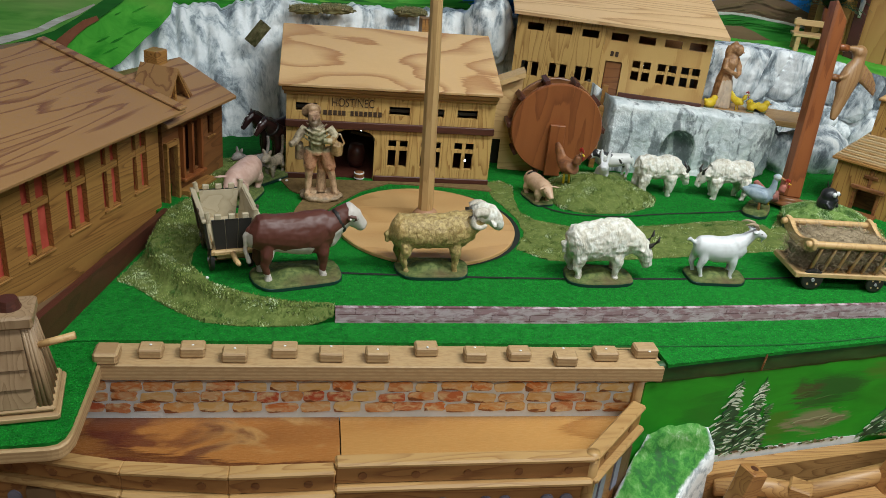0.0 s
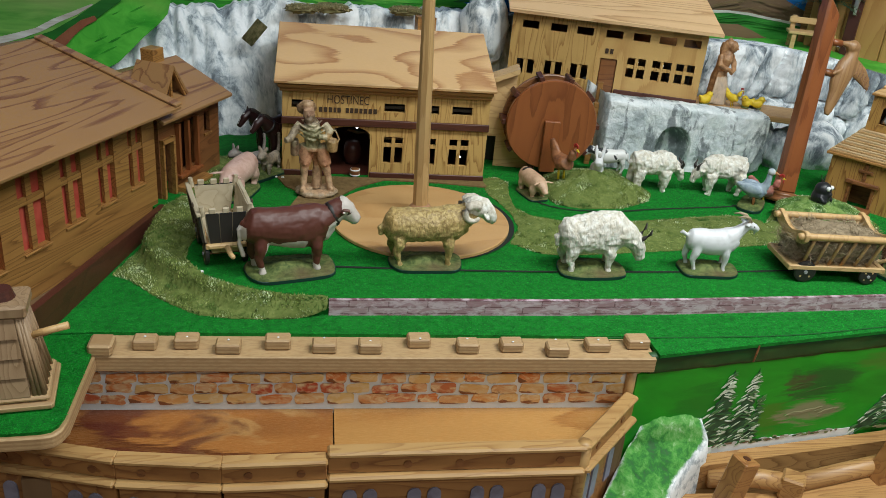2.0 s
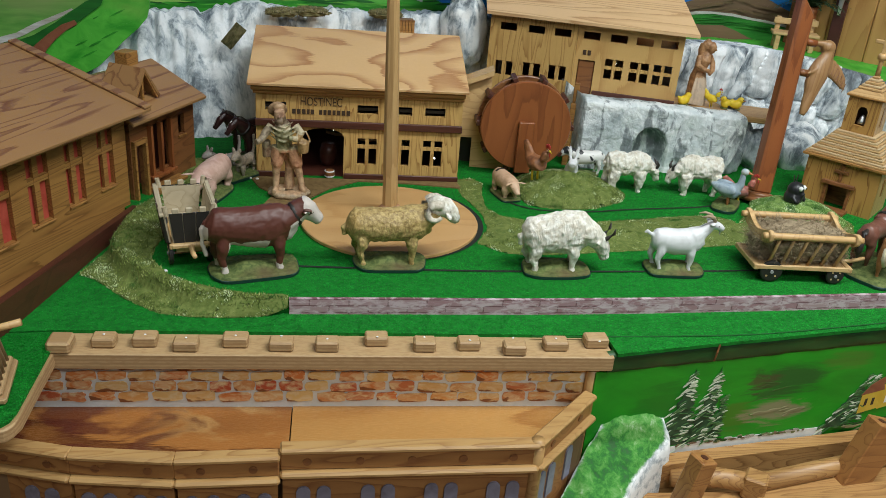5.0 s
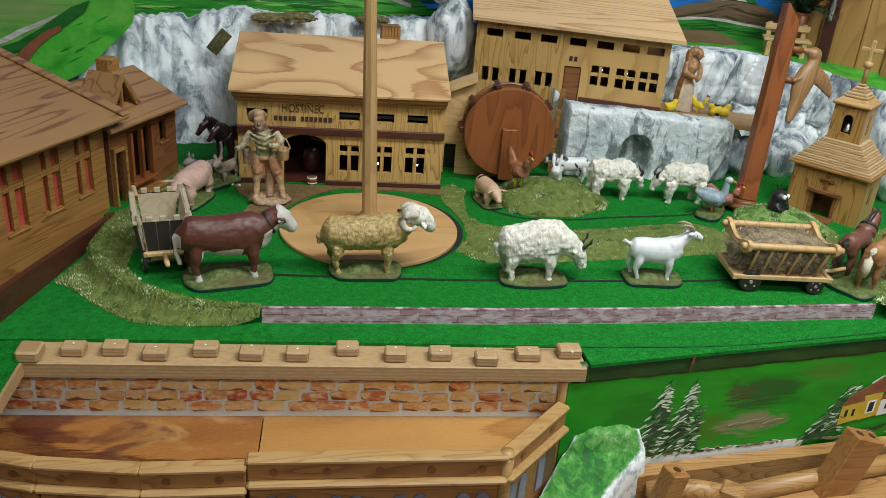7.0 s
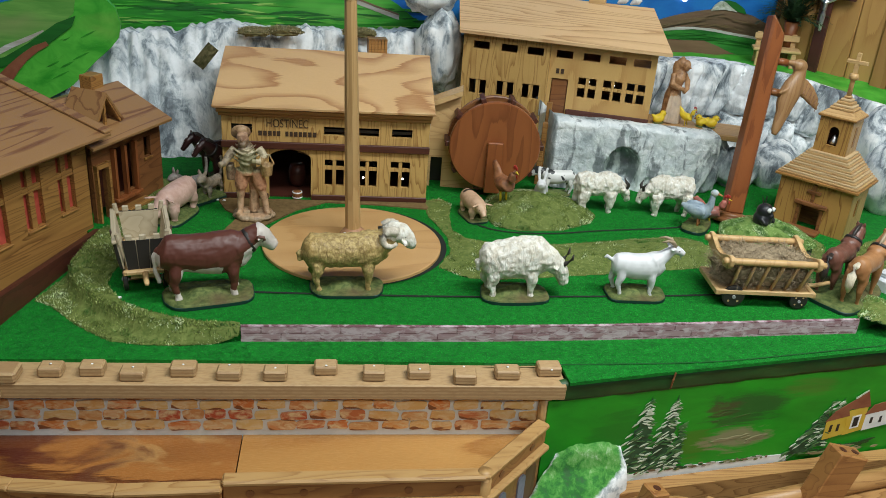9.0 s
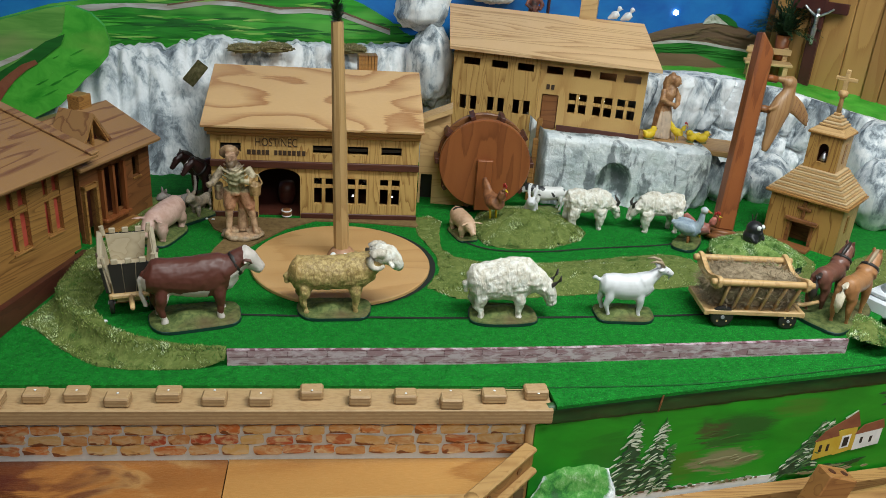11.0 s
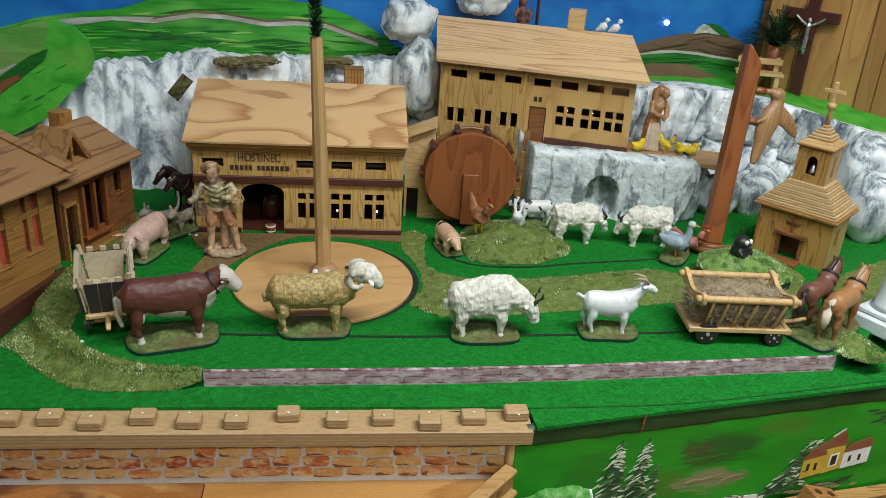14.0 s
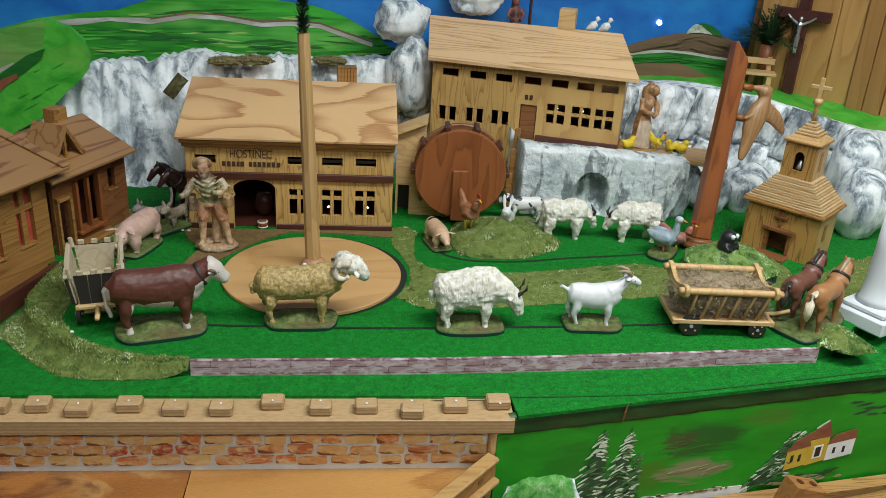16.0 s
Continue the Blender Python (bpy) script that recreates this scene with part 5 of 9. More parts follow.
for k in range(170):
    x = rb.uniform(0.82, 1.2)
    band = k % 3
    road_z = 0.226 - 0.14 * max(0.0, x - 1.0) - 0.16 * max(0.0, 0.96 - x)
    ridge = 0.273 - 0.21 * abs(x - 1.047) - 0.004
    z = (rb.uniform(road_z + 0.010, ridge - 0.003), rb.uniform(road_z - 0.020, road_z - 0.004), rb.uniform(0.11, 0.15))[band]
    n_, h_ = rb.uniform(0.012, 0.045), rb.uniform(0.0005, 0.0016)
    sl = (0.21 if x < 1.03 else -0.24) * (0.85 if band == 0 else 0.35)
    pts = [(-n_, 0), (-n_ * 0.4, -h_), (n_ * 0.5, -h_ * 0.8), (n_, h_ * 0.2), (n_ * 0.4, h_), (-n_ * 0.5, h_ * 0.8)]
    flat("hill_stroke", [(x + a, z + b + a * sl) for a, b in pts], Y - 0.0102 - 0.000006 * k, ((P_BROWN, P_BROWN, P_OCHRE), (P_DGREEN, P_MEADOW, P_MEADOW), (P_FURROW, P_BROWN, P_FURROW))[band][rb.randrange(3)], back, "", 0.0003)
bm = nbm()
ball(bm, (0.950, Y - 0.004, 0.29), 0.006, seg=14)
solo("moon_lamp", bm, BULB, Matrix(), "small glowing lamp set in the blue painted sky", "lamp", "", "", True)

# round green hill board at the left, standing before the cliff
hillb = thing("hill_board", Matrix(), "rounded board painted with a green hill", "painted board", "", "structure")
HB = [(-0.9, 0.02), (-0.44, 0.06), (-0.39, 0.078), (-0.355, 0.096), (-0.318, 0.116), (-0.295, 0.139), (-0.271, 0.164), (-0.244, 0.188), (-0.228, 0.207), (-0.222, 0.232), (-0.230, 0.262), (-0.250, 0.283), (-0.285, 0.296), (-0.32, 0.29), (-0.42, 0.262), (-0.55, 0.235), (-0.9, 0.2)]
flat("board", HB, 0.60, P_HILL, hillb, "", 0.012)
flat("painted_fields", [(-0.9, 0.12), (-0.52, 0.128), (-0.47, 0.149), (-0.422, 0.166), (-0.383, 0.190), (-0.330, 0.222), (-0.300, 0.250), (-0.290, 0.294), (-0.32, 0.2895), (-0.42, 0.2615), (-0.55, 0.2345), (-0.9, 0.1995)], 0.5985, P_OLIVE, hillb, "olive and yellow-green painted fields", 0.001)
flat("painted_road", [(-0.9, 0.118), (-0.52, 0.140), (-0.47, 0.156), (-0.44, 0.168), (-0.41, 0.185), (-0.38, 0.199), (-0.352, 0.217), (-0.354, 0.219), (-0.385, 0.205), (-0.42, 0.190), (-0.45, 0.173), (-0.48, 0.164), (-0.53, 0.150), (-0.9, 0.128)], 0.5975, P_ROAD, hillb, "", 0.0006)
flat("painted_wood", [(-0.9, 0.09), (-0.52, 0.122), (-0.46, 0.142), (-0.404, 0.158), (-0.355, 0.188), (-0.305, 0.226), (-0.296, 0.246), (-0.33, 0.232), (-0.383, 0.194), (-0.422, 0.170), (-0.47, 0.152), (-0.52, 0.136), (-0.9, 0.114)], 0.5968, P_DGREEN, hillb, "dark green painted wood", 0.0006)
flat("painted_track", [(-0.46, 0.106), (-0.438, 0.136), (-0.418, 0.156), (-0.396, 0.174), (-0.374, 0.190), (-0.351, 0.199), (-0.347, 0.192), (-0.366, 0.181), (-0.386, 0.164), (-0.402, 0.146), (-0.420, 0.120), (-0.432, 0.100)], 0.5962, P_TILE, hillb, "reddish brown painted track", 0.0006)
for k in range(16):
    x, z = rb.uniform(-0.38, -0.25), rb.uniform(0.12, 0.255)
    if x > -0.30 + (z - 0.14) * 0.75 or z > 0.2 + (x + 0.36) * 0.8:
        continue
    n_, h_ = rb.uniform(0.006, 0.020), rb.uniform(0.0010, 0.0028)
    pts = [(-n_, 0), (-n_ * 0.4, -h_), (n_ * 0.5, -h_ * 0.8), (n_, h_ * 0.2), (n_ * 0.4, h_), (-n_ * 0.5, h_ * 0.8)]
    flat("hill_stroke", [(x + a, z + b + a * 0.5) for a, b in pts], 0.5995 - 0.00002 * k, (P_HILL, P_FIELD)[k % 2], hillb, "", 0.0004)


def span(pts):
    def at(x):
        for (a, b), (c, d) in zip(pts, pts[1:]):
            if x <= c:
                return b + (d - b) * max(0.0, (x - a)) / (c - a)
        return pts[-1][1]
    return at


fall_top = span([(-0.4, 0.12), (-0.3, 0.165), (-0.238, 0.203), (-0.223, 0.199), (-0.157, 0.208), (-0.146, 0.199), (-0.085, 0.217), (-0.043, 0.226), (-0.002, 0.220), (0.04, 0.212), (0.12, 0.218), (0.2, 0.214), (0.3, 0.218), (0.46, 0.215)])
bm = nbm()
rows = []
for j in range(81):
    t = j / 80
    row = []
    for i in range(261):
        x = -0.40 + 0.86 * i / 260
        z = -0.02 + (fall_top(x) + 0.02 + 0.005 * noise.noise((x * 40, 1.0, 2.0)) + 0.004 * noise.noise((x * 110, 4.0, 2.0))) * t
        west = min(1.0, max(0.0, (-0.03 - x) / 0.06))
        drape = min(1.0, max(0.0, (-0.10 - x) / 0.06))
        lean = 0.13 * (1 - t) ** 1.4 * west
        q = Vector((x * 24 + 3.0 * z, z * 3.0, 4.0))
        fold = (abs(noise.noise(q)) * 1.4 + 0.45 * noise.noise(Vector((x * 60, z * 5, 2.0)))) * (0.35 + 0.65 * max(drape, t ** 3))
        y = 0.665 - lean - 0.022 * fold - 0.003 * noise.noise((x * 60, z * 60, 1.0)) - 0.0016 * noise.noise((x * 150, z * 150, 3.0)) + 0.03 * t ** 6
        row.append(bm.verts.new((x, y, z)))
    rows.append(row)
rows.append([bm.verts.new((v.co.x, v.co.y + 0.08, v.co.z - 0.008)) for v in rows[-1]])
for a, b in zip(rows, rows[1:]):
    for i in range(260):
        bm.faces.new((a[i], a[i + 1], b[i + 1], b[i]))
solo("waterfall_cliff", bm, FALLS, Matrix(), "white and grey painted plaster waterfall cliff", "cliff", "", "structure", True)
boulder("rock", (0.373, 0.655, 0.192), (0.044, 0.05, 0.078), ROCK, "white grey plaster rock at the mill gable", 11, (0, 0, 20))
boulder("rock", (0.356, 0.675, 0.300), (0.054, 0.05, 0.044), ROCK, "white grey plaster rock above the mill gable", 12)
boulder("rock", (0.52, 0.76, 0.335), (0.06, 0.04, 0.035), ROCK, "white grey plaster rock behind the mill roof", 13)
# moss tufts lodged on the cliff top
bm = nbm()
bmesh.ops.create_grid(bm, x_segments=14, y_segments=14, size=0.018)
for v in bm.verts:
    v.co.z = 0.004 * noise.noise(v.co * 160) + 0.006 - 0.006 * max(abs(v.co.x), abs(v.co.y)) / 0.018
bmesh.ops.extrude_face_region(bm, geom=list(bm.faces))
solo("moss_patch", bm, SCRUB, pose(-0.077, 0.607, 0.178, 80, 0, 0) @ pose(0, 0, 0, 0, 0, 51) @ Matrix.Diagonal((1.3, 0.66, 1, 1)), "square olive moss mat stuck on the cliff", "moss", "", "", True)
for x, y, z, w, s in ((0.012, 0.652, 0.216, 0.030, 2), (0.066, 0.655, 0.219, 0.034, 3), (0.212, 0.656, 0.220, 0.032, 4)):
    boulder("moss_tuft", (x, y, z), (w, 0.012, 0.008), SCRUB, "brown dried moss tuft on the cliff", s, (0, 0, 0), 0.45, "moss", 3.4)
    tuft_in = inside([(x - w, y - 0.014), (x + w, y - 0.014), (x + w, y + 0.012), (x - w, y + 0.012)])
    pile("dry_moss_fibres", tuft_in, lambda px, py, z=z, x=x, w=w: z + 0.007 * np.sqrt(np.clip(1 - ((px - x) / w) ** 2, 0, 1)) - 0.3 * np.clip(y - py, 0, 1), 700, (x - w, x + w, y - 0.014, y + 0.012), 0.0040, F_SCRUB, "loose dried moss on the cliff", 0.9, 30 + s)
sb = thing("slatted_box", pose(0.244, 0.60, 0.171), "small slatted wooden box on the cliff behind the inn", "box")
for k in range(6):
    bm = nbm()
    box(bm, -0.018 + k * 0.006, -0.0128 + k * 0.006, -0.002, 0.002, 0, 0.05)
    part("slat", bm, W_WALL_L, sb)
bm = nbm()
box(bm, -0.018, 0.018, 0.0021, 0.03, 0, 0.048)
part("body", bm, W_WALL_L, sb)

# terrace rock with a little cave below the mill
terr_y = span([(0.535, 0.392), (0.62, 0.378), (0.72, 0.364), (0.80, 0.352), (0.85, 0.346)])
terr_top = span([(0.535, 0.134), (0.65, 0.129), (0.75, 0.123), (0.85, 0.116)])


def hollow(x, z):
    """A shallow niche with a rounded head."""
    a = 1 - ((x - 0.679) / 0.033) ** 2 - (max(0.0, z - 0.046) / 0.040) ** 2
    return max(0.0, min(1.0, a * 2.2)) * min(1.0, max(0.0, (z + 0.01) / 0.03))


bm = nbm()
NX, NZ = 150, 50
cols = [(0.5495, 0.11), (0.549, 0.03)] + [(0.550 + 0.300 * i / NX, 0.0) for i in range(NX + 1)] + [(0.852, 0.02), (0.852, 0.10)]
rows = []
for j in range(NZ + 1):
    t = j / NZ
    row = []
    for x, back_ in cols:
        z = -0.01 + (terr_top(x) + 0.01 + 0.0022 * noise.noise((x * 26, 0, 0))) * t
        q = Vector((x * 16, z * 14, 7.0))
        y = terr_y(x) + back_ - 0.0045 * noise.noise(q) - 0.0026 * noise.noise(q * 2.6) - 0.0012 * noise.noise(q * 8)
        y += 0.034 * hollow(x, z) * (1 + 0.3 * noise.noise(q * 3)) + 0.010 * max(0.0, (t - 0.93) / 0.07) ** 2
        if x > 0.79:
            f = (x - 0.79) / 0.06
            x -= 0.034 * f * max(0.0, 1 - t / 0.66)
            y -= 0.006 * f * t
        row.append(bm.verts.new((x, y, z)))
    rows.append(row)
rows.append([bm.verts.new((v.co.x, v.co.y + 0.020, v.co.z + 0.0010)) for v in rows[-1]])
rows.append([bm.verts.new((v.co.x, v.co.y + 0.085, 0.1035)) for v in rows[-2]])
for a, b in zip(rows, rows[1:]):
    for i in range(len(cols) - 1):
        bm.faces.new((a[i], a[i + 1], b[i + 1], b[i]))
solo("terrace_rock", bm, TERR, Matrix(), "white grey plaster terrace with a shallow niche", "rock", "", "structure", True)

for k, (x, y, z, rx, rz) in enumerate(((0.87, 0.42, 0.04, 0.05, 0.06), (0.93, 0.40, 0.03, 0.04, 0.05), (0.845, 0.385, 0.02, 0.03, 0.04))):
    boulder("rock", (x, y, z), (rx, 0.03, rz), ROCK_GREY, "grey washed plaster rock under the shelf", 60 + k, (0, 12, 0), 0.22)
# right cliff behind shelf, post and chapel
right_y = span([(0.76, 0.605), (0.95, 0.585), (1.1, 0.495), (1.3, 0.395), (1.62, 0.2)])
right_top = span([(0.76, 0.190), (0.9, 0.196), (1.0, 0.196), (1.1, 0.185), (1.18, 0.166), (1.25, 0.149), (1.62, 0.12)])
bank_back = span([(0.76, 0.174), (1.0, 0.172), (1.15, 0.171), (1.25, 0.165), (1.86, 0.158)])
rng = random.Random(77)
edges = [0.76]
while edges[-1] < 1.62:
    edges.append(edges[-1] + rng.uniform(0.030, 0.052))
mid_z = [rng.uniform(0.075, 0.115) for _ in edges]
bm = nbm()
rows = []
for j in range(91):
    t = j / 90
    row = []
    for i in range(301):
        x = 0.76 + 0.86 * i / 300
        z = -0.02 + (right_top(x) + 0.02) * t
        u = x - 0.30 * (z - 0.09) + 0.006 * noise.noise((x * 30, z * 30, 5.0))
        k = max(0, min(len(edges) - 2, next((q for q in range(len(edges) - 1) if u < edges[q + 1]), len(edges) - 2)))
        f = min(1.0, max(0.0, (u - edges[k]) / (edges[k + 1] - edges[k])))
        zb = mid_z[k] + 0.008 * noise.noise((x * 40, 2.0, k))
        g = (z - zb) / (right_top(x) + 0.004 - zb) if z > zb else (zb - z) / (zb + 0.03)
        g = min(1.0, max(0.0, g))
        bulge = max(0.0, 1 - abs(2 * f - 1) ** 4.0) ** 0.8 * max(0.0, 1 - abs(2 * g - 1) ** 5) ** 0.6
        y = right_y(x) - 0.048 * bulge * (0.75 + 0.5 * noise.noise((k * 3.1, 7.0 if z > zb else 1.0, 0.5))) - (0.016 if z < zb else 0.0)
        y -= 0.005 * noise.noise((x * 45, z * 45, 2.0)) + 0.002 * noise.noise((x * 130, z * 130, 4.0))
        row.append(bm.verts.new((x, y, z + 0.010 * bulge * t ** 6)))
    rows.append(row)
rows.append([bm.verts.new((v.co.x, v.co.y + 0.08, v.co.z - 0.006)) for v in rows[-1]])
for a, b in zip(rows, rows[1:]):
    for i in range(300):
        bm.faces.new((a[i], a[i + 1], b[i + 1], b[i]))
solo("right_cliff", bm, CLIFF_R, Matrix(), "white and grey plaster cliff of upright blocks behind the chapel", "cliff", "", "structure", True)
bm = nbm()
rows = []
for j in range(25):
    row = []
    for i in range(81):
        x = 0.76 + 0.84 * i / 80
        y0_, y1_ = right_y(min(x, 1.62)) + 0.022, 0.795
        t = j / 24
        row.append(bm.verts.new((x, y0_ + (y1_ - y0_) * t, right_top(min(x, 1.62)) - 0.010 + (bank_back(x) - right_top(min(x, 1.62)) + 0.010) * min(1.0, 2.2 * t) + 0.004 * noise.noise((x * 30, t * 9, 3.0)))))
    rows.append(row)
rows.append([bm.verts.new((v.co.x, v.co.y, 0.0)) for v in rows[-1]])
for a, b in zip(rows, rows[1:]):
    for i in range(80):
        bm.faces.new((a[i], a[i + 1], b[i + 1], b[i]))
ob = solo("cliff_top", bm, P_HILL, Matrix(), "green painted bank along the cliff top", "ledge", "", "structure", True)
for c, r, s in (((1.02, 0.42, 0.03), (0.06, 0.05, 0.055), 32), ((1.2, 0.36, 0.10), (0.055, 0.05, 0.075), 33), ((1.16, 0.27, 0.06), (0.05, 0.05, 0.07), 34), ((1.27, 0.24, 0.15), (0.06, 0.06, 0.07), 38)):
    boulder("rock", c, r, ROCK, "rounded white grey plaster rock by the chapel", s, (0, 0, 30), 0.12, "rock", 1.5)

# wall of room panelling behind, at the right
panel = thing("panelled_wall", pose(1.164, 0.75, 0, 0, 0, -50), "warm brown wall of upright wooden boards", "wall", "", "structure")
x = 0.0
rng = random.Random(4)
for k in range(9):
    w = rng.choice((0.055, 0.075, 0.09, 0.035))
    bm = nbm()
    box(bm, x, x + w - 0.0012, 0.0 if w > 0.04 else -0.008, 0.02, -0.1, 0.8, None, 0.002)
    part("upright_board", bm, W_PANEL, panel)
    x += w
bm = nbm()
box(bm, -0.02, x, 0.02, 0.03, -0.1, 0.8)
part("backing", bm, W_DARK, panel, "dark backing board")

# ---- buildings ----


def roof(parent, u0, u1, v0, vr, v1, ze, zr, material, thick=0.006, name="roof"):
    """A gable roof over u0..u1: eaves at v0 and v1, ridge at vr."""
    bm = nbm()
    prism(bm, [(v0, ze), (vr, zr), (vr, zr + thick), (v0 - 0.001, ze + thick)], u0, u1, "x", None, 0.0008)
    a = part(name + "_slope", bm, material, parent)
    bm = nbm()
    prism(bm, [(vr + 0.0003, zr), (v1, ze), (v1, ze + thick), (vr + 0.0003, zr + thick)], u0, u1, "x", None, 0.0008)
    part(name + "_slope", bm, material, parent)
    return a


def gable(parent, u, v0, vr, v1, z0, ze, zr, material, thick=0.006, name="gable_wall", holes=()):
    bm = nbm()
    prism(bm, [(v0, z0), (v1, z0), (v1, ze), (vr, zr), (v0, ze)], u, u + thick, "x")
    return part(name, bm, material, parent)


def sash(parent, a, b, c, d, y, material, bars=(0.5,), cross=0.62, t=0.0035, depth=0.004, lamp=None, shade=None):
    """A window's cross bars in an opening, a dark or curtained hollow behind."""
    win = thing("window", Matrix(), "", "")
    win.parent = parent
    for k in ("label", "category"):
        if k in win:
            del win[k]
    for f in bars:
        bm = nbm()
        u = a + (b - a) * f
        box(bm, u - t / 2, u + t / 2, y, y + depth, c, d)
        part("upright_bar", bm, material, win)
    if cross:
        bm = nbm()
        z = c + (d - c) * cross
        box(bm, a, b, y + 0.0005, y + depth + 0.0005, z - t / 2, z + t / 2)
        part("cross_bar", bm, material, win)
    if shade:
        bm = nbm()
        box(bm, a - 0.003, b + 0.003, y + 0.0072, y + 0.0082, c - 0.003, d + 0.003)
        part("curtain", bm, shade, win)
    if lamp:
        bm = nbm()
        ball(bm, (lamp[0], y + 0.0065, lamp[1]), 0.0017, seg=10)
        part("bulb", bm, lamp[2] if len(lamp) > 2 else BULB, win, "small lit bulb", True)
    return win


def at_corner(x, y, yaw, z=0.0):
    return pose(x, y, z, 0, 0, yaw)


# inn
inn = thing("inn", at_corner(0.302, 0.317, -5.2), "two-storey pine inn with a plywood roof and arched doorway", "house")
W, H = -0.342, 0.155
vents = [(-0.327, -0.293, 0.115, 0.130), (-0.176, -0.142, 0.115, 0.130), (-0.119, -0.085, 0.115, 0.130), (-0.063, -0.029, 0.115, 0.130)]
wins = [(-0.174, -0.142, 0.026, 0.073), (-0.119, -0.086, 0.026, 0.073), (-0.063, -0.030, 0.026, 0.073)]
door = (-0.267, -0.197, -0.003, 0.088)
bm = nbm()
pierced(bm, W, 0.0, -0.004, H, 0.0, 0.008, vents + wins + [door])
for s in (0, 1):
    cx, r = -0.232, 0.035
    edge = [(cx + r * math.cos(radians(g)) * (1 if s else -1), 0.072 + 0.016 * math.sin(radians(g))) for g in range(0, 91, 15)]
    corner = [(cx + (r if s else -r), 0.088), ]
    prism(bm, edge + corner if s else (edge + corner), 0.0002, 0.0078, "y")
part("front_wall", bm, W_WALL, inn)
bm = nbm()
prism(bm, [(0.008, -0.004), (0.045, -0.004), (0.045, 0.118), (0.200, 0.118), (0.200, -0.004), (0.30, -0.004), (0.30, H), (0.16, 0.215), (0.008, H)], W, W + 0.007, "x")
part("gable_wall", bm, W_WALL, inn)
for u in (-0.007,):
    bm = nbm()
    prism(bm, [(0.008, -0.004), (0.30, -0.004), (0.30, H), (0.16, 0.215), (0.008, H)], u, u + 0.007, "x")
    part("gable_wall", bm, W_WALL, inn)
bm = nbm()
box(bm, W, 0.0, 0.30, 0.307, -0.004, H)
part("rear_wall", bm, W_WALL, inn)
# floor coloured black so the slots show the gloom of the upper storey
bm = nbm()
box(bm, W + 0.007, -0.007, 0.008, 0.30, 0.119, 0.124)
part("upper_floor", bm, BLACKWOOD, inn, "inner floor coloured black for the unlit interior")
# dark colour here stands in for shade inside the doorway
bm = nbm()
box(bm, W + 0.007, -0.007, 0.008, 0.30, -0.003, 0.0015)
part("ground_floor", bm, W_FOOT, inn, "inner floor coloured dark for the unlit interior")
roof(inn, W - 0.012, 0.006, -0.018, 0.16, 0.33, 0.160, 0.2155, W_ROOF, 0.005)
bm = nbm()
box(bm, W - 0.007, 0.002, -0.012, -0.0003, 0.151, 0.160, None, 0.002)
box(bm, W - 0.004, 0.001, -0.006, -0.0002, 0.1445, 0.151, None, 0.001)
part("cornice", bm, W_WALL_L, inn)
bm = nbm()
box(bm, W - 0.001, 0.001, -0.006, -0.0003, 0.090, 0.102, None, 0.001)
part("belt_band", bm, W_FOOT, inn, "dark red-brown band")
for a, b in ((W - 0.001, door[0] - 0.001), (door[1] + 0.001, 0.001)):
    bm = nbm()
    box(bm, a, b, -0.004, -0.0003, -0.003, 0.010, None, 0.001)
    part("base_band", bm, W_FOOT, inn, "dark red-brown foot band")
for k, (a, b, c, d) in enumerate(wins):
    sash(inn, a, b, c, d, 0.001, W_WALL, (0.5,), 0.68, 0.006, 0.004, ((a + b) / 2 + (-0.006 if k == 1 else 0.005), c + 0.014) if k else None)
bm = nbm()
ball(bm, (-0.215, 0.10, 0.055), 0.0022, seg=8)
part("bulb", bm, BULB, inn, "small lit bulb", True)
bm = nbm()
lathe(bm, [(0.0068, 0), (0.0085, 0.0035), (0.0085, 0.0085), (0.0068, 0.012)], 16)
keg = thing("small_keg", pose(0.083, 0.338, 0.0025), "small banded keg in the inn doorway", "keg")
part("body", bm, W_DARK, keg, "", True)
for z in (0.0012, 0.0098):
    bm = nbm()
    lathe(bm, [(0.0077, z - 0.0012), (0.0088, z), (0.0085, z + 0.0014)], 16)
    part("band", bm, P_WHITE, keg, "white band", True)
bm = nbm()
lathe(bm, [(0.012, 0), (0.015, 0.012), (0.015, 0.026), (0.012, 0.038)], 16)
solo("barrel", bm, W_FOOT, pose(0.085, 0.40, 0.0025), "dark barrel standing inside the inn", "barrel", "", "", True)


def words(text, size, material, parent, m, name="lettering", depth=0.0006):
    cu = bpy.data.curves.new(name, "FONT")
    cu.body, cu.size, cu.extrude, cu.offset, cu.align_x, cu.align_y = text, size, depth, -0.0002, "CENTER", "CENTER"
    tmp = bpy.data.objects.new(name, cu)
    scene.collection.objects.link(tmp)
    me = bpy.data.meshes.new_from_object(tmp.evaluated_get(bpy.context.evaluated_depsgraph_get()))
    bpy.data.objects.remove(tmp)
    me.materials.append(material)
    ob = new(name, me)
    ob.parent = parent
    ob.matrix_local = m
    return ob


words("HOSTINEC", 0.0200, INK, inn, pose(-0.2355, -0.0008, 0.1325, 90, 0, 0) @ Matrix.Diagonal((0.72, 1.0, 1, 1)))
u = -0.283
for w in (0.008, 0.008, 0.008, 0.006, 0.008, 0.0, 0.007, 0.007, 0.008, 0.007, 0.008, 0.008, 0.008):
    if w:
        bm = nbm()
        box(bm, u, u + w * 0.72, -0.001, 0.0004, 0.1115, 0.1195)
        part("lettering_bar", bm, INK, inn, "burnt bar of a second line")
    u += w or 0.006

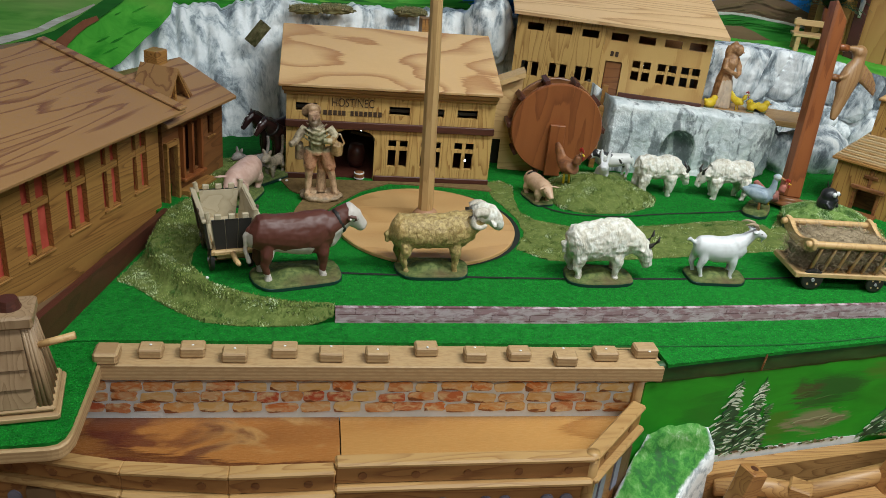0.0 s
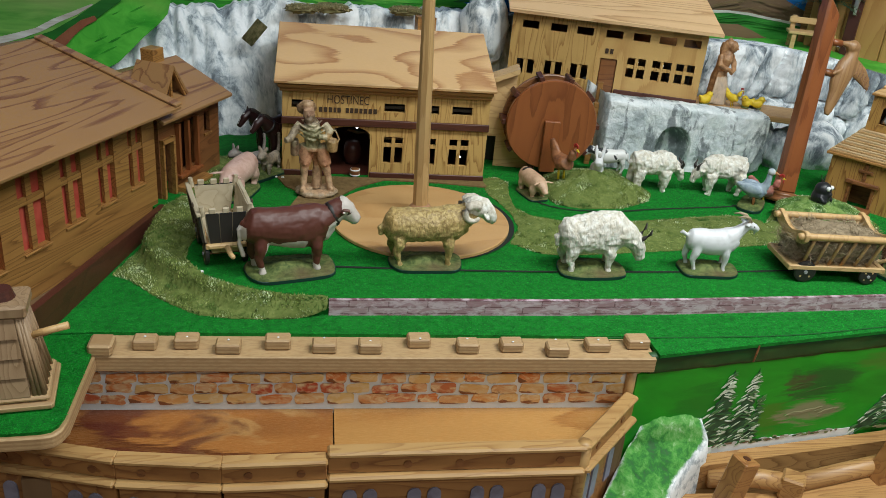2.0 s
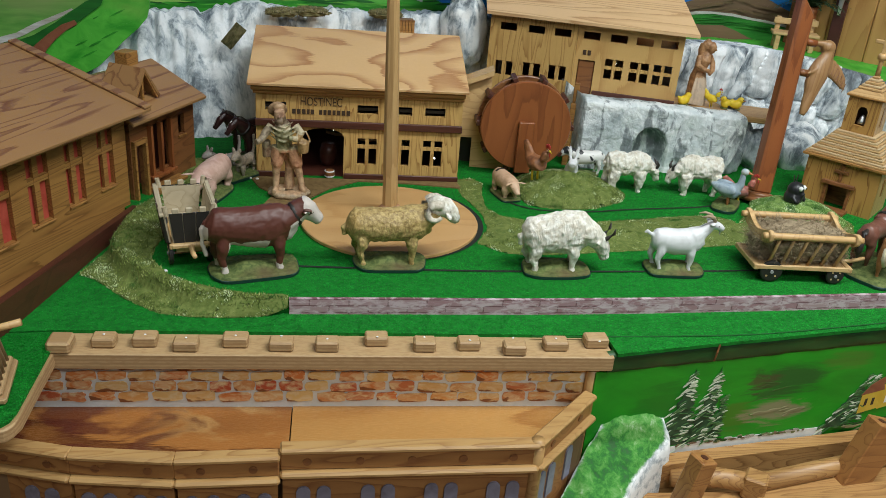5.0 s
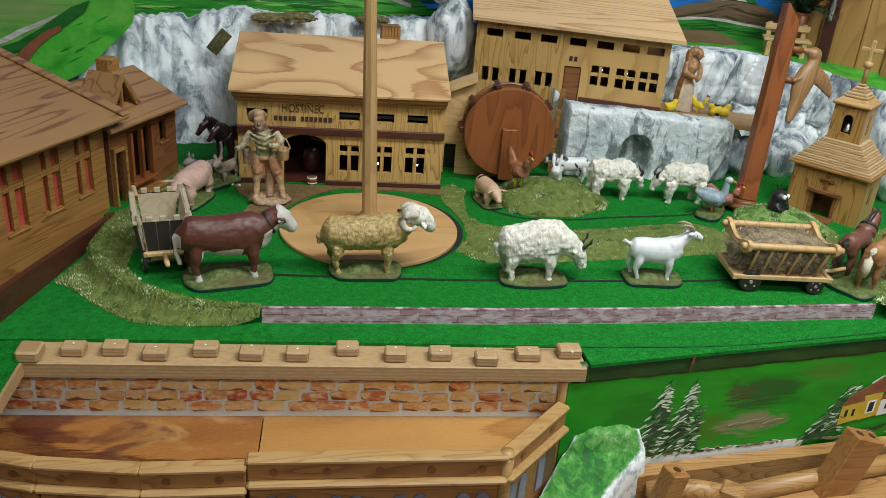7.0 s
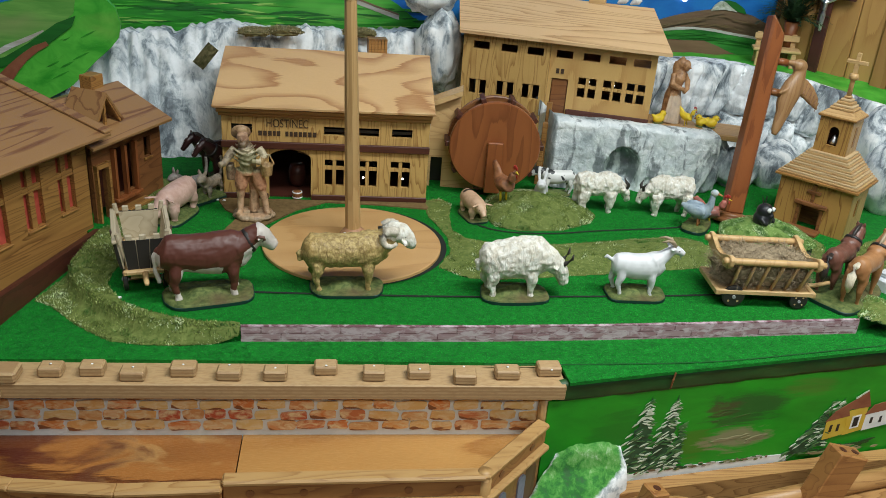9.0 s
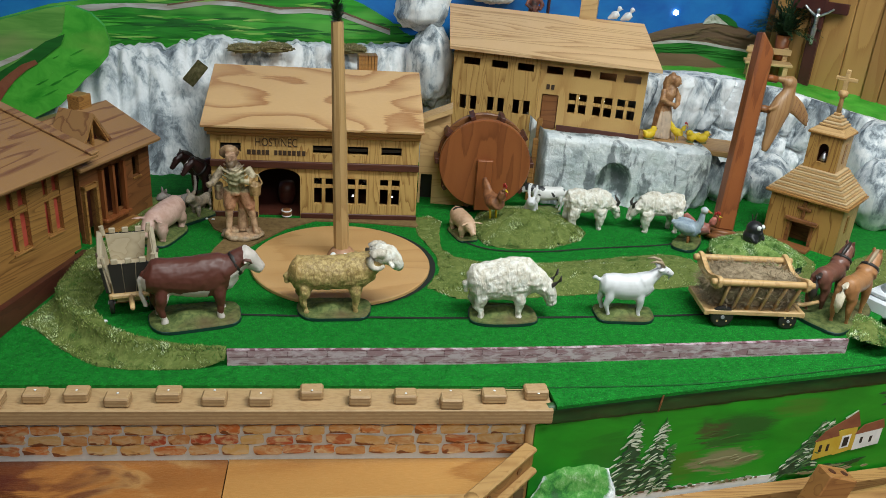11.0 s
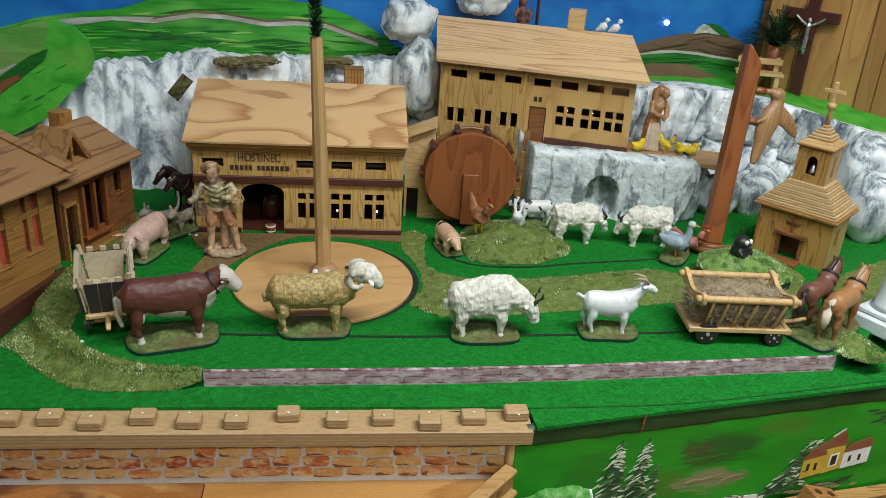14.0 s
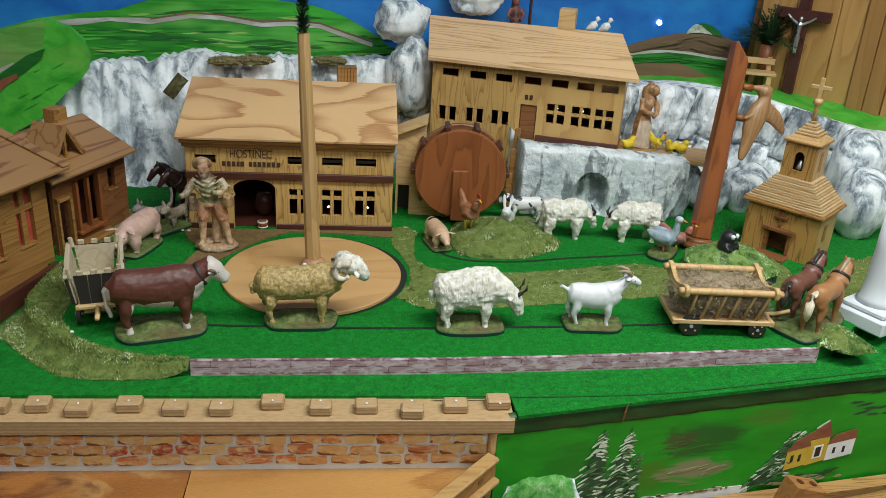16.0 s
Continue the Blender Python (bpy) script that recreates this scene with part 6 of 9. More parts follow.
# mill
mill = thing("mill", at_corner(0.427, 0.565, -24.0), "pine mill with a striped plywood roof on the rock terrace", "house")
mv = [(a, a + 0.031, 0.217, 0.2315) for a in (-0.004, 0.050, 0.100, 0.155, 0.206, 0.254, 0.299)]
mw = [(-0.007, 0.026, 0.130, 0.158), (0.047, 0.080, 0.132, 0.160), (0.097, 0.130, 0.133, 0.161)]
mr = [(0.202, 0.236, 0.147, 0.185), (0.249, 0.284, 0.147, 0.185), (0.293, 0.327, 0.147, 0.185)]
mdoor = (0.151, 0.183, 0.110, 0.178)
bm = nbm()
pierced(bm, -0.024, 0.1435, 0.0, 0.247, 0.0, 0.007, mv[:3] + mw)
part("front_wall", bm, W_WALL, mill)
bm = nbm()
pierced(bm, 0.1438, 0.341, 0.095, 0.247, 0.003, 0.010, mv[3:] + mr + [mdoor])
part("front_wall", bm, W_MILL, mill)
for u, z0, zp in ((-0.024, 0.0, 0.300), (0.334, 0.095, 0.250)):
    bm = nbm()
    prism(bm, [(0.010, z0), (0.22, z0), (0.22, 0.247), (0.115, zp), (0.010, 0.247)], u, u + 0.007, "x")
    part("gable_wall", bm, W_WALL, mill)
bm = nbm()
box(bm, -0.024, 0.341, 0.22, 0.227, 0.0, 0.247)
part("rear_wall", bm, W_WALL, mill)
# both mill floors carry the interior shade in their dark colour
bm = nbm()
box(bm, -0.017, 0.334, 0.012, 0.22, 0.195, 0.199)
part("upper_floor", bm, W_DARK, mill, "inner floor coloured dark for the unlit interior")
bm = nbm()
box(bm, -0.017, 0.334, 0.012, 0.22, 0.100, 0.104)
part("lower_floor", bm, W_DARK, mill, "inner floor coloured dark for the unlit interior")
for (ua, ub, va, za), (uc, ud, vb, zb) in (((-0.030, 0.365, -0.016, 0.246), (-0.062, 0.319, 0.105, 0.3045)), ((-0.062, 0.319, 0.1055, 0.3045), (-0.062, 0.330, 0.25, 0.246))):
    bm = nbm()
    low = [bm.verts.new(p) for p in ((ua, va, za), (ub, va, za), (ud, vb, zb), (uc, vb, zb))]
    top = [bm.verts.new(v.co + Vector((0, 0, 0.0055))) for v in low]
    bm.faces.new(low[::-1])
    bm.faces.new(top)
    for k in range(4):
        bm.faces.new((low[k], low[(k + 1) % 4], top[(k + 1) % 4], top[k]))
    part("roof_slope", bm, W_ROOF_MILL, mill)
bm = nbm()
box(bm, 0.152, 0.182, 0.006, 0.009, 0.111, 0.177, None, 0.001)
mdo = part("door", bm, W_DARK, mill, "dark red-brown door")
bm = nbm()
box(bm, 0.185, 0.3415, -0.001, 0.0027, 0.106, 0.122, None, 0.001)
part("base_band", bm, W_FOOT, mill, "dark red-brown foot band")
for k in range(2):
    bm = nbm()
    box(bm, 0.158 + k * 0.009, 0.164 + k * 0.009, 0.0018, 0.0034, 0.188, 0.197)
    part("number_bar", bm, INK, mill, "burnt house number bar")
for a, b, c, d in mw:
    sash(mill, a, b, c, d, 0.001, W_WALL, (0.5,), None, 0.008)
for k, (a, b, c, d) in enumerate(mr):
    sash(mill, a, b, c, d, 0.004, W_WALL, (0.5,), 0.55, 0.006, 0.004, ((a + b) / 2 + 0.002, d - 0.009) if k < 2 else None)
bm = nbm()
box(bm, 0.195, 0.227, 0.10, 0.135, 0.28, 0.345, None, 0.001)
part("chimney", bm, W_PALE, mill)
# lean-to between inn and mill
lean = thing("lean_to", at_corner(0.318, 0.40, -12), "small pale wooden lean-to beside the water wheel", "shed")
bm = nbm()
pierced(bm, 0.0, 0.10, 0.0, 0.135, 0.0, 0.006, [(0.004, 0.0245, 0.0, 0.056)])
part("front_wall", bm, W_PALE, lean)
# black sheet behind the opening, in place of the shade inside the lean-to
bm = nbm()
box(bm, 0.0, 0.051, 0.03, 0.036, 0.0, 0.148)
part("rear_wall", bm, BLACKWOOD, lean, "inner wall coloured dark for the unlit interior")
bm = nbm()
prism(bm, [(-0.006, 0.148), (0.053, 0.174), (0.053, 0.183), (-0.006, 0.157)], -0.012, 0.030, "y")
part("roof_slope", bm, W_PALE, lean)
bm = nbm()
prism(bm, [(0.0, 0.1352), (0.051, 0.1352), (0.051, 0.1728), (0.0, 0.1502)], 0.0002, 0.0058, "y")
part("gable_wall", bm, W_PALE, lean)

# water wheel
wheel = thing("water_wheel", at_corner(0.4235, 0.347, -8, 0.096), "large red-brown disc water wheel with square paddles", "water wheel")
turn = pose(0, 0, 0, 90, 0, 0)
bm = nbm()
lathe(bm, [(0.078, 0.0), (0.0795, 0.002), (0.0795, 0.010), (0.078, 0.012)], 64, turn)
part("disc", bm, W_RED, wheel)
bm = nbm()
lathe(bm, [(0.079, -0.034), (0.0805, -0.033), (0.0805, -0.026), (0.079, -0.025)], 64, turn)
part("rear_disc", bm, W_DARK, wheel)
for k in range(10):
    a = 18 + 36 * k
    bm = nbm()
    box(bm, -0.0045, 0.0045, -0.006, 0.034, 0.072, 0.0865, pose(0, 0, 0, 0, a, 0), 0.0008)
    part("paddle", bm, W_FOOT, wheel)
bm = nbm()
box(bm, -0.0135, 0.0135, -0.022, -0.013, -0.082, 0.010, None, 0.001)
part("stay_post", bm, W_RED, wheel)
bm = nbm()
tube(bm, [(0.0, 0.05, 0.0), (0.0, -0.013, 0.0)], [0.006, 0.006], 12)
part("axle", bm, W_DARK, wheel, "", True)
# small fence posts by the mill steps
for x, y, h in ((0.550, 0.45, 0.148), (0.540, 0.43, 0.115), (0.530, 0.41, 0.075)):
    bm = nbm()
    box(bm, -0.005, 0.005, -0.005, 0.005, 0, h, None, 0.001)
    solo("step_post", bm, W_WALL_L, pose(x, y, -0.002, 0, 0, -20), "small square wooden post by the mill steps", "post", "mill posts")

# long house at the left, with its annex
lh = thing("long_house", at_corner(-0.227, 0.225, 59.0), "long amber timber house with tall cross windows", "house")
lw = [(-0.338, -0.298, 0.022, 0.128), (-0.266, -0.222, 0.029, 0.128), (-0.193, -0.155, 0.036, 0.129), (-0.124, -0.090, 0.041, 0.129), (-0.060, -0.028, 0.044, 0.129)]
bm = nbm()
pierced(bm, -0.52, 0.0, -0.07, 0.15, 0.0, 0.008, lw + [(-0.41, -0.37, 0.02, 0.133)])
part("front_wall", bm, W_WALL_L, lh)
bm = nbm()
prism(bm, [(0.008, -0.03), (0.36, -0.03), (0.36, 0.15), (0.19, 0.215), (0.008, 0.15)], -0.008, 0.0, "x")
part("gable_wall", bm, W_WALL_L, lh)
foot_m = lh.matrix_world.inverted() @ pose(-0.2145, 0.219, 0, 0, 0, 71.3)
bm = nbm()
prism(bm, [(-0.002, -0.03), (-0.002, 0.001), (-0.20, 0.0115), (-0.37, 0.0195), (-0.56, 0.027), (-0.56, -0.05)], 0.0, 0.010, "y", foot_m, 0.0008)
part("foot_board", bm, W_FOOT, lh, "dark red-brown foot board")
roof(lh, -0.56, 0.012, -0.040, 0.195, 0.43, 0.150, 0.213, W_ROOF_L, 0.005)
bm = nbm()
prism(bm, [(-0.041, 0.156), (0.195, 0.2185), (0.195, 0.2225), (-0.041, 0.160)], -0.002, 0.014, "x", None, 0.001)
part("barge_board", bm, W_ROOF_L, lh)
for k, (a, b, c, d) in enumerate(lw):
    sash(lh, a, b, c, d, 0.001, W_WALL_L, (0.45,), 0.66, 0.009, 0.005, (a + 0.022, c + 0.012, BULB_W) if k == 1 else None, RED_CURTAIN)
    bm = nbm()
    box(bm, a - 0.001, b + 0.002, -0.003, -0.0003, c - 0.004, c - 0.0004, None, 0.0008)
    part("sill", bm, W_WALL_L, lh)

an = thing("farmhouse", at_corner(-0.227, 0.225, 59.0), "small brown farmhouse with a dormer and chimney", "house")
bm = nbm()
pierced(bm, 0.0145, 0.176, -0.004, 0.128, 0.004, 0.011, [(0.020, 0.042, -0.002, 0.086), (0.056, 0.108, 0.030, 0.107), (0.134, 0.150, 0.072, 0.106)])
part("front_wall", bm, W_DARK, an)
bm = nbm()
prism(bm, [(0.0112, -0.004), (0.20, -0.004), (0.20, 0.118), (0.075, 0.172), (0.0112, 0.140)], 0.169, 0.176, "x")
part("gable_wall", bm, W_WALL_L, an)
# dark sheet behind door and windows, in place of the shade indoors
bm = nbm()
box(bm, 0.0145, 0.169, 0.04, 0.046, -0.004, 0.12)
part("inner_wall", bm, W_FOOT, an, "inner wall coloured dark for the unlit interior")
roof(an, -0.012, 0.171, -0.026, 0.075, 0.2, 0.129, 0.175, W_ROOF_L, 0.005)
# door frame and porch window
bm = nbm()
box(bm, 0.016, 0.020, -0.003, 0.0038, -0.002, 0.094)
box(bm, 0.042, 0.047, -0.003, 0.0038, -0.002, 0.094)
box(bm, 0.016, 0.047, -0.003, 0.0038, 0.0865, 0.093)
part("door_frame", bm, W_WALL_L, an)
for a, b in ((0.055, 0.060), (0.079, 0.084), (0.104, 0.109)):
    bm = nbm()
    box(bm, a, b, -0.004, 0.0036, 0.028, 0.109)
    part("window_post", bm, W_RED, an)
bm = nbm()
box(bm, 0.052, 0.112, -0.008, 0.0034, 0.022, 0.028, None, 0.001)
part("sill", bm, W_RED, an)
bm = nbm()
box(bm, 0.050, 0.125, -0.016, 0.0032, -0.003, 0.010, None, 0.001)
part("bench", bm, W_WALL_L, an)
bm = nbm()
box(bm, 0.132, 0.152, 0.001, 0.0038, 0.068, 0.072, None, 0.0005)
part("sill", bm, W_WALL_L, an)
bm = nbm()
prism(bm, [(0.031, 0.148), (0.0535, 0.190), (0.076, 0.148)], 0.014, 0.016, "y")
dm = part("dormer_front", bm, W_FOOT, an, "dark recessed dormer board")
bm = nbm()
box(bm, 0.0515, 0.0555, 0.004, 0.008, 0.146, 0.188)
part("dormer_post", bm, W_WALL_L, an)
for s in (-1, 1):
    bm = nbm()
    prism(bm, [(0.0535, 0.1935), (0.0535 + s * 0.029, 0.149), (0.0535 + s * 0.033, 0.151), (0.0535, 0.1985)], -0.002, 0.062, "y")
    part("dormer_slope", bm, W_ROOF_L, an)
    bm = nbm()
    prism(bm, [(0.0535, 0.1900), (0.0535 + s * 0.026, 0.148), (0.0535 + s * 0.029, 0.149), (0.0535, 0.1935)], -0.001, 0.004, "y")
    part("dormer_barge", bm, W_WALL_L, an)
bm = nbm()
box(bm, 0.107, 0.134, 0.072, 0.096, 0.15, 0.200, None, 0.001)
part("chimney", bm, W_WALL_L, an)

# chapel
ch = thing("chapel", at_corner(0.917, 0.236, -52.0), "small pine chapel with a stepped roof and bell turret", "chapel")
CW, CD = 0.124, 0.086
W_CHAPEL = wood("chapel_roof_wood", (0.56, 0.36, 0.16), (0.34, 0.18, 0.065), (0.6, 6, 6), 7.0, 6.0, 0.4, 0.45)
W_AMBER = wood("amber_zebra_pine", (0.48, 0.265, 0.074), (0.17, 0.062, 0.014), (5.0, 5.0, 0.5), 7.0, 7.0, 0.05, 0.40, (60, 60, 3))
W_STEP = wood("chapel_step_wood", (0.60, 0.44, 0.25), (0.40, 0.26, 0.13), (0.5, 7, 7), 7.0, 5.0, 0.4, 0.5)
bm = nbm()
pierced(bm, 0.0, CW, -0.004, 0.086, 0.0, 0.008, [(0.044, 0.079, -0.002, 0.044)])
part("front_wall", bm, W_AMBER, ch)
for u in (0.0, CW - 0.008):
    bm = nbm()
    box(bm, u, u + 0.008, 0.0083, CD, -0.004, 0.086)
    part("side_wall", bm, W_PALEZ if u else W_WALL, ch)
# dark sheet behind the door, its brown standing in for shade inside the chapel
bm = nbm()
box(bm, 0.008, CW - 0.008, 0.03, 0.036, -0.004, 0.086)
part("inner_wall", bm, W_DARK, ch, "inner wall coloured dark for the unlit interior")
bm = nbm()
box(bm, CW + 0.0002, CW + 0.0016, 0.030, 0.042, 0.036, 0.066, None, 0.0004)
part("side_slit", bm, W_WALL_L, ch, "slim side window board")
bm = nbm()
box(bm, 0.034, 0.089, -0.008, -0.0004, 0.044, 0.051, None, 0.001)
box(bm, 0.039, 0.044, -0.003, -0.0003, -0.002, 0.044)
box(bm, 0.079, 0.084, -0.003, -0.0003, -0.002, 0.044)
part("door_frame", bm, W_DARK, ch)
bm = nbm()
box(bm, 0.032, 0.088, -0.028, -0.0005, -0.003, 0.005, None, 0.001)
part("step", bm, W_DARK, ch)
bm = nbm()
box(bm, 0.0585, 0.0645, -0.004, -0.0003, 0.0515, 0.083, None, 0.0008)
box(bm, 0.0495, 0.0735, -0.0042, -0.0002, 0.066, 0.072, None, 0.0008)
part("wall_cross", bm, W_DARK, ch, "dark brown cross")
cx, cy = CW / 2, CD / 2


def frustum(bm, a0, b0, z0, a1, b1, z1):
    q = [[bm.verts.new((cx + i * a, cy + j * b, z)) for i, j in ((-1, -1), (1, -1), (1, 1), (-1, 1))] for a, b, z in ((a0, b0, z0), (a1, b1, z1))]
    bm.faces.new(q[0][::-1])
    bm.faces.new(q[1])
    for k in range(4):
        bm.faces.new((q[0][k], q[0][(k + 1) % 4], q[1][(k + 1) % 4], q[1][k]))


bm = nbm()
box(bm, cx - CW / 2 - 0.009, cx + CW / 2 + 0.009, cy - CD / 2 - 0.010, cy + CD / 2 + 0.010, 0.0862, 0.0912, None, 0.001)
part("eave_board", bm, W_WALL_L, ch)
for k in range(12):
    t = k / 11
    a, b = CW / 2 + 0.006 - (CW / 2 - 0.027) * t ** 0.93, CD / 2 + 0.007 - (CD / 2 - 0.025) * t ** 0.93
    z = 0.0914 + 0.0038 * k
    bm = nbm()
    box(bm, cx - a, cx + a, cy - b, cy + b, z, z + 0.0037, None, 0.0008)
    part("roof_step", bm, W_STEP if k % 2 else W_CHAPEL, ch)
tz, te = 0.1375, 0.197
bm = nbm()
pierced(bm, cx - 0.027, cx + 0.027, tz, te, cy - 0.027, cy - 0.0215, [(cx - 0.0085, cx + 0.0085, 0.150, 0.183)])
part("turret_wall", bm, W_AMBER, ch)
for u in (cx - 0.027, cx + 0.0215):
    bm = nbm()
    box(bm, u, u + 0.0055, cy - 0.0213, cy + 0.027, tz, te)
    part("turret_wall", bm, W_PALEZ if u > cx else W_AMBER, ch)
bm = nbm()
box(bm, cx + 0.0272, cx + 0.028, cy - 0.006, cy + 0.004, 0.150, 0.184)
part("turret_slit", bm, W_WALL_L, ch, "slim side window board")
bm = nbm()
box(bm, cx - 0.0214, cx + 0.0214, cy - 0.006, cy - 0.002, tz, te)
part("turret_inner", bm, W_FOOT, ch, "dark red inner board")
bm = nbm()
lathe(bm, [(0.008, 0.0), (0.0065, 0.004), (0.004, 0.012), (0.0015, 0.015)], 14, pose(cx, cy - 0.014, 0.152))
part("bell", bm, C_SILVER, ch, "small metal bell", True)
for i in (-1, 1):
    bm = nbm()
    prism(bm, [(cx + i * 0.0085, 0.183), (cx + i * 0.0085, 0.174), (cx + i * 0.0074, 0.178), (cx + i * 0.0045, 0.1816), (cx, 0.183)], cy - 0.0268, cy - 0.0217, "y")
    part("arch_spandrel", bm, W_AMBER, ch)
bm = nbm()
box(bm, cx - 0.0315, cx + 0.0315, cy - 0.0315, cy + 0.0315, te + 0.0002, te + 0.0042, None, 0.001)
part("turret_eave", bm, W_WALL_L, ch)
bm = nbm()
frustum(bm, 0.0308, 0.0308, te + 0.0044, 0.0205, 0.0205, te + 0.0125)
part("turret_slope", bm, W_CHAPEL, ch)
for k in range(5):
    a = 0.0198 - 0.0036 * k
    z = te + 0.0127 + 0.0046 * k
    bm = nbm()
    box(bm, cx - a, cx + a, cy - a, cy + a, z, z + 0.0044, None, 0.0010)
    part("turret_roof_step", bm, W_STEP if k % 2 else W_CHAPEL, ch)
bm = nbm()
lathe(bm, [(0.0042, 0.230), (0.0036, 0.257), (0.0036, 0.258), (0.0072, 0.2605), (0.0080, 0.2645), (0.0068, 0.2685), (0.0034, 0.2705)], 16, pose(cx, cy, 0))
part("finial", bm, W_PALEZ, ch, "", True)
bm = nbm()
box(bm, cx - 0.0033, cx + 0.0033, cy - 0.0028, cy + 0.0028, 0.2700, 0.304, None, 0.0008)
box(bm, cx - 0.017, cx + 0.017, cy - 0.0030, cy + 0.0030, 0.2855, 0.2915, None, 0.0008)
part("roof_cross", bm, W_PALE, ch, "pale wooden cross")

# pole on the disc, post with the bird
pole = thing("maypole", pose(0.163, 0.166, 0.0065, 0, -1.9, 0), "tall pale wooden pole with a green sprig top", "pole")
bm = nbm()
tube(bm, [(0, 0, 0), (0, 0, 0.2), (0, 0, 0.358)], [0.0120, 0.0105, 0.0085], 8)
part("shaft", bm, W_POLE, pole)
bm = nbm()
lathe(bm, [(0.0215, 0.0002), (0.0222, 0.003), (0.0205, 0.0065), (0.016, 0.0125), (0.0125, 0.016), (0.0095, 0.017)], 28)
part("foot", bm, C_SKIN, pole, "red-brown clay foot", True)
for k, (x, y) in enumerate(((-0.0135, -0.0125), (0.0045, -0.0175))):
    bm = nbm()
    ball(bm, (x, y, 0.008), (0.0050, 0.0042, 0.0055), (0, 0, 20 * k), 10)
    part("stone", bm, P_WHITE, pole, "white stone", True)


def sprig(bm, c, n, r, h, seed, size=0.010):
    rng = random.Random(seed)
    for k in range(n):
        a, z = rng.uniform(0, 6.283), rng.uniform(0, h)
        d = Vector((math.cos(a), math.sin(a), rng.uniform(0.2, 1.2))).normalized()
        p = Vector(c) + Vector((0, 0, z)) + Vector((math.cos(a), math.sin(a), 0)) * rng.uniform(0, r * 0.4)
        s = d.cross(Vector((0, 0, 1))).normalized() * size * 0.16
        q = p + d * size * rng.uniform(0.7, 1.4)
        m = (p + q) / 2
        vs = [bm.verts.new(v) for v in (p, m + s, q, m - s)]
        bm.faces.new(vs)


bm = nbm()
sprig(bm, (0, 0, 0.356), 420, 0.012, 0.06, 5, 0.010)
part("sprig", bm, LEAF, pole, "dark green sprig")
post = thing("bird_post", pose(0.828, 0.222, 0.0, -13, 9, 0), "leaning red-brown post with a carved bird", "post")
bm = nbm()
prism(bm, [(-0.017, 0.016), (0.017, 0.016), (0.0145, 0.328), (-0.0145, 0.358)], -0.013, 0.013, "y", None, 0.004)
part("shaft", bm, W_RED, post)
bm = nbm()
lathe(bm, [(0.030, 0.0), (0.031, 0.004), (0.029, 0.008), (0.024, 0.009), (0.026, 0.012), (0.025, 0.016), (0.020, 0.018)], 28)
part("foot", bm, W_DARK, post, "turned dark foot", True)
lift = pose(0, 0, 0.008)
for z in (0.2325, 0.284):
    bm = nbm()
    tube(bm, [(0.016, -0.004, z), (0.034, -0.004, z)], [0.006, 0.0066], 12)
    part("bracket", bm, W_DARK if z < 0.26 else W_RED, post, "", True)
bm = nbm()
tube(bm, [(0.026, -0.004, 0.2765), (0.040, -0.004, 0.2775), (0.052, -0.004, 0.2775)], [0.0030, 0.0048, 0.0075], 12)
ball(bm, (0.061, -0.004, 0.2745), (0.0135, 0.0115, 0.0125), (0, 10, 0), 16)
tube(bm, [(0.064, -0.004, 0.272), (0.063, -0.004, 0.258), (0.058, -0.004, 0.243), (0.053, -0.004, 0.226), (0.050, -0.004, 0.208), (0.049, -0.004, 0.192), (0.046, -0.004, 0.176), (0.044, -0.004, 0.163), (0.0425, -0.004, 0.154)],
     [(0.009, 0.010), (0.010, 0.0125), (0.012, 0.0175), (0.013, 0.0195), (0.011, 0.0165), (0.009, 0.0125), (0.0075, 0.0100), (0.006, 0.0078), (0.004, 0.0045)], 16)
tube(bm, [(0.060, -0.004, 0.248), (0.074, -0.004, 0.242), (0.090, -0.004, 0.234), (0.104, -0.004, 0.222), (0.113, -0.004, 0.209)], [(0.007, 0.012), (0.006, 0.0155), (0.005, 0.0135), (0.004, 0.010), (0.002, 0.002)], 14)
tube(bm, [(0.046, -0.010, 0.236), (0.038, -0.011, 0.229), (0.030, -0.008, 0.224)], [0.0045, 0.0040, 0.0030], 10)
bmesh.ops.transform(bm, matrix=lift, verts=bm.verts)
fuse(part("carved_bird", bm, W_BIRD, post, "brown carved wooden bird"), 0.0017, 2)
for k in range(6):
    bm = nbm()
    x = 0.078 + 0.006 * k
    tube(bm, [(x + 0.003, -0.0092, 0.250 - 0.0058 * k), (x - 0.002, -0.0094, 0.230 - 0.0050 * k)], [0.0006, 0.0006], 5)
    bmesh.ops.transform(bm, matrix=lift, verts=bm.verts)
    part("wing_groove", bm, W_DARK, post, "carved wing groove")

# shelf with a carved woman and birds
shelf = thing("ledge_shelf", pose(0.80, 0.44, 0.108, 0, 0, -24), "worn plank shelf along the rock", "shelf")
bm = nbm()
box(bm, -0.05, 0.155, -0.022, 0.06, -0.012, 0.0, None, 0.002)
part("plank", bm, W_RAIL, shelf)

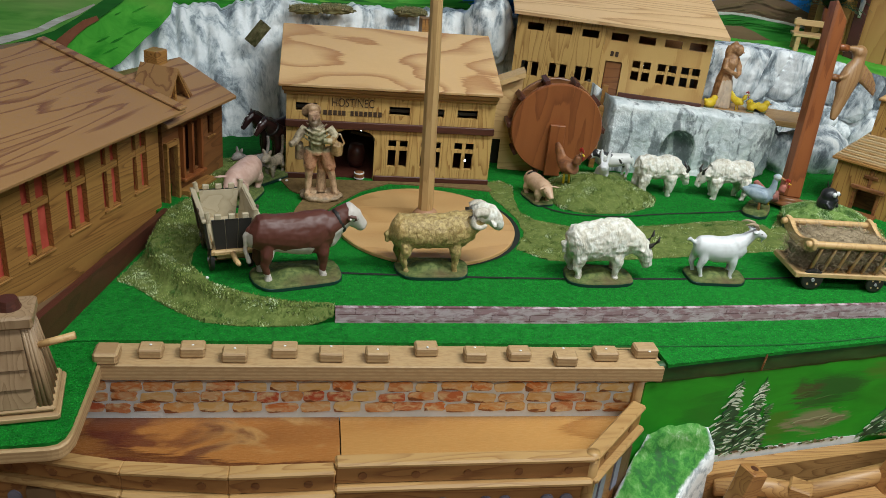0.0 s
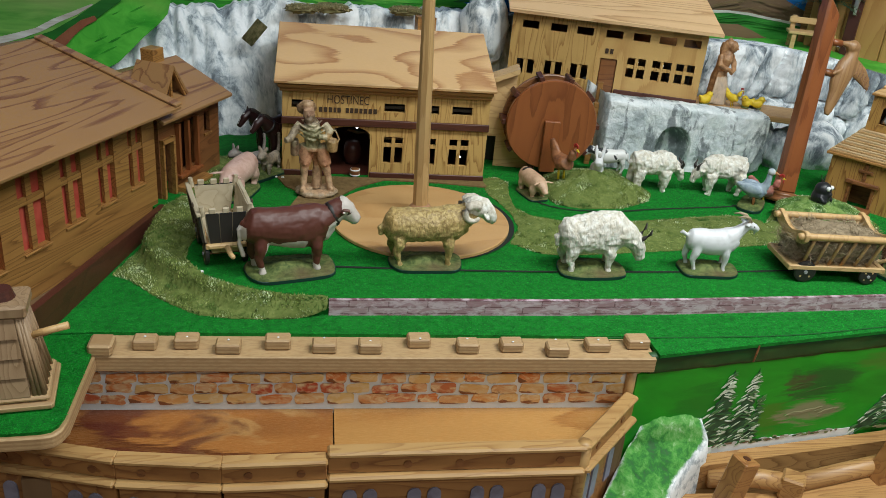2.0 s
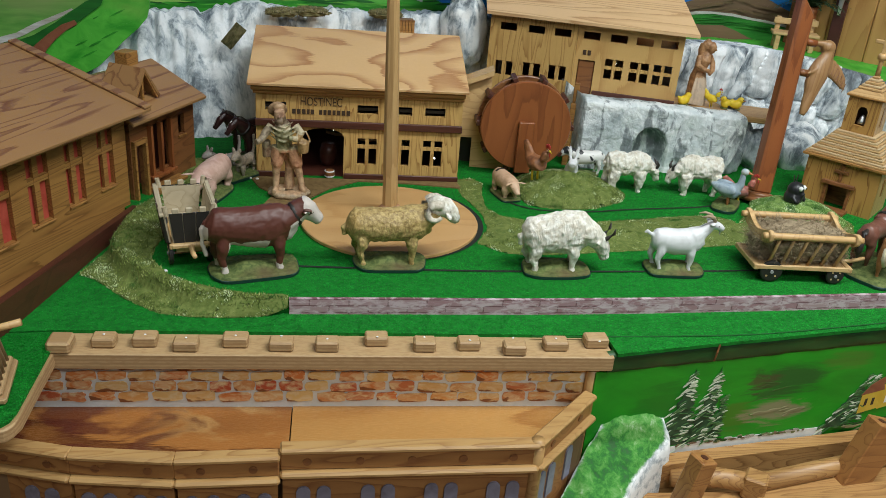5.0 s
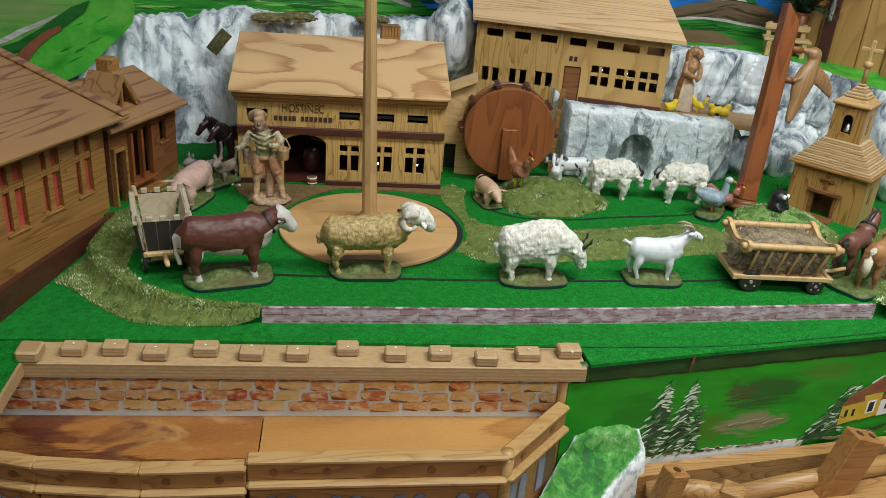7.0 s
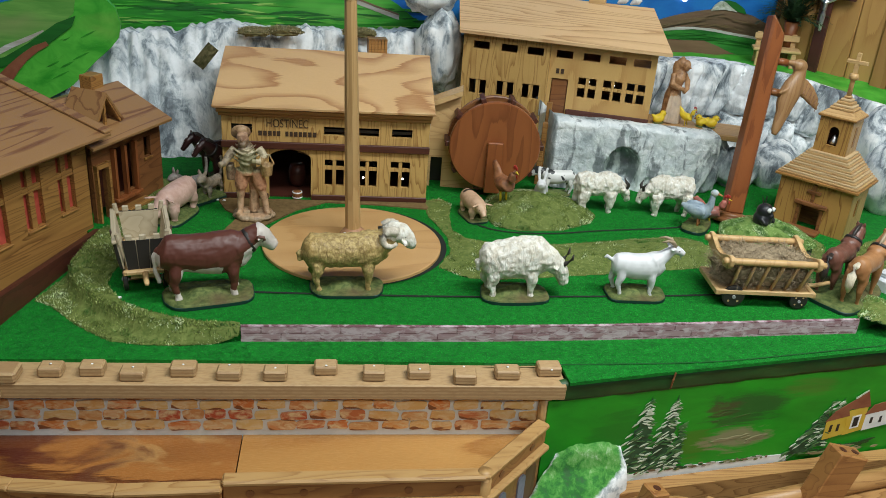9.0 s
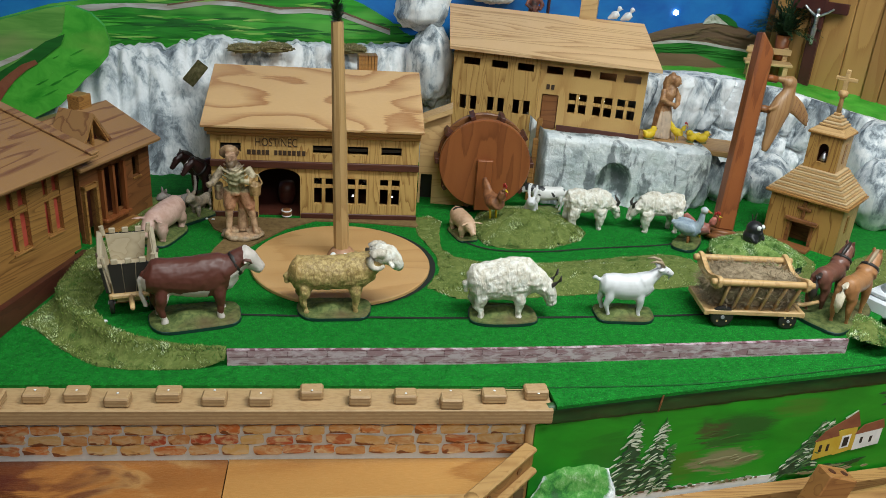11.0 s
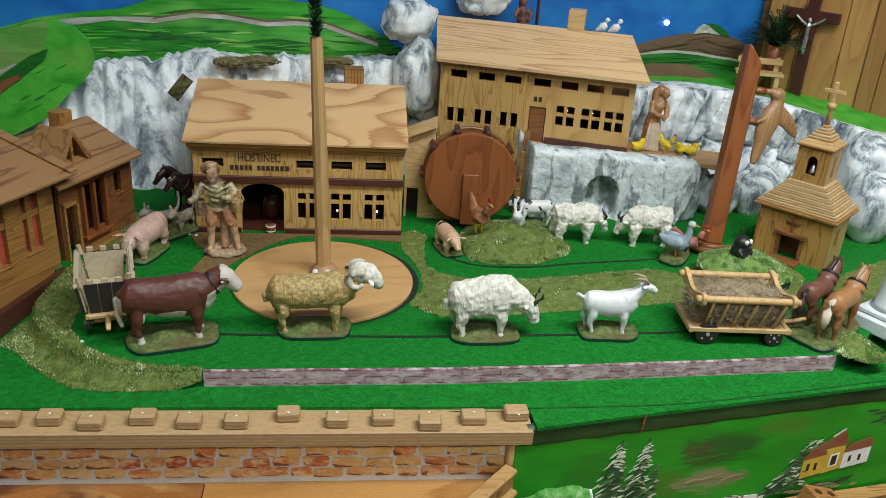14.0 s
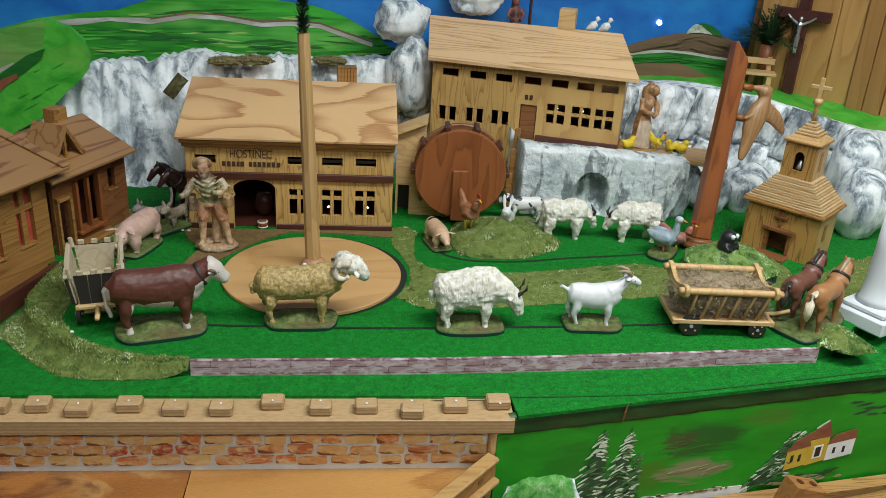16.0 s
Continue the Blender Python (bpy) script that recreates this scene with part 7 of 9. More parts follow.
# ---- figures ----
def plinth(parent, a, b, seed, h=0.0095, lump=0.012):
    """A figure's base: a long rounded slab with a slight waist, dark rim, painted earth heaped under the belly."""
    rng = random.Random(seed)
    ph = [rng.uniform(0, 6.28) for _ in range(3)]
    n = 48
    pts = []
    for k in range(n):
        t = 6.283 * k / n
        c, s = math.cos(t), math.sin(t)
        w = 1 + 0.025 * math.sin(3 * t + ph[0]) + 0.02 * math.sin(5 * t + ph[1]) - 0.07 * abs(s) ** 6
        pts.append((a * w * math.copysign(abs(c) ** 0.62, c), b * w * math.copysign(abs(s) ** 0.62, s)))
    bm = nbm()
    prism(bm, pts, 0.0008, h * 0.6, "z", None, 0.0008)
    base = part("base", bm, C_BASERIM, parent, "dark green rimmed base")
    bm = nbm()
    ring = []
    for f in (0.985, 0.95, 0.85, 0.72, 0.58, 0.44, 0.30, 0.16):
        row = []
        for x, y in pts:
            px, py = x * f, y * f
            z = h * (0.6 if f > 0.98 else 0.97)
            if f < 0.97:
                d = (px / (a * 0.66)) ** 2 + (py / (b * 0.62)) ** 2
                z += lump * max(0.0, 1 - d) * (0.8 + 0.5 * noise.noise((px * 70, py * 70, seed))) + 0.0014 * noise.noise((px * 120, py * 120, seed + 3))
            row.append(bm.verts.new((px, py, z)))
        ring.append(row)
    for p, q in zip(ring, ring[1:]):
        for k in range(n):
            bm.faces.new((p[k], p[(k + 1) % n], q[(k + 1) % n], q[k]))
    bm.faces.new(ring[-1])
    part("ground", bm, C_BASE, base, "painted earth and grass", True)
    return base


def legs(bm, spots, top, foot, r, z0=0.007, hoof=1.25, bend=0.004):
    for i, (x, y) in enumerate(spots):
        k = bend if x < 0 else -bend * 0.4
        tube(bm, [(x * 0.96, y * 0.75, top), (x, y, top * 0.72 + z0 * 0.28), (x + k * -1.0, y, top * 0.45 + z0 * 0.55), (x + k * 0.2, y, top * 0.16 + z0 * 0.84), (x + 0.002, y, z0)],
             [r * 1.7, r * 1.45, r, foot, foot * hoof], 9)


def animal(name, m, label, category, coat, body, head, leg_spots, leg_top, leg_r, foot_r, ears=(), tail=None, tail_r=(0.003, 0.002), extra=None, base=(0.06, 0.033), seed=1, voxel=0.0021, relief=0.0, smooth=6, group="", k=1.0):
    """body: (x, z, half width, half height) rings; head: (x, y, z, radius) from neck to muzzle."""
    a = thing(name, m @ Matrix.Diagonal((k, k, k, 1)), label, category, group)
    if base:
        plinth(a, base[0], base[1], seed)
    bm = nbm()
    tube(bm, [(x, 0, z) for x, z, _, _ in body], [(w, h) for _, _, w, h in body], 22)
    tube(bm, [h[:3] for h in head], [h[3] for h in head], 16)
    legs(bm, leg_spots, leg_top, foot_r, leg_r)
    for e in ears:
        tube(bm, [e[0], tuple((p + q) / 2 for p, q in zip(e[0], e[1])), e[1]], [(0.0035, 0.002), (0.0055, 0.0026), (0.002, 0.0015)], 8)
    if tail:
        tube(bm, tail, [tail_r[0]] * (len(tail) - 1) + [tail_r[1]], 8)
    if extra:
        extra(bm)
    fuse(part("body", bm, coat, a), voxel, smooth, relief)
    return a


def horn(parent, pts, radii, material, name="horn"):
    bm = nbm()
    tube(bm, pts, radii, 9)
    return part(name, bm, material, parent, "", True)


def eyes(parent, spots, r=0.0016, material=None):
    for p in spots:
        bm = nbm()
        ball(bm, p, r, seg=8)
        part("eye", bm, material or C_HORN, parent, "", True)


FOUR = lambda x0, x1, y: [(x0, y), (x0 + 0.006, -y), (x1, y), (x1 - 0.005, -y)]

# cow
cow = animal("cow_figure", pose(-0.043, -0.006, 0, 0, 0, 9), "red-brown and white cow figure with a dark collar", "cow", C_COW,
             [(-0.069, 0.084, 0.009, 0.010), (-0.063, 0.081, 0.020, 0.0235), (-0.052, 0.079, 0.0225, 0.0275), (-0.025, 0.0755, 0.0245, 0.0285), (0.000, 0.0725, 0.0255, 0.0320), (0.014, 0.0725, 0.0255, 0.0335), (0.030, 0.0745, 0.0240, 0.0325), (0.046, 0.0785, 0.0200, 0.0300), (0.058, 0.083, 0.014, 0.0215)],
             [(0.043, 0, 0.080, 0.023), (0.060, 0, 0.088, 0.0185), (0.068, 0, 0.096, 0.0165), (0.074, 0, 0.0995, 0.0172), (0.082, 0, 0.0935, 0.0150), (0.090, 0, 0.0845, 0.0116), (0.0965, 0, 0.0785, 0.0098), (0.100, 0, 0.0755, 0.0076)],
             FOUR(-0.052, 0.040, 0.015), 0.062, 0.0066, 0.0052, [((0.077, 0.010, 0.098), (0.070, 0.024, 0.098)), ((0.077, -0.010, 0.098), (0.070, -0.024, 0.098))],
             [(-0.068, 0, 0.088), (-0.075, 0, 0.075), (-0.074, 0.002, 0.05), (-0.068, 0.003, 0.03)], (0.0032, 0.0045), None, (0.067, 0.041), 1, 0.0018, 0.0020, 4, k=0.885)
bm = nbm()
tube(bm, [(0.0575, 0, 0.0872), (0.0600, 0, 0.0882), (0.0640, 0, 0.0897), (0.0660, 0, 0.0904)], [(0.0165, 0.0180), (0.0184, 0.0196), (0.0177, 0.0190), (0.0158, 0.0170)], 24)
part("collar", bm, BLACKWOOD, cow, "dark leather collar", True)
eyes(cow, [(0.0860, 0.0122, 0.0945), (0.0860, -0.0122, 0.0945)])
for s in (-1, 1):
    horn(cow, [(0.070, s * 0.0150, 0.098), (0.074, s * 0.0195, 0.1015), (0.080, s * 0.0205, 0.1005), (0.082, s * 0.0195, 0.096), (0.078, s * 0.0190, 0.0935)], [0.0022, 0.0026, 0.0025, 0.0020, 0.0010], C_RAMEAR)

# ram
ram = animal("ram_figure", pose(0.141, 0.004, 0, 0, 0, -3), "golden-fleeced ram figure with curled pale horns", "sheep", C_RAM,
             [(-0.070, 0.072, 0.010, 0.014), (-0.060, 0.071, 0.024, 0.026), (-0.025, 0.070, 0.027, 0.027), (0.01, 0.071, 0.027, 0.027), (0.038, 0.075, 0.025, 0.029), (0.055, 0.082, 0.017, 0.022)],
             [(0.045, 0, 0.082, 0.023), (0.060, 0, 0.090, 0.018), (0.070, 0, 0.097, 0.013)],
             FOUR(-0.052, 0.036, 0.016), 0.056, 0.0064, 0.0042, (), [(-0.068, 0, 0.078), (-0.076, 0, 0.066), (-0.074, 0, 0.052)], (0.005, 0.004), None, (0.058, 0.034), 2, 0.0019, 0.0042, 4, k=0.87)
bm = nbm()
tube(bm, [(0.058, 0, 0.098), (0.070, 0, 0.1035), (0.082, 0, 0.1005), (0.092, 0, 0.091), (0.0985, -0.001, 0.081), (0.1015, -0.001, 0.0765)], [0.0155, 0.0176, 0.0160, 0.0126, 0.0092, 0.005], 18)
part("head", bm, C_FLEECE, ram, "cream head", True)
for s in (-1, 1):
    pts = [(0.064 + (0.0150 - 0.0008 * t) * math.cos(t), s * (0.0130 + 0.0014 * t), 0.0965 + (0.0150 - 0.0008 * t) * math.sin(t)) for t in [0.8 + 0.5 * k for k in range(11)]]
    horn(ram, pts, [0.0088 - 0.00060 * k for k in range(11)], C_RAMHORN)
    bm = nbm()
    tube(bm, [(0.082, s * 0.011, 0.0955), (0.088 + 0.002 * s, s * 0.019, 0.0945 + 0.002 * s), (0.091 + 0.004 * s, s * 0.026, 0.0945 + 0.004 * s)], [(0.0028, 0.002), (0.0044, 0.0026), (0.0022, 0.0016)], 8)
    part("ear", bm, C_FLEECE, ram, "", True)
eyes(ram, [(0.0870, 0.0136, 0.0985), (0.0870, -0.0136, 0.0985)], 0.0013)


def goat_sheep(m, seed, label):
    """Shaggy white grazing sheep with its head held down and dark horns."""
    s = animal("sheep_figure", m, label, "sheep", C_FLEECE,
               [(-0.058, 0.060, 0.012, 0.018), (-0.050, 0.063, 0.023, 0.030), (-0.02, 0.067, 0.027, 0.033), (0.01, 0.071, 0.027, 0.036), (0.032, 0.073, 0.024, 0.034), (0.050, 0.067, 0.016, 0.023)],
               [(0.034, 0, 0.074, 0.025), (0.052, 0, 0.068, 0.0195), (0.066, 0, 0.056, 0.015), (0.074, 0, 0.043, 0.0125), (0.079, 0, 0.031, 0.0095), (0.081, 0, 0.025, 0.0078)],
               FOUR(-0.044, 0.028, 0.015), 0.052, 0.0075, 0.0052, [((0.062, 0.010, 0.060), (0.060, 0.024, 0.060)), ((0.062, -0.010, 0.060), (0.060, -0.024, 0.060))],
               [(-0.056, 0, 0.074), (-0.064, 0, 0.062), (-0.062, 0, 0.046)], (0.005, 0.004), None, (0.056, 0.036), seed, 0.0019, 0.0052, 4, k=0.86)
    for k in (-1, 1):
        horn(s, [(0.070, k * 0.005, 0.058), (0.078, k * 0.009, 0.066), (0.086, k * 0.012, 0.074), (0.087, k * 0.013, 0.083)], [0.0042, 0.0036, 0.0026, 0.001], C_HORN)
    eyes(s, [(0.078, 0.0095, 0.044), (0.078, -0.0095, 0.044)])
    return s


goat_sheep(pose(0.371, -0.026, 0, 0, 0, -5), 3, "shaggy cream-white sheep figure grazing, with dark horns")

# goat
goat = animal("goat_figure", pose(0.547, -0.035, 0, 0, 0, -8), "smooth white goat figure with swept-back horns", "goat", C_WHITE,
              [(-0.046, 0.060, 0.006, 0.008), (-0.041, 0.060, 0.0135, 0.0165), (-0.028, 0.058, 0.0175, 0.0205), (-0.006, 0.0545, 0.0190, 0.0225), (0.014, 0.0555, 0.0190, 0.0235), (0.027, 0.061, 0.0165, 0.0215), (0.037, 0.067, 0.0115, 0.0160)],
              [(0.024, 0, 0.066, 0.017), (0.038, 0, 0.075, 0.011), (0.047, 0, 0.084, 0.0085), (0.053, 0, 0.089, 0.0085), (0.063, 0, 0.085, 0.0065), (0.071, 0, 0.080, 0.0045)],
              FOUR(-0.036, 0.026, 0.0115), 0.050, 0.0052, 0.0034, [((0.051, 0.006, 0.092), (0.044, 0.015, 0.092)), ((0.051, -0.006, 0.092), (0.044, -0.015, 0.092))],
              [(-0.048, 0, 0.066), (-0.056, 0, 0.072), (-0.060, 0, 0.068)], (0.0035, 0.002), lambda bm: tube(bm, [(0.066, 0, 0.080), (0.066, 0, 0.070)], [0.0032, 0.001], 7), (0.050, 0.031), 4, 0.0018, k=0.86)
for k in (-1, 1):
    horn(goat, [(0.053, k * 0.004, 0.095), (0.048, k * 0.006, 0.103), (0.038, k * 0.008, 0.106), (0.028, k * 0.009, 0.104)], [0.0032, 0.0029, 0.0022, 0.0009], C_HORNP)
eyes(goat, [(0.060, 0.0065, 0.088), (0.060, -0.0065, 0.088)], 0.0012)


def pig(m, coat, label, seed, k=1.0, base=True):
    m = m @ Matrix.Diagonal((k, k, k, 1))
    p = animal("pig_figure", m, label, "pig", coat,
               [(-0.062, 0.048, 0.009, 0.012), (-0.054, 0.049, 0.022, 0.024), (-0.02, 0.048, 0.026, 0.027), (0.015, 0.048, 0.026, 0.026), (0.04, 0.050, 0.022, 0.023), (0.052, 0.050, 0.015, 0.016)],
               [(0.035, 0, 0.052, 0.021), (0.054, 0, 0.049, 0.0165), (0.067, 0, 0.043, 0.012), (0.076, 0, 0.036, 0.0085), (0.081, 0, 0.032, 0.0082)],
               FOUR(-0.042, 0.036, 0.016), 0.036, 0.009, 0.0065, [((0.053, 0.011, 0.063), (0.064, 0.034, 0.060)), ((0.053, -0.011, 0.063), (0.064, -0.034, 0.060))],
               [(-0.061, 0, 0.058), (-0.068, 0.002, 0.063), (-0.066, 0.004, 0.069)], (0.0028, 0.0016), None, (0.060, 0.036) if base else None, seed)
    eyes(p, [(0.066, 0.0105, 0.050), (0.066, -0.0105, 0.050)])
    return p


pig(pose(-0.109, 0.264, 0, 0, 0, -113), C_PIG, "plain pink pig figure with spread ears", 5, 0.77)
SOW = coat("tan_pink_resin", (0.50, 0.31, 0.19), (0.62, 0.41, 0.27), 0.45, 60.0)
sow = pig(pose(0.372, 0.254, 0, 0, 0, -78), SOW, "small tan-pink sow figure with a dark patch", 6, 0.56)
bm = nbm()
ball(bm, (-0.040, 0, 0.064), (0.012, 0.018, 0.011), seg=14)
part("dark_patch", bm, BLACKWOOD, sow, "dark patch", True)


def horse(m, coat, label, seed, k=1.0, mane=None, tail=None, blaze=True, group=""):
    m = m @ Matrix.Diagonal((k, k, k, 1))
    h = animal("horse_figure", m, label, "horse", coat,
               [(-0.060, 0.089, 0.008, 0.010), (-0.054, 0.088, 0.0165, 0.0195), (-0.040, 0.088, 0.0195, 0.0215), (-0.015, 0.085, 0.0185, 0.0195), (0.010, 0.083, 0.0190, 0.0205), (0.030, 0.086, 0.0175, 0.0220), (0.046, 0.092, 0.0115, 0.0175)],
               [(0.034, 0, 0.092, 0.0215), (0.050, 0, 0.105, 0.0160), (0.061, 0, 0.117, 0.0125), (0.069, 0, 0.1225, 0.0110), (0.080, 0, 0.1135, 0.0095), (0.090, 0, 0.1010, 0.0072), (0.094, 0, 0.0955, 0.0064), (0.0955, 0, 0.0930, 0.0045)],
               [(-0.054, 0.012), (-0.040, -0.012), (0.040, 0.0115), (0.030, -0.0115)], 0.080, 0.0066, 0.0036, [((0.066, 0.005, 0.128), (0.066, 0.008, 0.139)), ((0.066, -0.005, 0.128), (0.066, -0.008, 0.139))], None, seed=seed, base=None, group=group,
               extra=lambda b: [tube(b, [(x, y, 0.090), (x - 0.002, y, 0.070), (x + 0.003, y, 0.055)], [(0.0115, 0.014), (0.0095, 0.0125), (0.006, 0.007)], 12) for x, y in ((-0.046, 0.010), (-0.042, -0.010))])
    bm = nbm()
    tube(bm, [(-0.057, 0, 0.099), (-0.068, 0, 0.096), (-0.075, 0, 0.080), (-0.077, 0, 0.060), (-0.074, 0, 0.044)], [0.004, 0.0062, 0.0085, 0.0078, 0.0025], 12)
    part("tail", bm, tail or C_HORN, h, "", True)
    bm = nbm()
    tube(bm, [(0.068, 0, 0.134), (0.055, 0, 0.127), (0.044, 0, 0.117), (0.030, 0, 0.110)], [(0.003, 0.003), (0.0042, 0.007), (0.0042, 0.0085), (0.002, 0.002)], 10)
    part("mane", bm, mane or C_HORN, h, "", True)
    if blaze:
        bm = nbm()
        tube(bm, [(0.078, 0, 0.1255), (0.087, 0, 0.1135), (0.095, 0, 0.1005)], [0.0024, 0.0032, 0.0032], 8)
        part("blaze", bm, C_WHITE, h, "white blaze", True)
    bm = nbm()
    tube(bm, [(0.0445, 0, 0.1005), (0.0485, 0, 0.1045)], [(0.0190, 0.0200), (0.0180, 0.0188)], 20)
    part("collar", bm, BLACKWOOD, h, "dark harness collar", True)
    return h


def team_base(m, label):
    t = thing("figure_stand", m, label, "stand")
    plinth(t, 0.066, 0.042, 9)
    return t


# bay and chestnut team of the hay wagon, turning towards the chapel
tm = pose(0.872, -0.054, 0.0, 0, 0, 34)
team_base(tm, "oval painted stand under the hay wagon's two horses")
horse(tm @ pose(0.0, -0.019, 0), C_HORSE, "golden brown horse figure with a cream tail and mane", 10, 0.745, C_HORNP, C_CREAM, True, "hay wagon team")
horse(tm @ pose(0.004, 0.021, 0), C_BAY, "dark bay horse figure with a black mane", 11, 0.72, None, None, False, "hay wagon team")
# dark team coming out beside the inn
tm = pose(-0.041, 0.416, 0.0, 0, 0, 212)
team_base(tm, "oval painted stand under the log wagon's two dark horses")
horse(tm @ pose(0, 0.019, 0), C_BLACKHORSE, "dark brown harnessed horse figure with a white blaze", 12, 0.70, None, None, True, "log wagon team")
horse(tm @ pose(0, -0.019, 0), C_BLACKHORSE, "dark brown harnessed horse figure with a white blaze", 13, 0.70, None, None, True, "log wagon team")

# cats on one base
cats = pose(-0.074, 0.340, 0, 0, 0, -136)
t = thing("figure_stand", cats, "wavy painted stand under two grey cats", "stand")
plinth(t, 0.044, 0.028, 14)
def cat(m, label, coat_):
    animal("cat_figure", m, label, "cat", coat_,
           [(-0.040, 0.040, 0.006, 0.008), (-0.034, 0.040, 0.011, 0.014), (-0.008, 0.041, 0.011, 0.013), (0.016, 0.043, 0.012, 0.015), (0.028, 0.048, 0.009, 0.012)],
           [(0.018, 0, 0.048, 0.012), (0.030, 0, 0.058, 0.010), (0.038, 0, 0.064, 0.0115), (0.047, 0, 0.062, 0.0085), (0.055, 0, 0.058, 0.0042)],
           FOUR(-0.030, 0.020, 0.008), 0.034, 0.0046, 0.0034, [((0.036, 0.006, 0.072), (0.034, 0.010, 0.084)), ((0.036, -0.006, 0.072), (0.034, -0.010, 0.084))],
           [(-0.038, 0, 0.044), (-0.047, 0, 0.056), (-0.050, 0, 0.076), (-0.048, 0, 0.094)], (0.0042, 0.0036), None, None, 15, 0.0017, 0.0012, 3, group="cats", k=0.70)


cat(cats @ pose(-0.010, 0.012, 0.001, 0, 0, 18), "small grey-brown standing cat figure with pointed ears", C_GREYFUR)
cat(cats @ pose(0.014, -0.014, 0.001, 0, 0, -6), "small grey and white standing cat figure", coat("grey_and_white_fur", (0.10, 0.09, 0.085), (0.24, 0.21, 0.18), 0.6, 60.0))

# spotted cow behind the mound
PIED = mat("black_and_white_hide", 0.4)
n = Nodes(PIED)
pn = n.noise(n.co, 26.0, 2.0)
n.colour(n.ramp(pn, [(0.53, (0.70, 0.69, 0.66)), (0.55, (0.03, 0.03, 0.032))]))
animal("cow_figure", pose(0.550, 0.357, 0, 0, 0, 172) @ Matrix.Diagonal((0.47, 0.47, 0.47, 1)), "small black and white spotted cow figure", "cow", PIED,
       [(-0.069, 0.083, 0.008, 0.008), (-0.063, 0.079, 0.019, 0.021), (-0.052, 0.077, 0.0215, 0.0245), (-0.025, 0.073, 0.0235, 0.0255), (0.005, 0.070, 0.025, 0.0285), (0.028, 0.071, 0.0235, 0.0295), (0.046, 0.075, 0.019, 0.0265), (0.058, 0.080, 0.013, 0.019)],
       [(0.043, 0, 0.080, 0.023), (0.060, 0, 0.088, 0.0185), (0.070, 0, 0.093, 0.0165), (0.078, 0, 0.0945, 0.0172), (0.086, 0, 0.0895, 0.0152), (0.094, 0, 0.083, 0.0118), (0.100, 0, 0.0785, 0.0102), (0.1035, 0, 0.0765, 0.0078)],
       FOUR(-0.052, 0.040, 0.015), 0.062, 0.0066, 0.0052, [((0.077, 0.010, 0.098), (0.070, 0.024, 0.098)), ((0.077, -0.010, 0.098), (0.070, -0.024, 0.098))],
       [(-0.068, 0, 0.088), (-0.075, 0, 0.075), (-0.074, 0.002, 0.05)], (0.0032, 0.0045), None, (0.062, 0.034), 16)


# butting sheep on the meadow
def butting(m, label, seed):
    s = animal("sheep_figure", m, label, "sheep", C_FLEECE,
               [(-0.052, 0.062, 0.009, 0.012), (-0.046, 0.063, 0.019, 0.022), (-0.030, 0.065, 0.0225, 0.0245), (-0.008, 0.062, 0.022, 0.0225), (0.014, 0.066, 0.0215, 0.0255), (0.030, 0.067, 0.017, 0.020), (0.038, 0.066, 0.012, 0.014)],
               [(0.022, 0, 0.066, 0.019), (0.040, 0, 0.058, 0.0135), (0.050, 0, 0.050, 0.010), (0.057, 0, 0.040, 0.008), (0.060, 0, 0.031, 0.0062)],
               FOUR(-0.040, 0.024, 0.013), 0.050, 0.0082, 0.0052, [((0.046, 0.008, 0.058), (0.042, 0.018, 0.057)), ((0.046, -0.008, 0.058), (0.042, -0.018, 0.057))],
               [(-0.050, 0, 0.070), (-0.057, 0, 0.060)], (0.004, 0.003), None, None, seed, 0.0018, 0.0068, 3, group="butting sheep", k=0.87)
    for k in (-1, 1):
        horn(s, [(0.052, k * 0.004, 0.056), (0.055, k * 0.008, 0.066), (0.050, k * 0.011, 0.075)], [0.0036, 0.003, 0.001], C_HORN)
    eyes(s, [(0.060, 0.0075, 0.044), (0.060, -0.0075, 0.044)], 0.0013)


butting(pose(0.604, 0.280, -0.0065, 0, 0, -6), "shaggy white sheep figure with dark horns, head lowered", 17)
butting(pose(0.722, 0.262, -0.0065, 0, 0, 176), "shaggy cream sheep figure with dark horns, facing the other", 18)


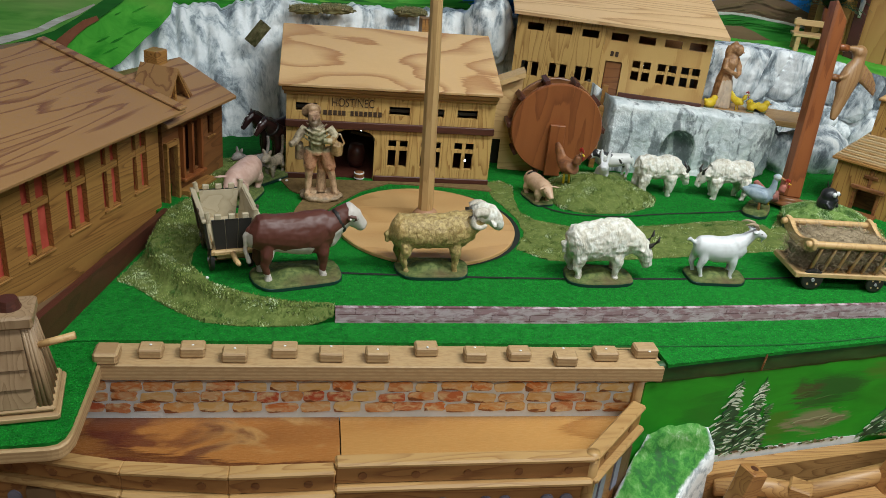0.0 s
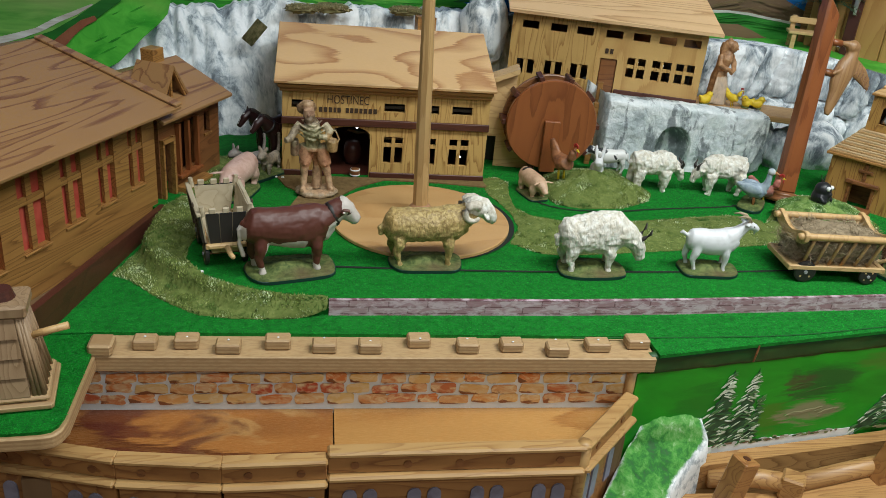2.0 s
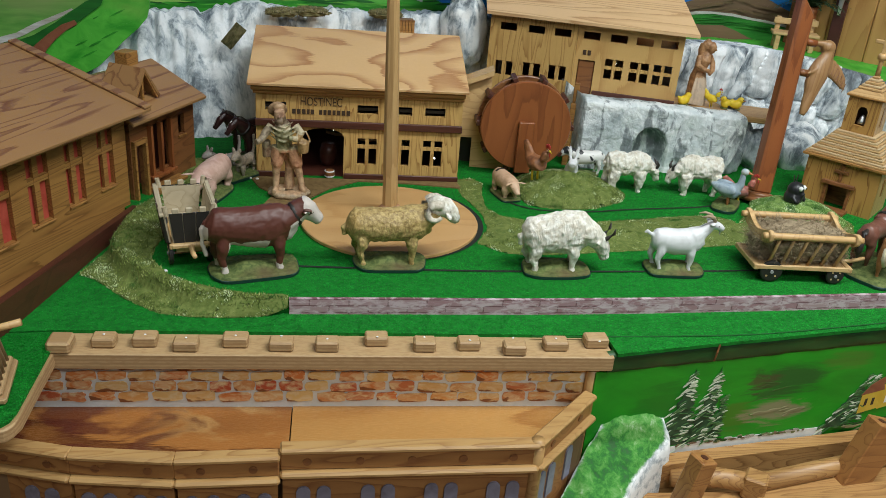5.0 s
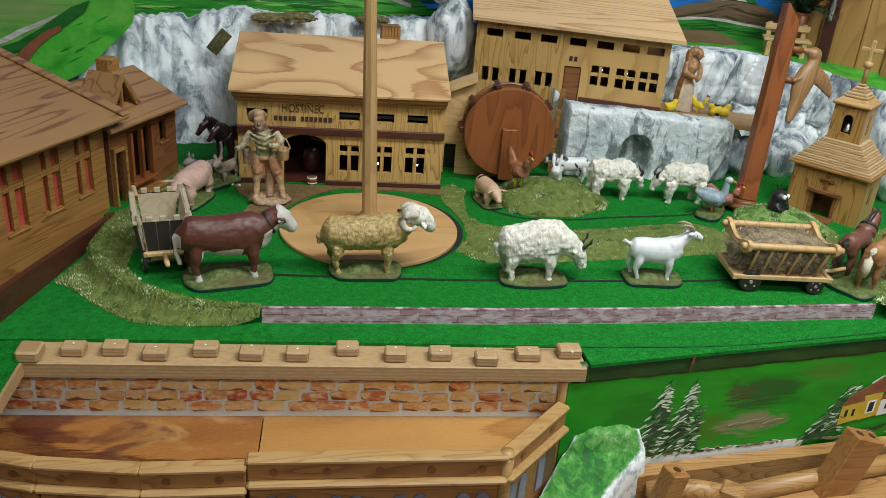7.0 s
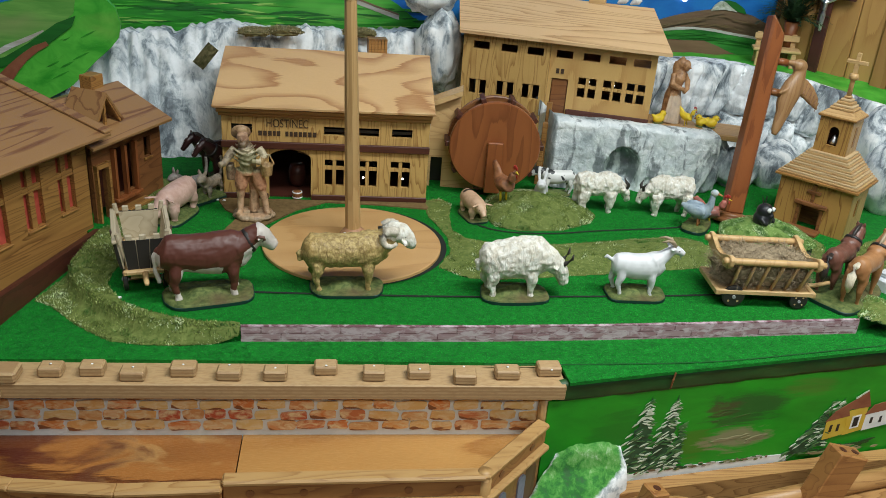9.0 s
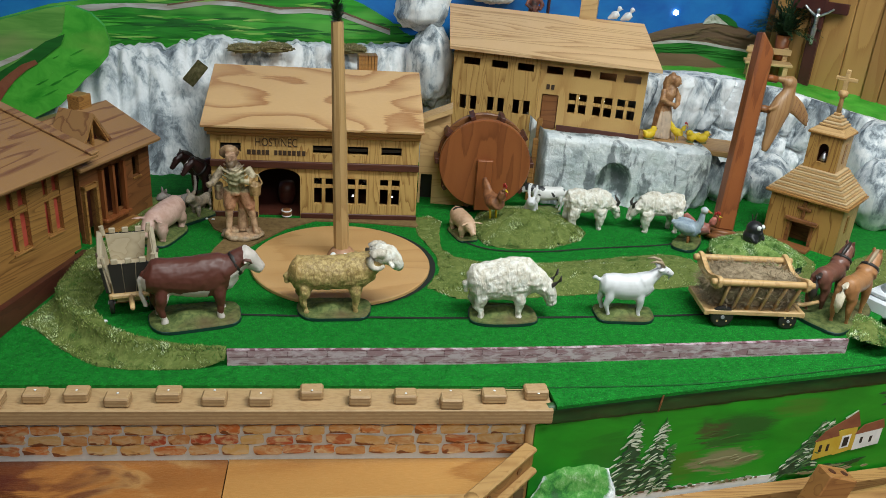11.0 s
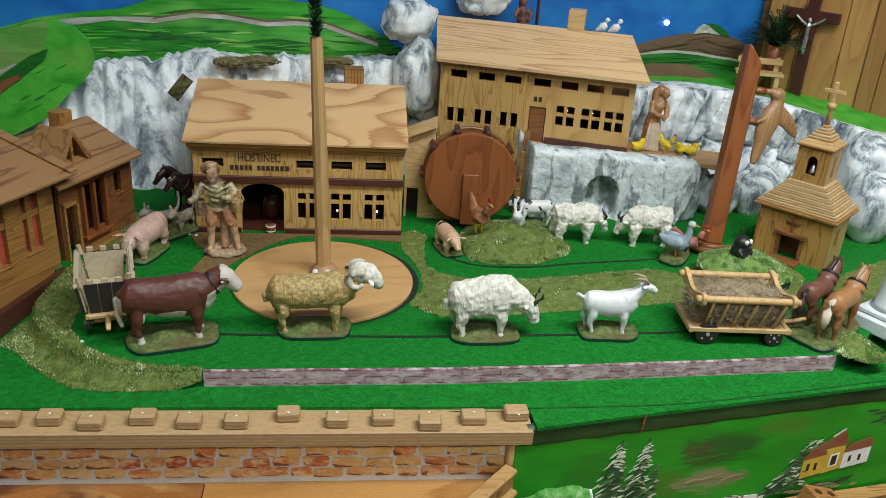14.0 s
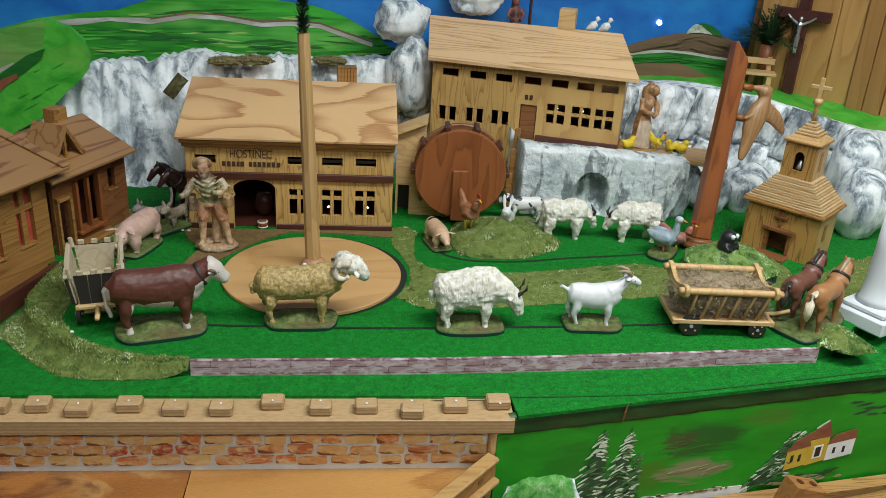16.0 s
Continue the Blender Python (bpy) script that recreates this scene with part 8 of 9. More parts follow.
# hen and rabbit on the mound
def fowl(m, label, category, coat_, comb=True, k=1.0, legs_=True, tailup=0.05):
    a = thing(category + "_figure", m @ Matrix.Diagonal((k, k, k, 1)), label, category)
    bm = nbm()
    tube(bm, [(-0.030, 0, 0.046), (-0.018, 0, 0.036), (0.0, 0, 0.030), (0.014, 0, 0.034), (0.022, 0, 0.046), (0.026, 0, 0.058), (0.030, 0, 0.064)], [(0.004, 0.006), (0.011, 0.011), (0.0165, 0.015), (0.014, 0.014), (0.0085, 0.0085), (0.0065, 0.0065), (0.0055, 0.0055)], 12)
    tube(bm, [(-0.014, 0, 0.038), (-0.03, 0, tailup), (-0.038, 0, tailup + 0.012)], [(0.006, 0.009), (0.006, 0.011), (0.003, 0.005)], 9)
    fuse(part("body", bm, coat_, a), 0.0018, 2, 0.0014)
    if comb:
        bm = nbm()
        for x, z in ((0.026, 0.070), (0.030, 0.072), (0.034, 0.070)):
            ball(bm, (x, 0, z), (0.0026, 0.0013, 0.004), seg=8)
        ball(bm, (0.036, 0, 0.057), (0.0018, 0.0012, 0.004), seg=8)
        part("comb", bm, C_RED, a, "red comb", True)
    bm = nbm()
    tube(bm, [(0.034, 0, 0.064), (0.041, 0, 0.062)], [0.0022, 0.0006], 7)
    part("beak", bm, C_YELLOW, a, "yellow beak", True)
    if legs_:
        for s in (-1, 1):
            bm = nbm()
            tube(bm, [(0.0, s * 0.006, 0.022), (0.002, s * 0.006, 0.0)], [0.002, 0.0022], 7)
            part("leg", bm, C_YELLOW, a, "", True)
    return a


fowl(pose(0.428, 0.276, 0.022, 0, 0, -72), "red-brown hen figure with a grey tail on the moss mound", "hen", C_HEN, True, 0.96)
PIEDROOST = coat("rooster_feathers", (0.12, 0.09, 0.08), (0.46, 0.14, 0.10), 0.45, 45.0, (0.52, 0.16, 0.12), 30.0)
fs = thing("figure_stand", pose(0.754, 0.198, 0, 0, 0, 48), "oval painted stand under the goose", "stand")
plinth(fs, 0.036, 0.022, 21, 0.0095, 0.002)
fowl(pose(0.782, 0.212, 0.0005, 0, 0, -20), "dark rooster figure with a red head and yellow legs", "rooster", PIEDROOST, True, 0.78)
g = thing("goose_figure", pose(0.750, 0.190, 0.008, 0, 0, -38) @ Matrix.Diagonal((0.9, 0.9, 0.9, 1)), "pale blue and cream goose figure with a long neck", "goose")
bm = nbm()
tube(bm, [(-0.036, 0, 0.037), (-0.024, 0, 0.033), (-0.006, 0, 0.029), (0.008, 0, 0.030), (0.016, 0, 0.036)], [(0.003, 0.003), (0.010, 0.009), (0.0155, 0.0145), (0.0145, 0.0150), (0.008, 0.010)], 14)
tube(bm, [(0.010, 0, 0.034), (0.017, 0, 0.046), (0.018, 0, 0.058), (0.018, 0, 0.066)], [0.0105, 0.0072, 0.0056, 0.0052], 12)
fuse(part("body", bm, C_BLUE, g), 0.0016, 2, 0.0008)
for i in (-1, 1):
    bm = nbm()
    ball(bm, (-0.008, i * 0.0125, 0.034), (0.022, 0.0055, 0.0105), (0, 8, 0), 14)
    part("wing", bm, C_BLUE, g, "pale blue wing", True)
    bm = nbm()
    tube(bm, [(0.0, i * 0.006, 0.020), (0.002, i * 0.006, 0.0)], [0.0024, 0.0022], 8)
    part("leg", bm, C_ORANGE, g, "orange-brown leg", True)
bm = nbm()
ball(bm, (0.020, 0, 0.071), (0.0078, 0.0062, 0.0068), seg=14)
part("head", bm, C_GOOSE, g, "cream head", True)
bm = nbm()
tube(bm, [(0.026, 0, 0.071), (0.035, 0, 0.0685)], [0.0030, 0.0012], 8)
part("beak", bm, C_ORANGE, g, "orange beak", True)
rab = thing("rabbit_figure", pose(0.500, 0.292, 0.0185, 0, 0, -110), "small white rabbit figure sitting on the mound", "rabbit")
bm = nbm()
tube(bm, [(-0.016, 0, 0.008), (-0.010, 0, 0.014), (0.004, 0, 0.018), (0.012, 0, 0.026), (0.018, 0, 0.032), (0.025, 0, 0.030)], [0.005, 0.012, 0.011, 0.009, 0.0085, 0.005], 12)
for s in (-1, 1):
    tube(bm, [(0.014, s * 0.004, 0.036), (0.008, s * 0.006, 0.050), (0.006, s * 0.007, 0.060)], [(0.0025, 0.002), (0.004, 0.002), (0.002, 0.001)], 8)
    tube(bm, [(0.010, s * 0.006, 0.018), (0.013, s * 0.006, 0.0)], [0.004, 0.0035], 8)
    ball(bm, (-0.008, s * 0.008, 0.008), (0.010, 0.005, 0.009), seg=10)
fuse(part("body", bm, C_WHITE, rab), 0.0017, 2)

# black animal figure with round eyes on the flock hill
mole = thing("black_animal_figure", pose(0.822, 0.118, 0.040, 0, 0, -60), "small upright black animal figure with round white eyes", "animal")
bm = nbm()
ball(bm, (0, 0, 0.012), (0.0150, 0.0150, 0.0170), seg=16)
ball(bm, (0.001, 0, 0.026), (0.0135, 0.0135, 0.0125), seg=16)
tube(bm, [(0.008, 0, 0.022), (0.017, 0, 0.019)], [0.0075, 0.0035], 12)
for s in (-1, 1):
    tube(bm, [(0.004, s * 0.013, 0.016), (0.012, s * 0.013, 0.010), (0.015, s * 0.008, 0.008)], [0.0042, 0.0036, 0.003], 9)
fuse(part("body", bm, mat("black_gloss", 0.4, 0, (0.016, 0.017, 0.019)), mole), 0.0016, 2)
for s in (-1, 1):
    bm = nbm()
    ball(bm, (0.0115, s * 0.0052, 0.0305), 0.0042, seg=10)
    e = part("eye", bm, P_WHITE, mole, "white round eye", True)
    bm = nbm()
    ball(bm, (0.0152, s * 0.0054, 0.0305), 0.0016, seg=8)
    part("pupil", bm, BLACKWOOD, e, "", True)
bm = nbm()
tube(bm, [(-0.003, 0.002, 0.036), (-0.002, 0.003, 0.050)], [0.0010, 0.0006], 6)
tube(bm, [(-0.003, -0.002, 0.036), (-0.006, -0.004, 0.049)], [0.0010, 0.0006], 6)
part("hair", bm, C_HORN, mole, "two thin dark hairs")


# ---- wagons ----
def wagon_wheel(parent, x, y, r, s):
    bm = nbm()
    lathe(bm, [(r * 0.86, -0.003), (r, -0.0022), (r, 0.0022), (r * 0.86, 0.003)], 28, pose(x, y, r + 0.0012, 90, 0, 0))
    w = part("wheel", bm, BLACKWOOD, parent, "black disc wheel")
    bm = nbm()
    lathe(bm, [(r * 0.16, -0.0048), (r * 0.18, 0.0), (r * 0.16, 0.0048)], 14, pose(x, y, r + 0.0012, 90, 0, 0))
    part("hub", bm, C_STEEL, w, "dull metal hub")
    for k in range(4):
        a = radians(45 + 90 * k)
        px, pz = x + math.cos(a) * r * 0.58, r + 0.0012 + math.sin(a) * r * 0.58
        bm = nbm()
        tube(bm, [(px, y - 0.0034, pz), (px, y + 0.0034, pz)], [r * 0.10] * 2, 10)
        part("bore", bm, W_PALE, w, "bored hole")


def chassis(w, x0, x1, half, z, rb, rf):
    bm = nbm()
    box(bm, x0, x1, -half, half, z, z + 0.006, None, 0.0012)
    part("floor_board", bm, W_PALE, w)
    for x, r in ((x0 + rb * 1.25, rb), (x1 - rf * 1.3, rf)):
        for s in (-1, 1):
            wagon_wheel(w, x, s * (half + 0.001), r, s)
        bm = nbm()
        tube(bm, [(x, -half, r + 0.001), (x, half, r + 0.001)], [0.0022, 0.0022], 8)
        part("axle", bm, W_DARK, w)
        bm = nbm()
        box(bm, x - 0.006, x + 0.006, -half + 0.006, half - 0.006, r + 0.0035, z - 0.0002)
        part("bolster", bm, W_PALE, w)
    bm = nbm()
    tube(bm, [(x1 - 0.004, 0, z + 0.002), (x1 + 0.022, 0, z + 0.002), (x1 + 0.045, 0, z + 0.008)], [0.0038, 0.0035, 0.003], 10)
    part("drawbar", bm, W_PALE, w, "", True)


GREYWOOD = wood("weathered_pale_wood", (0.50, 0.42, 0.29), (0.38, 0.30, 0.19), (1, 5, 5), 7.0, 4.0, 0.5, 0.6)
UMBER = coat("umber_stained_batten", (0.045, 0.028, 0.018), (0.10, 0.065, 0.042), 0.6, 90.0)
crate = thing("crate_wagon", pose(-0.133, 0.062, 0, 0, 0, -80) @ Matrix.Diagonal((0.93, 1.0, 0.97, 1)), "small wooden wagon with black sides and pale rims", "wagon")
chassis(crate, -0.055, 0.062, 0.024, 0.030, 0.0195, 0.0155)
for s in (-1, 1):
    bm = nbm()
    prism(bm, [(-0.050, 0.037), (0.052, 0.037), (0.058, 0.078), (-0.059, 0.078)], -0.0016, 0.0016, "y", pose(0, s * 0.0235, 0, s * -8, 0, 0))
    part("side_board", bm, BLACKWOOD, crate, "black stained side board")
    bm = nbm()
    box(bm, -0.062, 0.060, -0.0028, 0.0028, 0.078, 0.0822, pose(0, s * 0.0235, 0, s * -8, 0, 0), 0.0008)
    part("rim_strip", bm, GREYWOOD, crate)
    for x in (-0.030, 0.034):
        bm = nbm()
        box(bm, x - 0.003, x + 0.003, s * 0.0022 - 0.0012, s * 0.0022 + 0.0012, 0.034, 0.0835, pose(0, s * 0.0240, 0, s * -8, 0, 0) @ pose(0, 0, 0, 0, -5, 0), 0.0004)
        part("batten", bm, UMBER, crate, "dark umber batten")
    for x in (-0.056, 0.054):
        bm = nbm()
        tube(bm, [(x, s * 0.0285, 0.076), (x, s * 0.031, 0.090)], [0.0032, 0.0032], 9)
        part("stake", bm, GREYWOOD, crate, "weathered round stake")
for x, o in ((-0.0535, -1), (0.0525, 1)):
    bm = nbm()
    prism(bm, [(-0.022, 0.0365), (0.022, 0.0365), (0.0265, 0.078), (-0.0265, 0.078)], x - 0.0010, x + 0.0010, "x")
    part("end_board", bm, GREYWOOD, crate)
    for k in range(3):
        c0, c1 = -0.0140 + 0.0140 * k, -0.0172 + 0.0172 * k
        bm = nbm()
        prism(bm, [(c0 - 0.0066, 0.0365), (c0 + 0.0066, 0.0365), (c1 + 0.0080, 0.0790), (c1 - 0.0080, 0.0790)], x + o * 0.0022 - 0.0010, x + o * 0.0022 + 0.0010, "x")
        part("end_slat", bm, BLACKWOOD, crate, "black stained end slat")
        bm = nbm()
        box(bm, x + o * 0.0016 - 0.0024, x + o * 0.0016 + 0.0024, c1 - 0.0042, c1 + 0.0042, 0.0792, 0.0865, None, 0.0008)
        part("slat_tip", bm, GREYWOOD, crate)
    bm = nbm()
    box(bm, x + o * 0.0050 - 0.003, x + o * 0.0050 + 0.003, -0.027, 0.027, 0.0295, 0.0362, None, 0.0008)
    part("end_sill", bm, W_PALE, crate)
for s in (-1, 1):
    bm = nbm()
    prism(bm, [(-0.050, 0.0365), (0.051, 0.0365), (0.055, 0.081), (-0.056, 0.081)], -0.001, 0.001, "y", pose(0, s * 0.0205, 0, s * -8, 0, 0))
    part("lining_board", bm, GREYWOOD, crate, "weathered pale lining board")
bm = nbm()
box(bm, -0.05, 0.05, -0.021, 0.021, 0.0363, 0.0375)
part("bed", bm, GREYWOOD, crate)


def hay(parent, x0, x1, half, z0, z1, seed, n=2600):
    """A heap of hay: a lumpy core with loose stalks all over it."""
    bm = nbm()
    bmesh.ops.create_icosphere(bm, subdivisions=4, radius=1.0)
    for v in bm.verts:
        q = v.co.copy()
        q = Vector((math.copysign(abs(q.x) ** 0.6, q.x), math.copysign(abs(q.y) ** 0.6, q.y), math.copysign(abs(q.z) ** 0.6, q.z)))
        k = 1 + 0.16 * noise.noise(q * 3 + Vector((seed, 0, 0)))
        v.co = Vector(((x0 + x1) / 2 + q.x * k * (x1 - x0) / 2, q.y * k * half * (0.72 + 0.28 * (q.z + 1) / 2), (z0 + z1) / 2 + q.z * k * (z1 - z0) / 2))
    spots = [v.co.copy() for v in bm.verts]
    core = part("hay", bm, HAY, parent, "loose brown hay", True)
    rng = random.Random(seed)
    bm = nbm()
    for k in range(n):
        p = rng.choice(spots)
        d = Vector((rng.uniform(-1, 1), rng.uniform(-1, 1), rng.uniform(-0.35, 0.5))).normalized() * rng.uniform(0.008, 0.022)
        s = d.cross(Vector((rng.uniform(-1, 1), rng.uniform(-1, 1), 1))).normalized() * 0.00026
        q = p + (p - Vector(((x0 + x1) / 2, 0, (z0 + z1) / 2))).normalized() * rng.uniform(-0.001, 0.003)
        bend = Vector((0, 0, rng.uniform(-0.004, 0.004)))
        vs = [bm.verts.new(v) for v in (q - s, q + s, q + d * 0.5 + bend + s, q + d * 0.5 + bend - s)]
        bm.faces.new(vs)
        vt = [bm.verts.new(v) for v in (q + d * 0.5 + bend - s, q + d * 0.5 + bend + s, q + d)]
        bm.faces.new(vt)
    st = part("loose_hay", bm, HAY, core)
    st["kind"] = "stuff"


def ladder_wagon(m, label, load, k=1.0):
    w = thing("ladder_wagon", m @ Matrix.Diagonal((k, k, k, 1)), label, "wagon")
    chassis(w, -0.070, 0.074, 0.036, 0.022, 0.0175, 0.0140)
    for s in (-1, 1):
        bm = nbm()
        tube(bm, [(-0.078, s * 0.043, 0.080), (-0.074, s * 0.043, 0.080), (0.077, s * 0.043, 0.079), (0.081, s * 0.043, 0.079)], [0.0048, 0.0056, 0.0054, 0.0046], 14)
        part("top_pole", bm, W_PALEZ, w, "", True)
        for i in range(6):
            x = -0.056 + 0.0225 * i
            bm = nbm()
            tube(bm, [(x * 0.94, s * 0.031, 0.027), (x + 0.008, s * 0.042, 0.080)], [0.0026, 0.0026], 8)
            part("rung", bm, W_PALEZ, w, "", True)
    for x in (-0.067, 0.070):
        bm = nbm()
        prof = [(-0.052, 0.084), (-0.049, 0.0885), (-0.042, 0.089), (-0.034, 0.086), (-0.020, 0.079), (-0.008, 0.0755), (0.008, 0.0755), (0.020, 0.079), (0.034, 0.086), (0.042, 0.089), (0.049, 0.0885), (0.052, 0.084), (0.051, 0.074), (0.044, 0.068), (0.030, 0.064), (0.0, 0.061), (-0.030, 0.064), (-0.044, 0.068), (-0.051, 0.074)]
        prism(bm, prof, x - 0.0036, x + 0.0036, "x", None, 0.0012)
        part("end_board", bm, W_PALE, w, "scrolled pale end board")
    if load == "hay":
        hay(w, -0.070, 0.070, 0.0405, 0.028, 0.080, 3, 9000)
        for x in (-0.074, 0.076):
            bm = nbm()
            box(bm, x - 0.004, x + 0.004, -0.041, 0.041, 0.0215, 0.030, None, 0.001)
            part("end_sill", bm, W_PALE, w)
        for s in (-1, 1):
            bm = nbm()
            box(bm, -0.071, 0.075, s * 0.0385 - 0.0022, s * 0.0385 + 0.0022, 0.0225, 0.030, None, 0.001)
            part("side_sill", bm, W_PALE, w)
    else:
        for i in range(7):
            bm = nbm()
            y, z = -0.024 + 0.016 * (i % 4) + (0.008 if i > 3 else 0), 0.050 + (0.014 if i > 3 else 0)
            tube(bm, [(-0.07, y, z), (0.085 - 0.006 * (i % 3), y + 0.003, z + 0.003)], [0.0078, 0.0074], 10)
            part("log", bm, W_PALEZ, w, "pale round log", True)
    return w


ladder_wagon(pose(0.7270, -0.046, 0, 0, 0, -8), "pale ladder wagon heaped with brown hay", "hay", 0.92)
ladder_wagon(pose(0.190, 0.500, 0.0017, 0, 0, 176), "pale ladder wagon loaded with round logs", "logs", 0.85)

# ---- carved people of the village (plain statues) ----
STAT = mat("painted_carved_statue", 0.5)
n = Nodes(STAT)
sx, sy, sz = n.split()
wob = n.math("MULTIPLY", n.math("SUBTRACT", n.noise(n.co, 60.0, 2.0), 0.5), 0.012)
wv = n.math("ADD", sz, wob)
cc = n.ramp(n.math("DIVIDE", wv, 0.16), [(0.0, (0.42, 0.30, 0.19)), (0.05, (0.36, 0.25, 0.15)), (0.07, (0.46, 0.27, 0.15)), (0.29, (0.50, 0.29, 0.17)), (0.31, (0.44, 0.17, 0.085)), (0.50, (0.48, 0.20, 0.10)), (0.52, (0.44, 0.36, 0.21)), (0.755, (0.50, 0.43, 0.28)),
                                                         (0.77, (0.07, 0.035, 0.02)), (0.835, (0.09, 0.045, 0.025)), (0.85, (0.36, 0.19, 0.11)), (0.905, (0.40, 0.22, 0.13)), (0.925, (0.40, 0.23, 0.115))])
vest = n.math("MULTIPLY", n.math("LESS_THAN", n.math("ABSOLUTE", n.math("ADD", sx, n.math("ADD", wob, 0.006))), 0.019), n.math("MULTIPLY", n.math("GREATER_THAN", wv, 0.084), n.math("LESS_THAN", wv, 0.116)))
cc = n.mix(n.math("MULTIPLY", vest, 0.85), cc, (0.13, 0.145, 0.055))
bask = n.math("MULTIPLY", n.math("GREATER_THAN", sx, 0.021), n.math("MULTIPLY", n.math("GREATER_THAN", wv, 0.07), n.math("LESS_THAN", wv, 0.108)))
cc = n.mix(bask, cc, (0.36, 0.21, 0.07))
coat_l = n.math("MULTIPLY", n.math("LESS_THAN", n.math("ADD", sx, wob), -0.021), n.math("LESS_THAN", wv, 0.118))
cc = n.mix(n.math("MULTIPLY", coat_l, 0.75), cc, (0.10, 0.065, 0.04))
fn = n.noise(n.co, 120.0, 4.0, 0.65)
n.colour(n.mix(n.ramp(fn, [(0.36, (0, 0, 0)), (0.55, (1, 1, 1))]), n.mix(0.42, cc, (0.07, 0.034, 0.016)), n.mix(0.20, cc, (0.70, 0.54, 0.34))))
n.bump(fn, 0.6, 0.002)
bm = nbm()
for s, dx, fy in ((-1, -0.006, -0.014), (1, 0.019, -0.010)):
    tube(bm, [(dx + s * 0.009, -0.006, 0.012), (dx * 0.8 + s * 0.010, -0.002, 0.030), (dx * 0.5 + s * 0.011, -0.002, 0.048), (dx * 0.4 + s * 0.011, -0.001, 0.056), (s * 0.010, 0.002, 0.084)], [0.0052, 0.0056, 0.0072, 0.0105, 0.0118], 12)
    tube(bm, [(dx + s * 0.009, -0.002, 0.013), (dx + s * 0.012, fy - 0.004, 0.0105)], [0.0056, 0.0042], 9)
    tube(bm, [(dx * 0.4 + s * 0.011 - 0.010, -0.004, 0.055), (dx * 0.4 + s * 0.011, -0.011, 0.0535), (dx * 0.4 + s * 0.011 + 0.010, -0.004, 0.056)], [0.0014, 0.002, 0.0014], 6)
tube(bm, [(-0.002, 0.004, 0.076), (-0.002, 0.004, 0.090), (-0.003, 0.003, 0.106), (-0.004, 0.002, 0.120), (-0.005, 0.001, 0.129)], [(0.018, 0.0125), (0.0175, 0.013), (0.0205, 0.015), (0.019, 0.012), (0.007, 0.007)], 14)
for k in range(4):
    tube(bm, [(-0.012 + 0.006 * k, -0.011, 0.086), (-0.011 + 0.005 * k, -0.0135, 0.102), (-0.014 + 0.007 * k, -0.008, 0.119)], [0.0016, 0.0022, 0.0014], 6)
tube(bm, [(-0.021, 0.002, 0.118), (-0.032, -0.004, 0.106), (-0.038, -0.014, 0.097), (-0.045, -0.020, 0.096)], [0.0075, 0.0068, 0.0056, 0.0048], 10)
tube(bm, [(0.016, 0.002, 0.118), (0.026, -0.004, 0.108), (0.020, -0.016, 0.102), (0.006, -0.020, 0.104)], [0.0075, 0.0068, 0.0056, 0.0048], 10)
tube(bm, [(-0.006, -0.001, 0.126), (-0.008, -0.004, 0.134), (-0.009, -0.004, 0.144)], [0.0078, 0.0098, 0.0088], 12)
ball(bm, (-0.008, -0.011, 0.1285), (0.0072, 0.005, 0.0062), seg=10)
tube(bm, [(-0.009, -0.012, 0.138), (-0.009, -0.0155, 0.135)], [0.002, 0.0018], 6)
hat = pose(-0.012, 0.007, 0.1420, -62, -14, 0)
lathe(bm, [(0.0085, -0.0010), (0.0145, -0.0002), (0.0165, 0.0020), (0.0150, 0.0034), (0.0095, 0.0020)], 22, hat)
ball(bm, (-0.010, 0.006, 0.1450), (0.0100, 0.0100, 0.0080), (-50, -8, 0), 14)
for dz, w in ((0.1245, 0.0165), (0.1165, 0.0205), (0.1085, 0.0215), (0.1005, 0.0195)):
    tube(bm, [(-0.004 - w, -0.004, dz + 0.003), (-0.009, -0.0150, dz - 0.003), (0.000, -0.0160, dz - 0.005), (-0.004 + w, -0.004, dz + 0.002)], [0.0014, 0.0022, 0.0024, 0.0014], 7)
tube(bm, [(0.029, -0.008, 0.078), (0.029, -0.008, 0.096)], [(0.011, 0.009), (0.0135, 0.011)], 14)
for k in range(5):
    ball(bm, (0.023 + 0.0045 * (k % 3), -0.014 + 0.007 * (k // 3), 0.0975), 0.0042, seg=8)
tube(bm, [(0.018, -0.008, 0.096), (0.024, -0.008, 0.112), (0.034, -0.008, 0.112), (0.041, -0.008, 0.096)], [0.0016, 0.0018, 0.0018, 0.0016], 7)
tube(bm, [(0.006, 0.010, 0.008), (0.007, 0.009, 0.045), (0.002, 0.008, 0.080)], [(0.011, 0.009), (0.008, 0.008), (0.009, 0.007)], 10)
tube(bm, [(-0.030, 0.006, 0.064), (-0.031, 0.006, 0.090)], [(0.009, 0.007), (0.010, 0.007)], 10)
for k in range(9):
    a = 0.7 * k
    ball(bm, (0.006 + 0.022 * math.cos(a), 0.016 * math.sin(a), 0.0045), (0.015, 0.012, 0.0065 + 0.002 * math.sin(3 * a)), seg=10)
fuse(solo("shepherd_statue", bm, STAT, pose(0.006, 0.258, 0.0022, 0, 0, -4) @ Matrix.Diagonal((0.96, 0.96, 0.97, 1)), "carved painted statue with a hat and basket", "statue"), 0.0013, 1, 0.0012, CARVE_TEX)
WOM = mat("brown_carving_with_pale_apron", 0.5)
n = Nodes(WOM)
ax, ay, az = n.split()
fw = n.noise(n.co, 90.0, 4.0, 0.65)
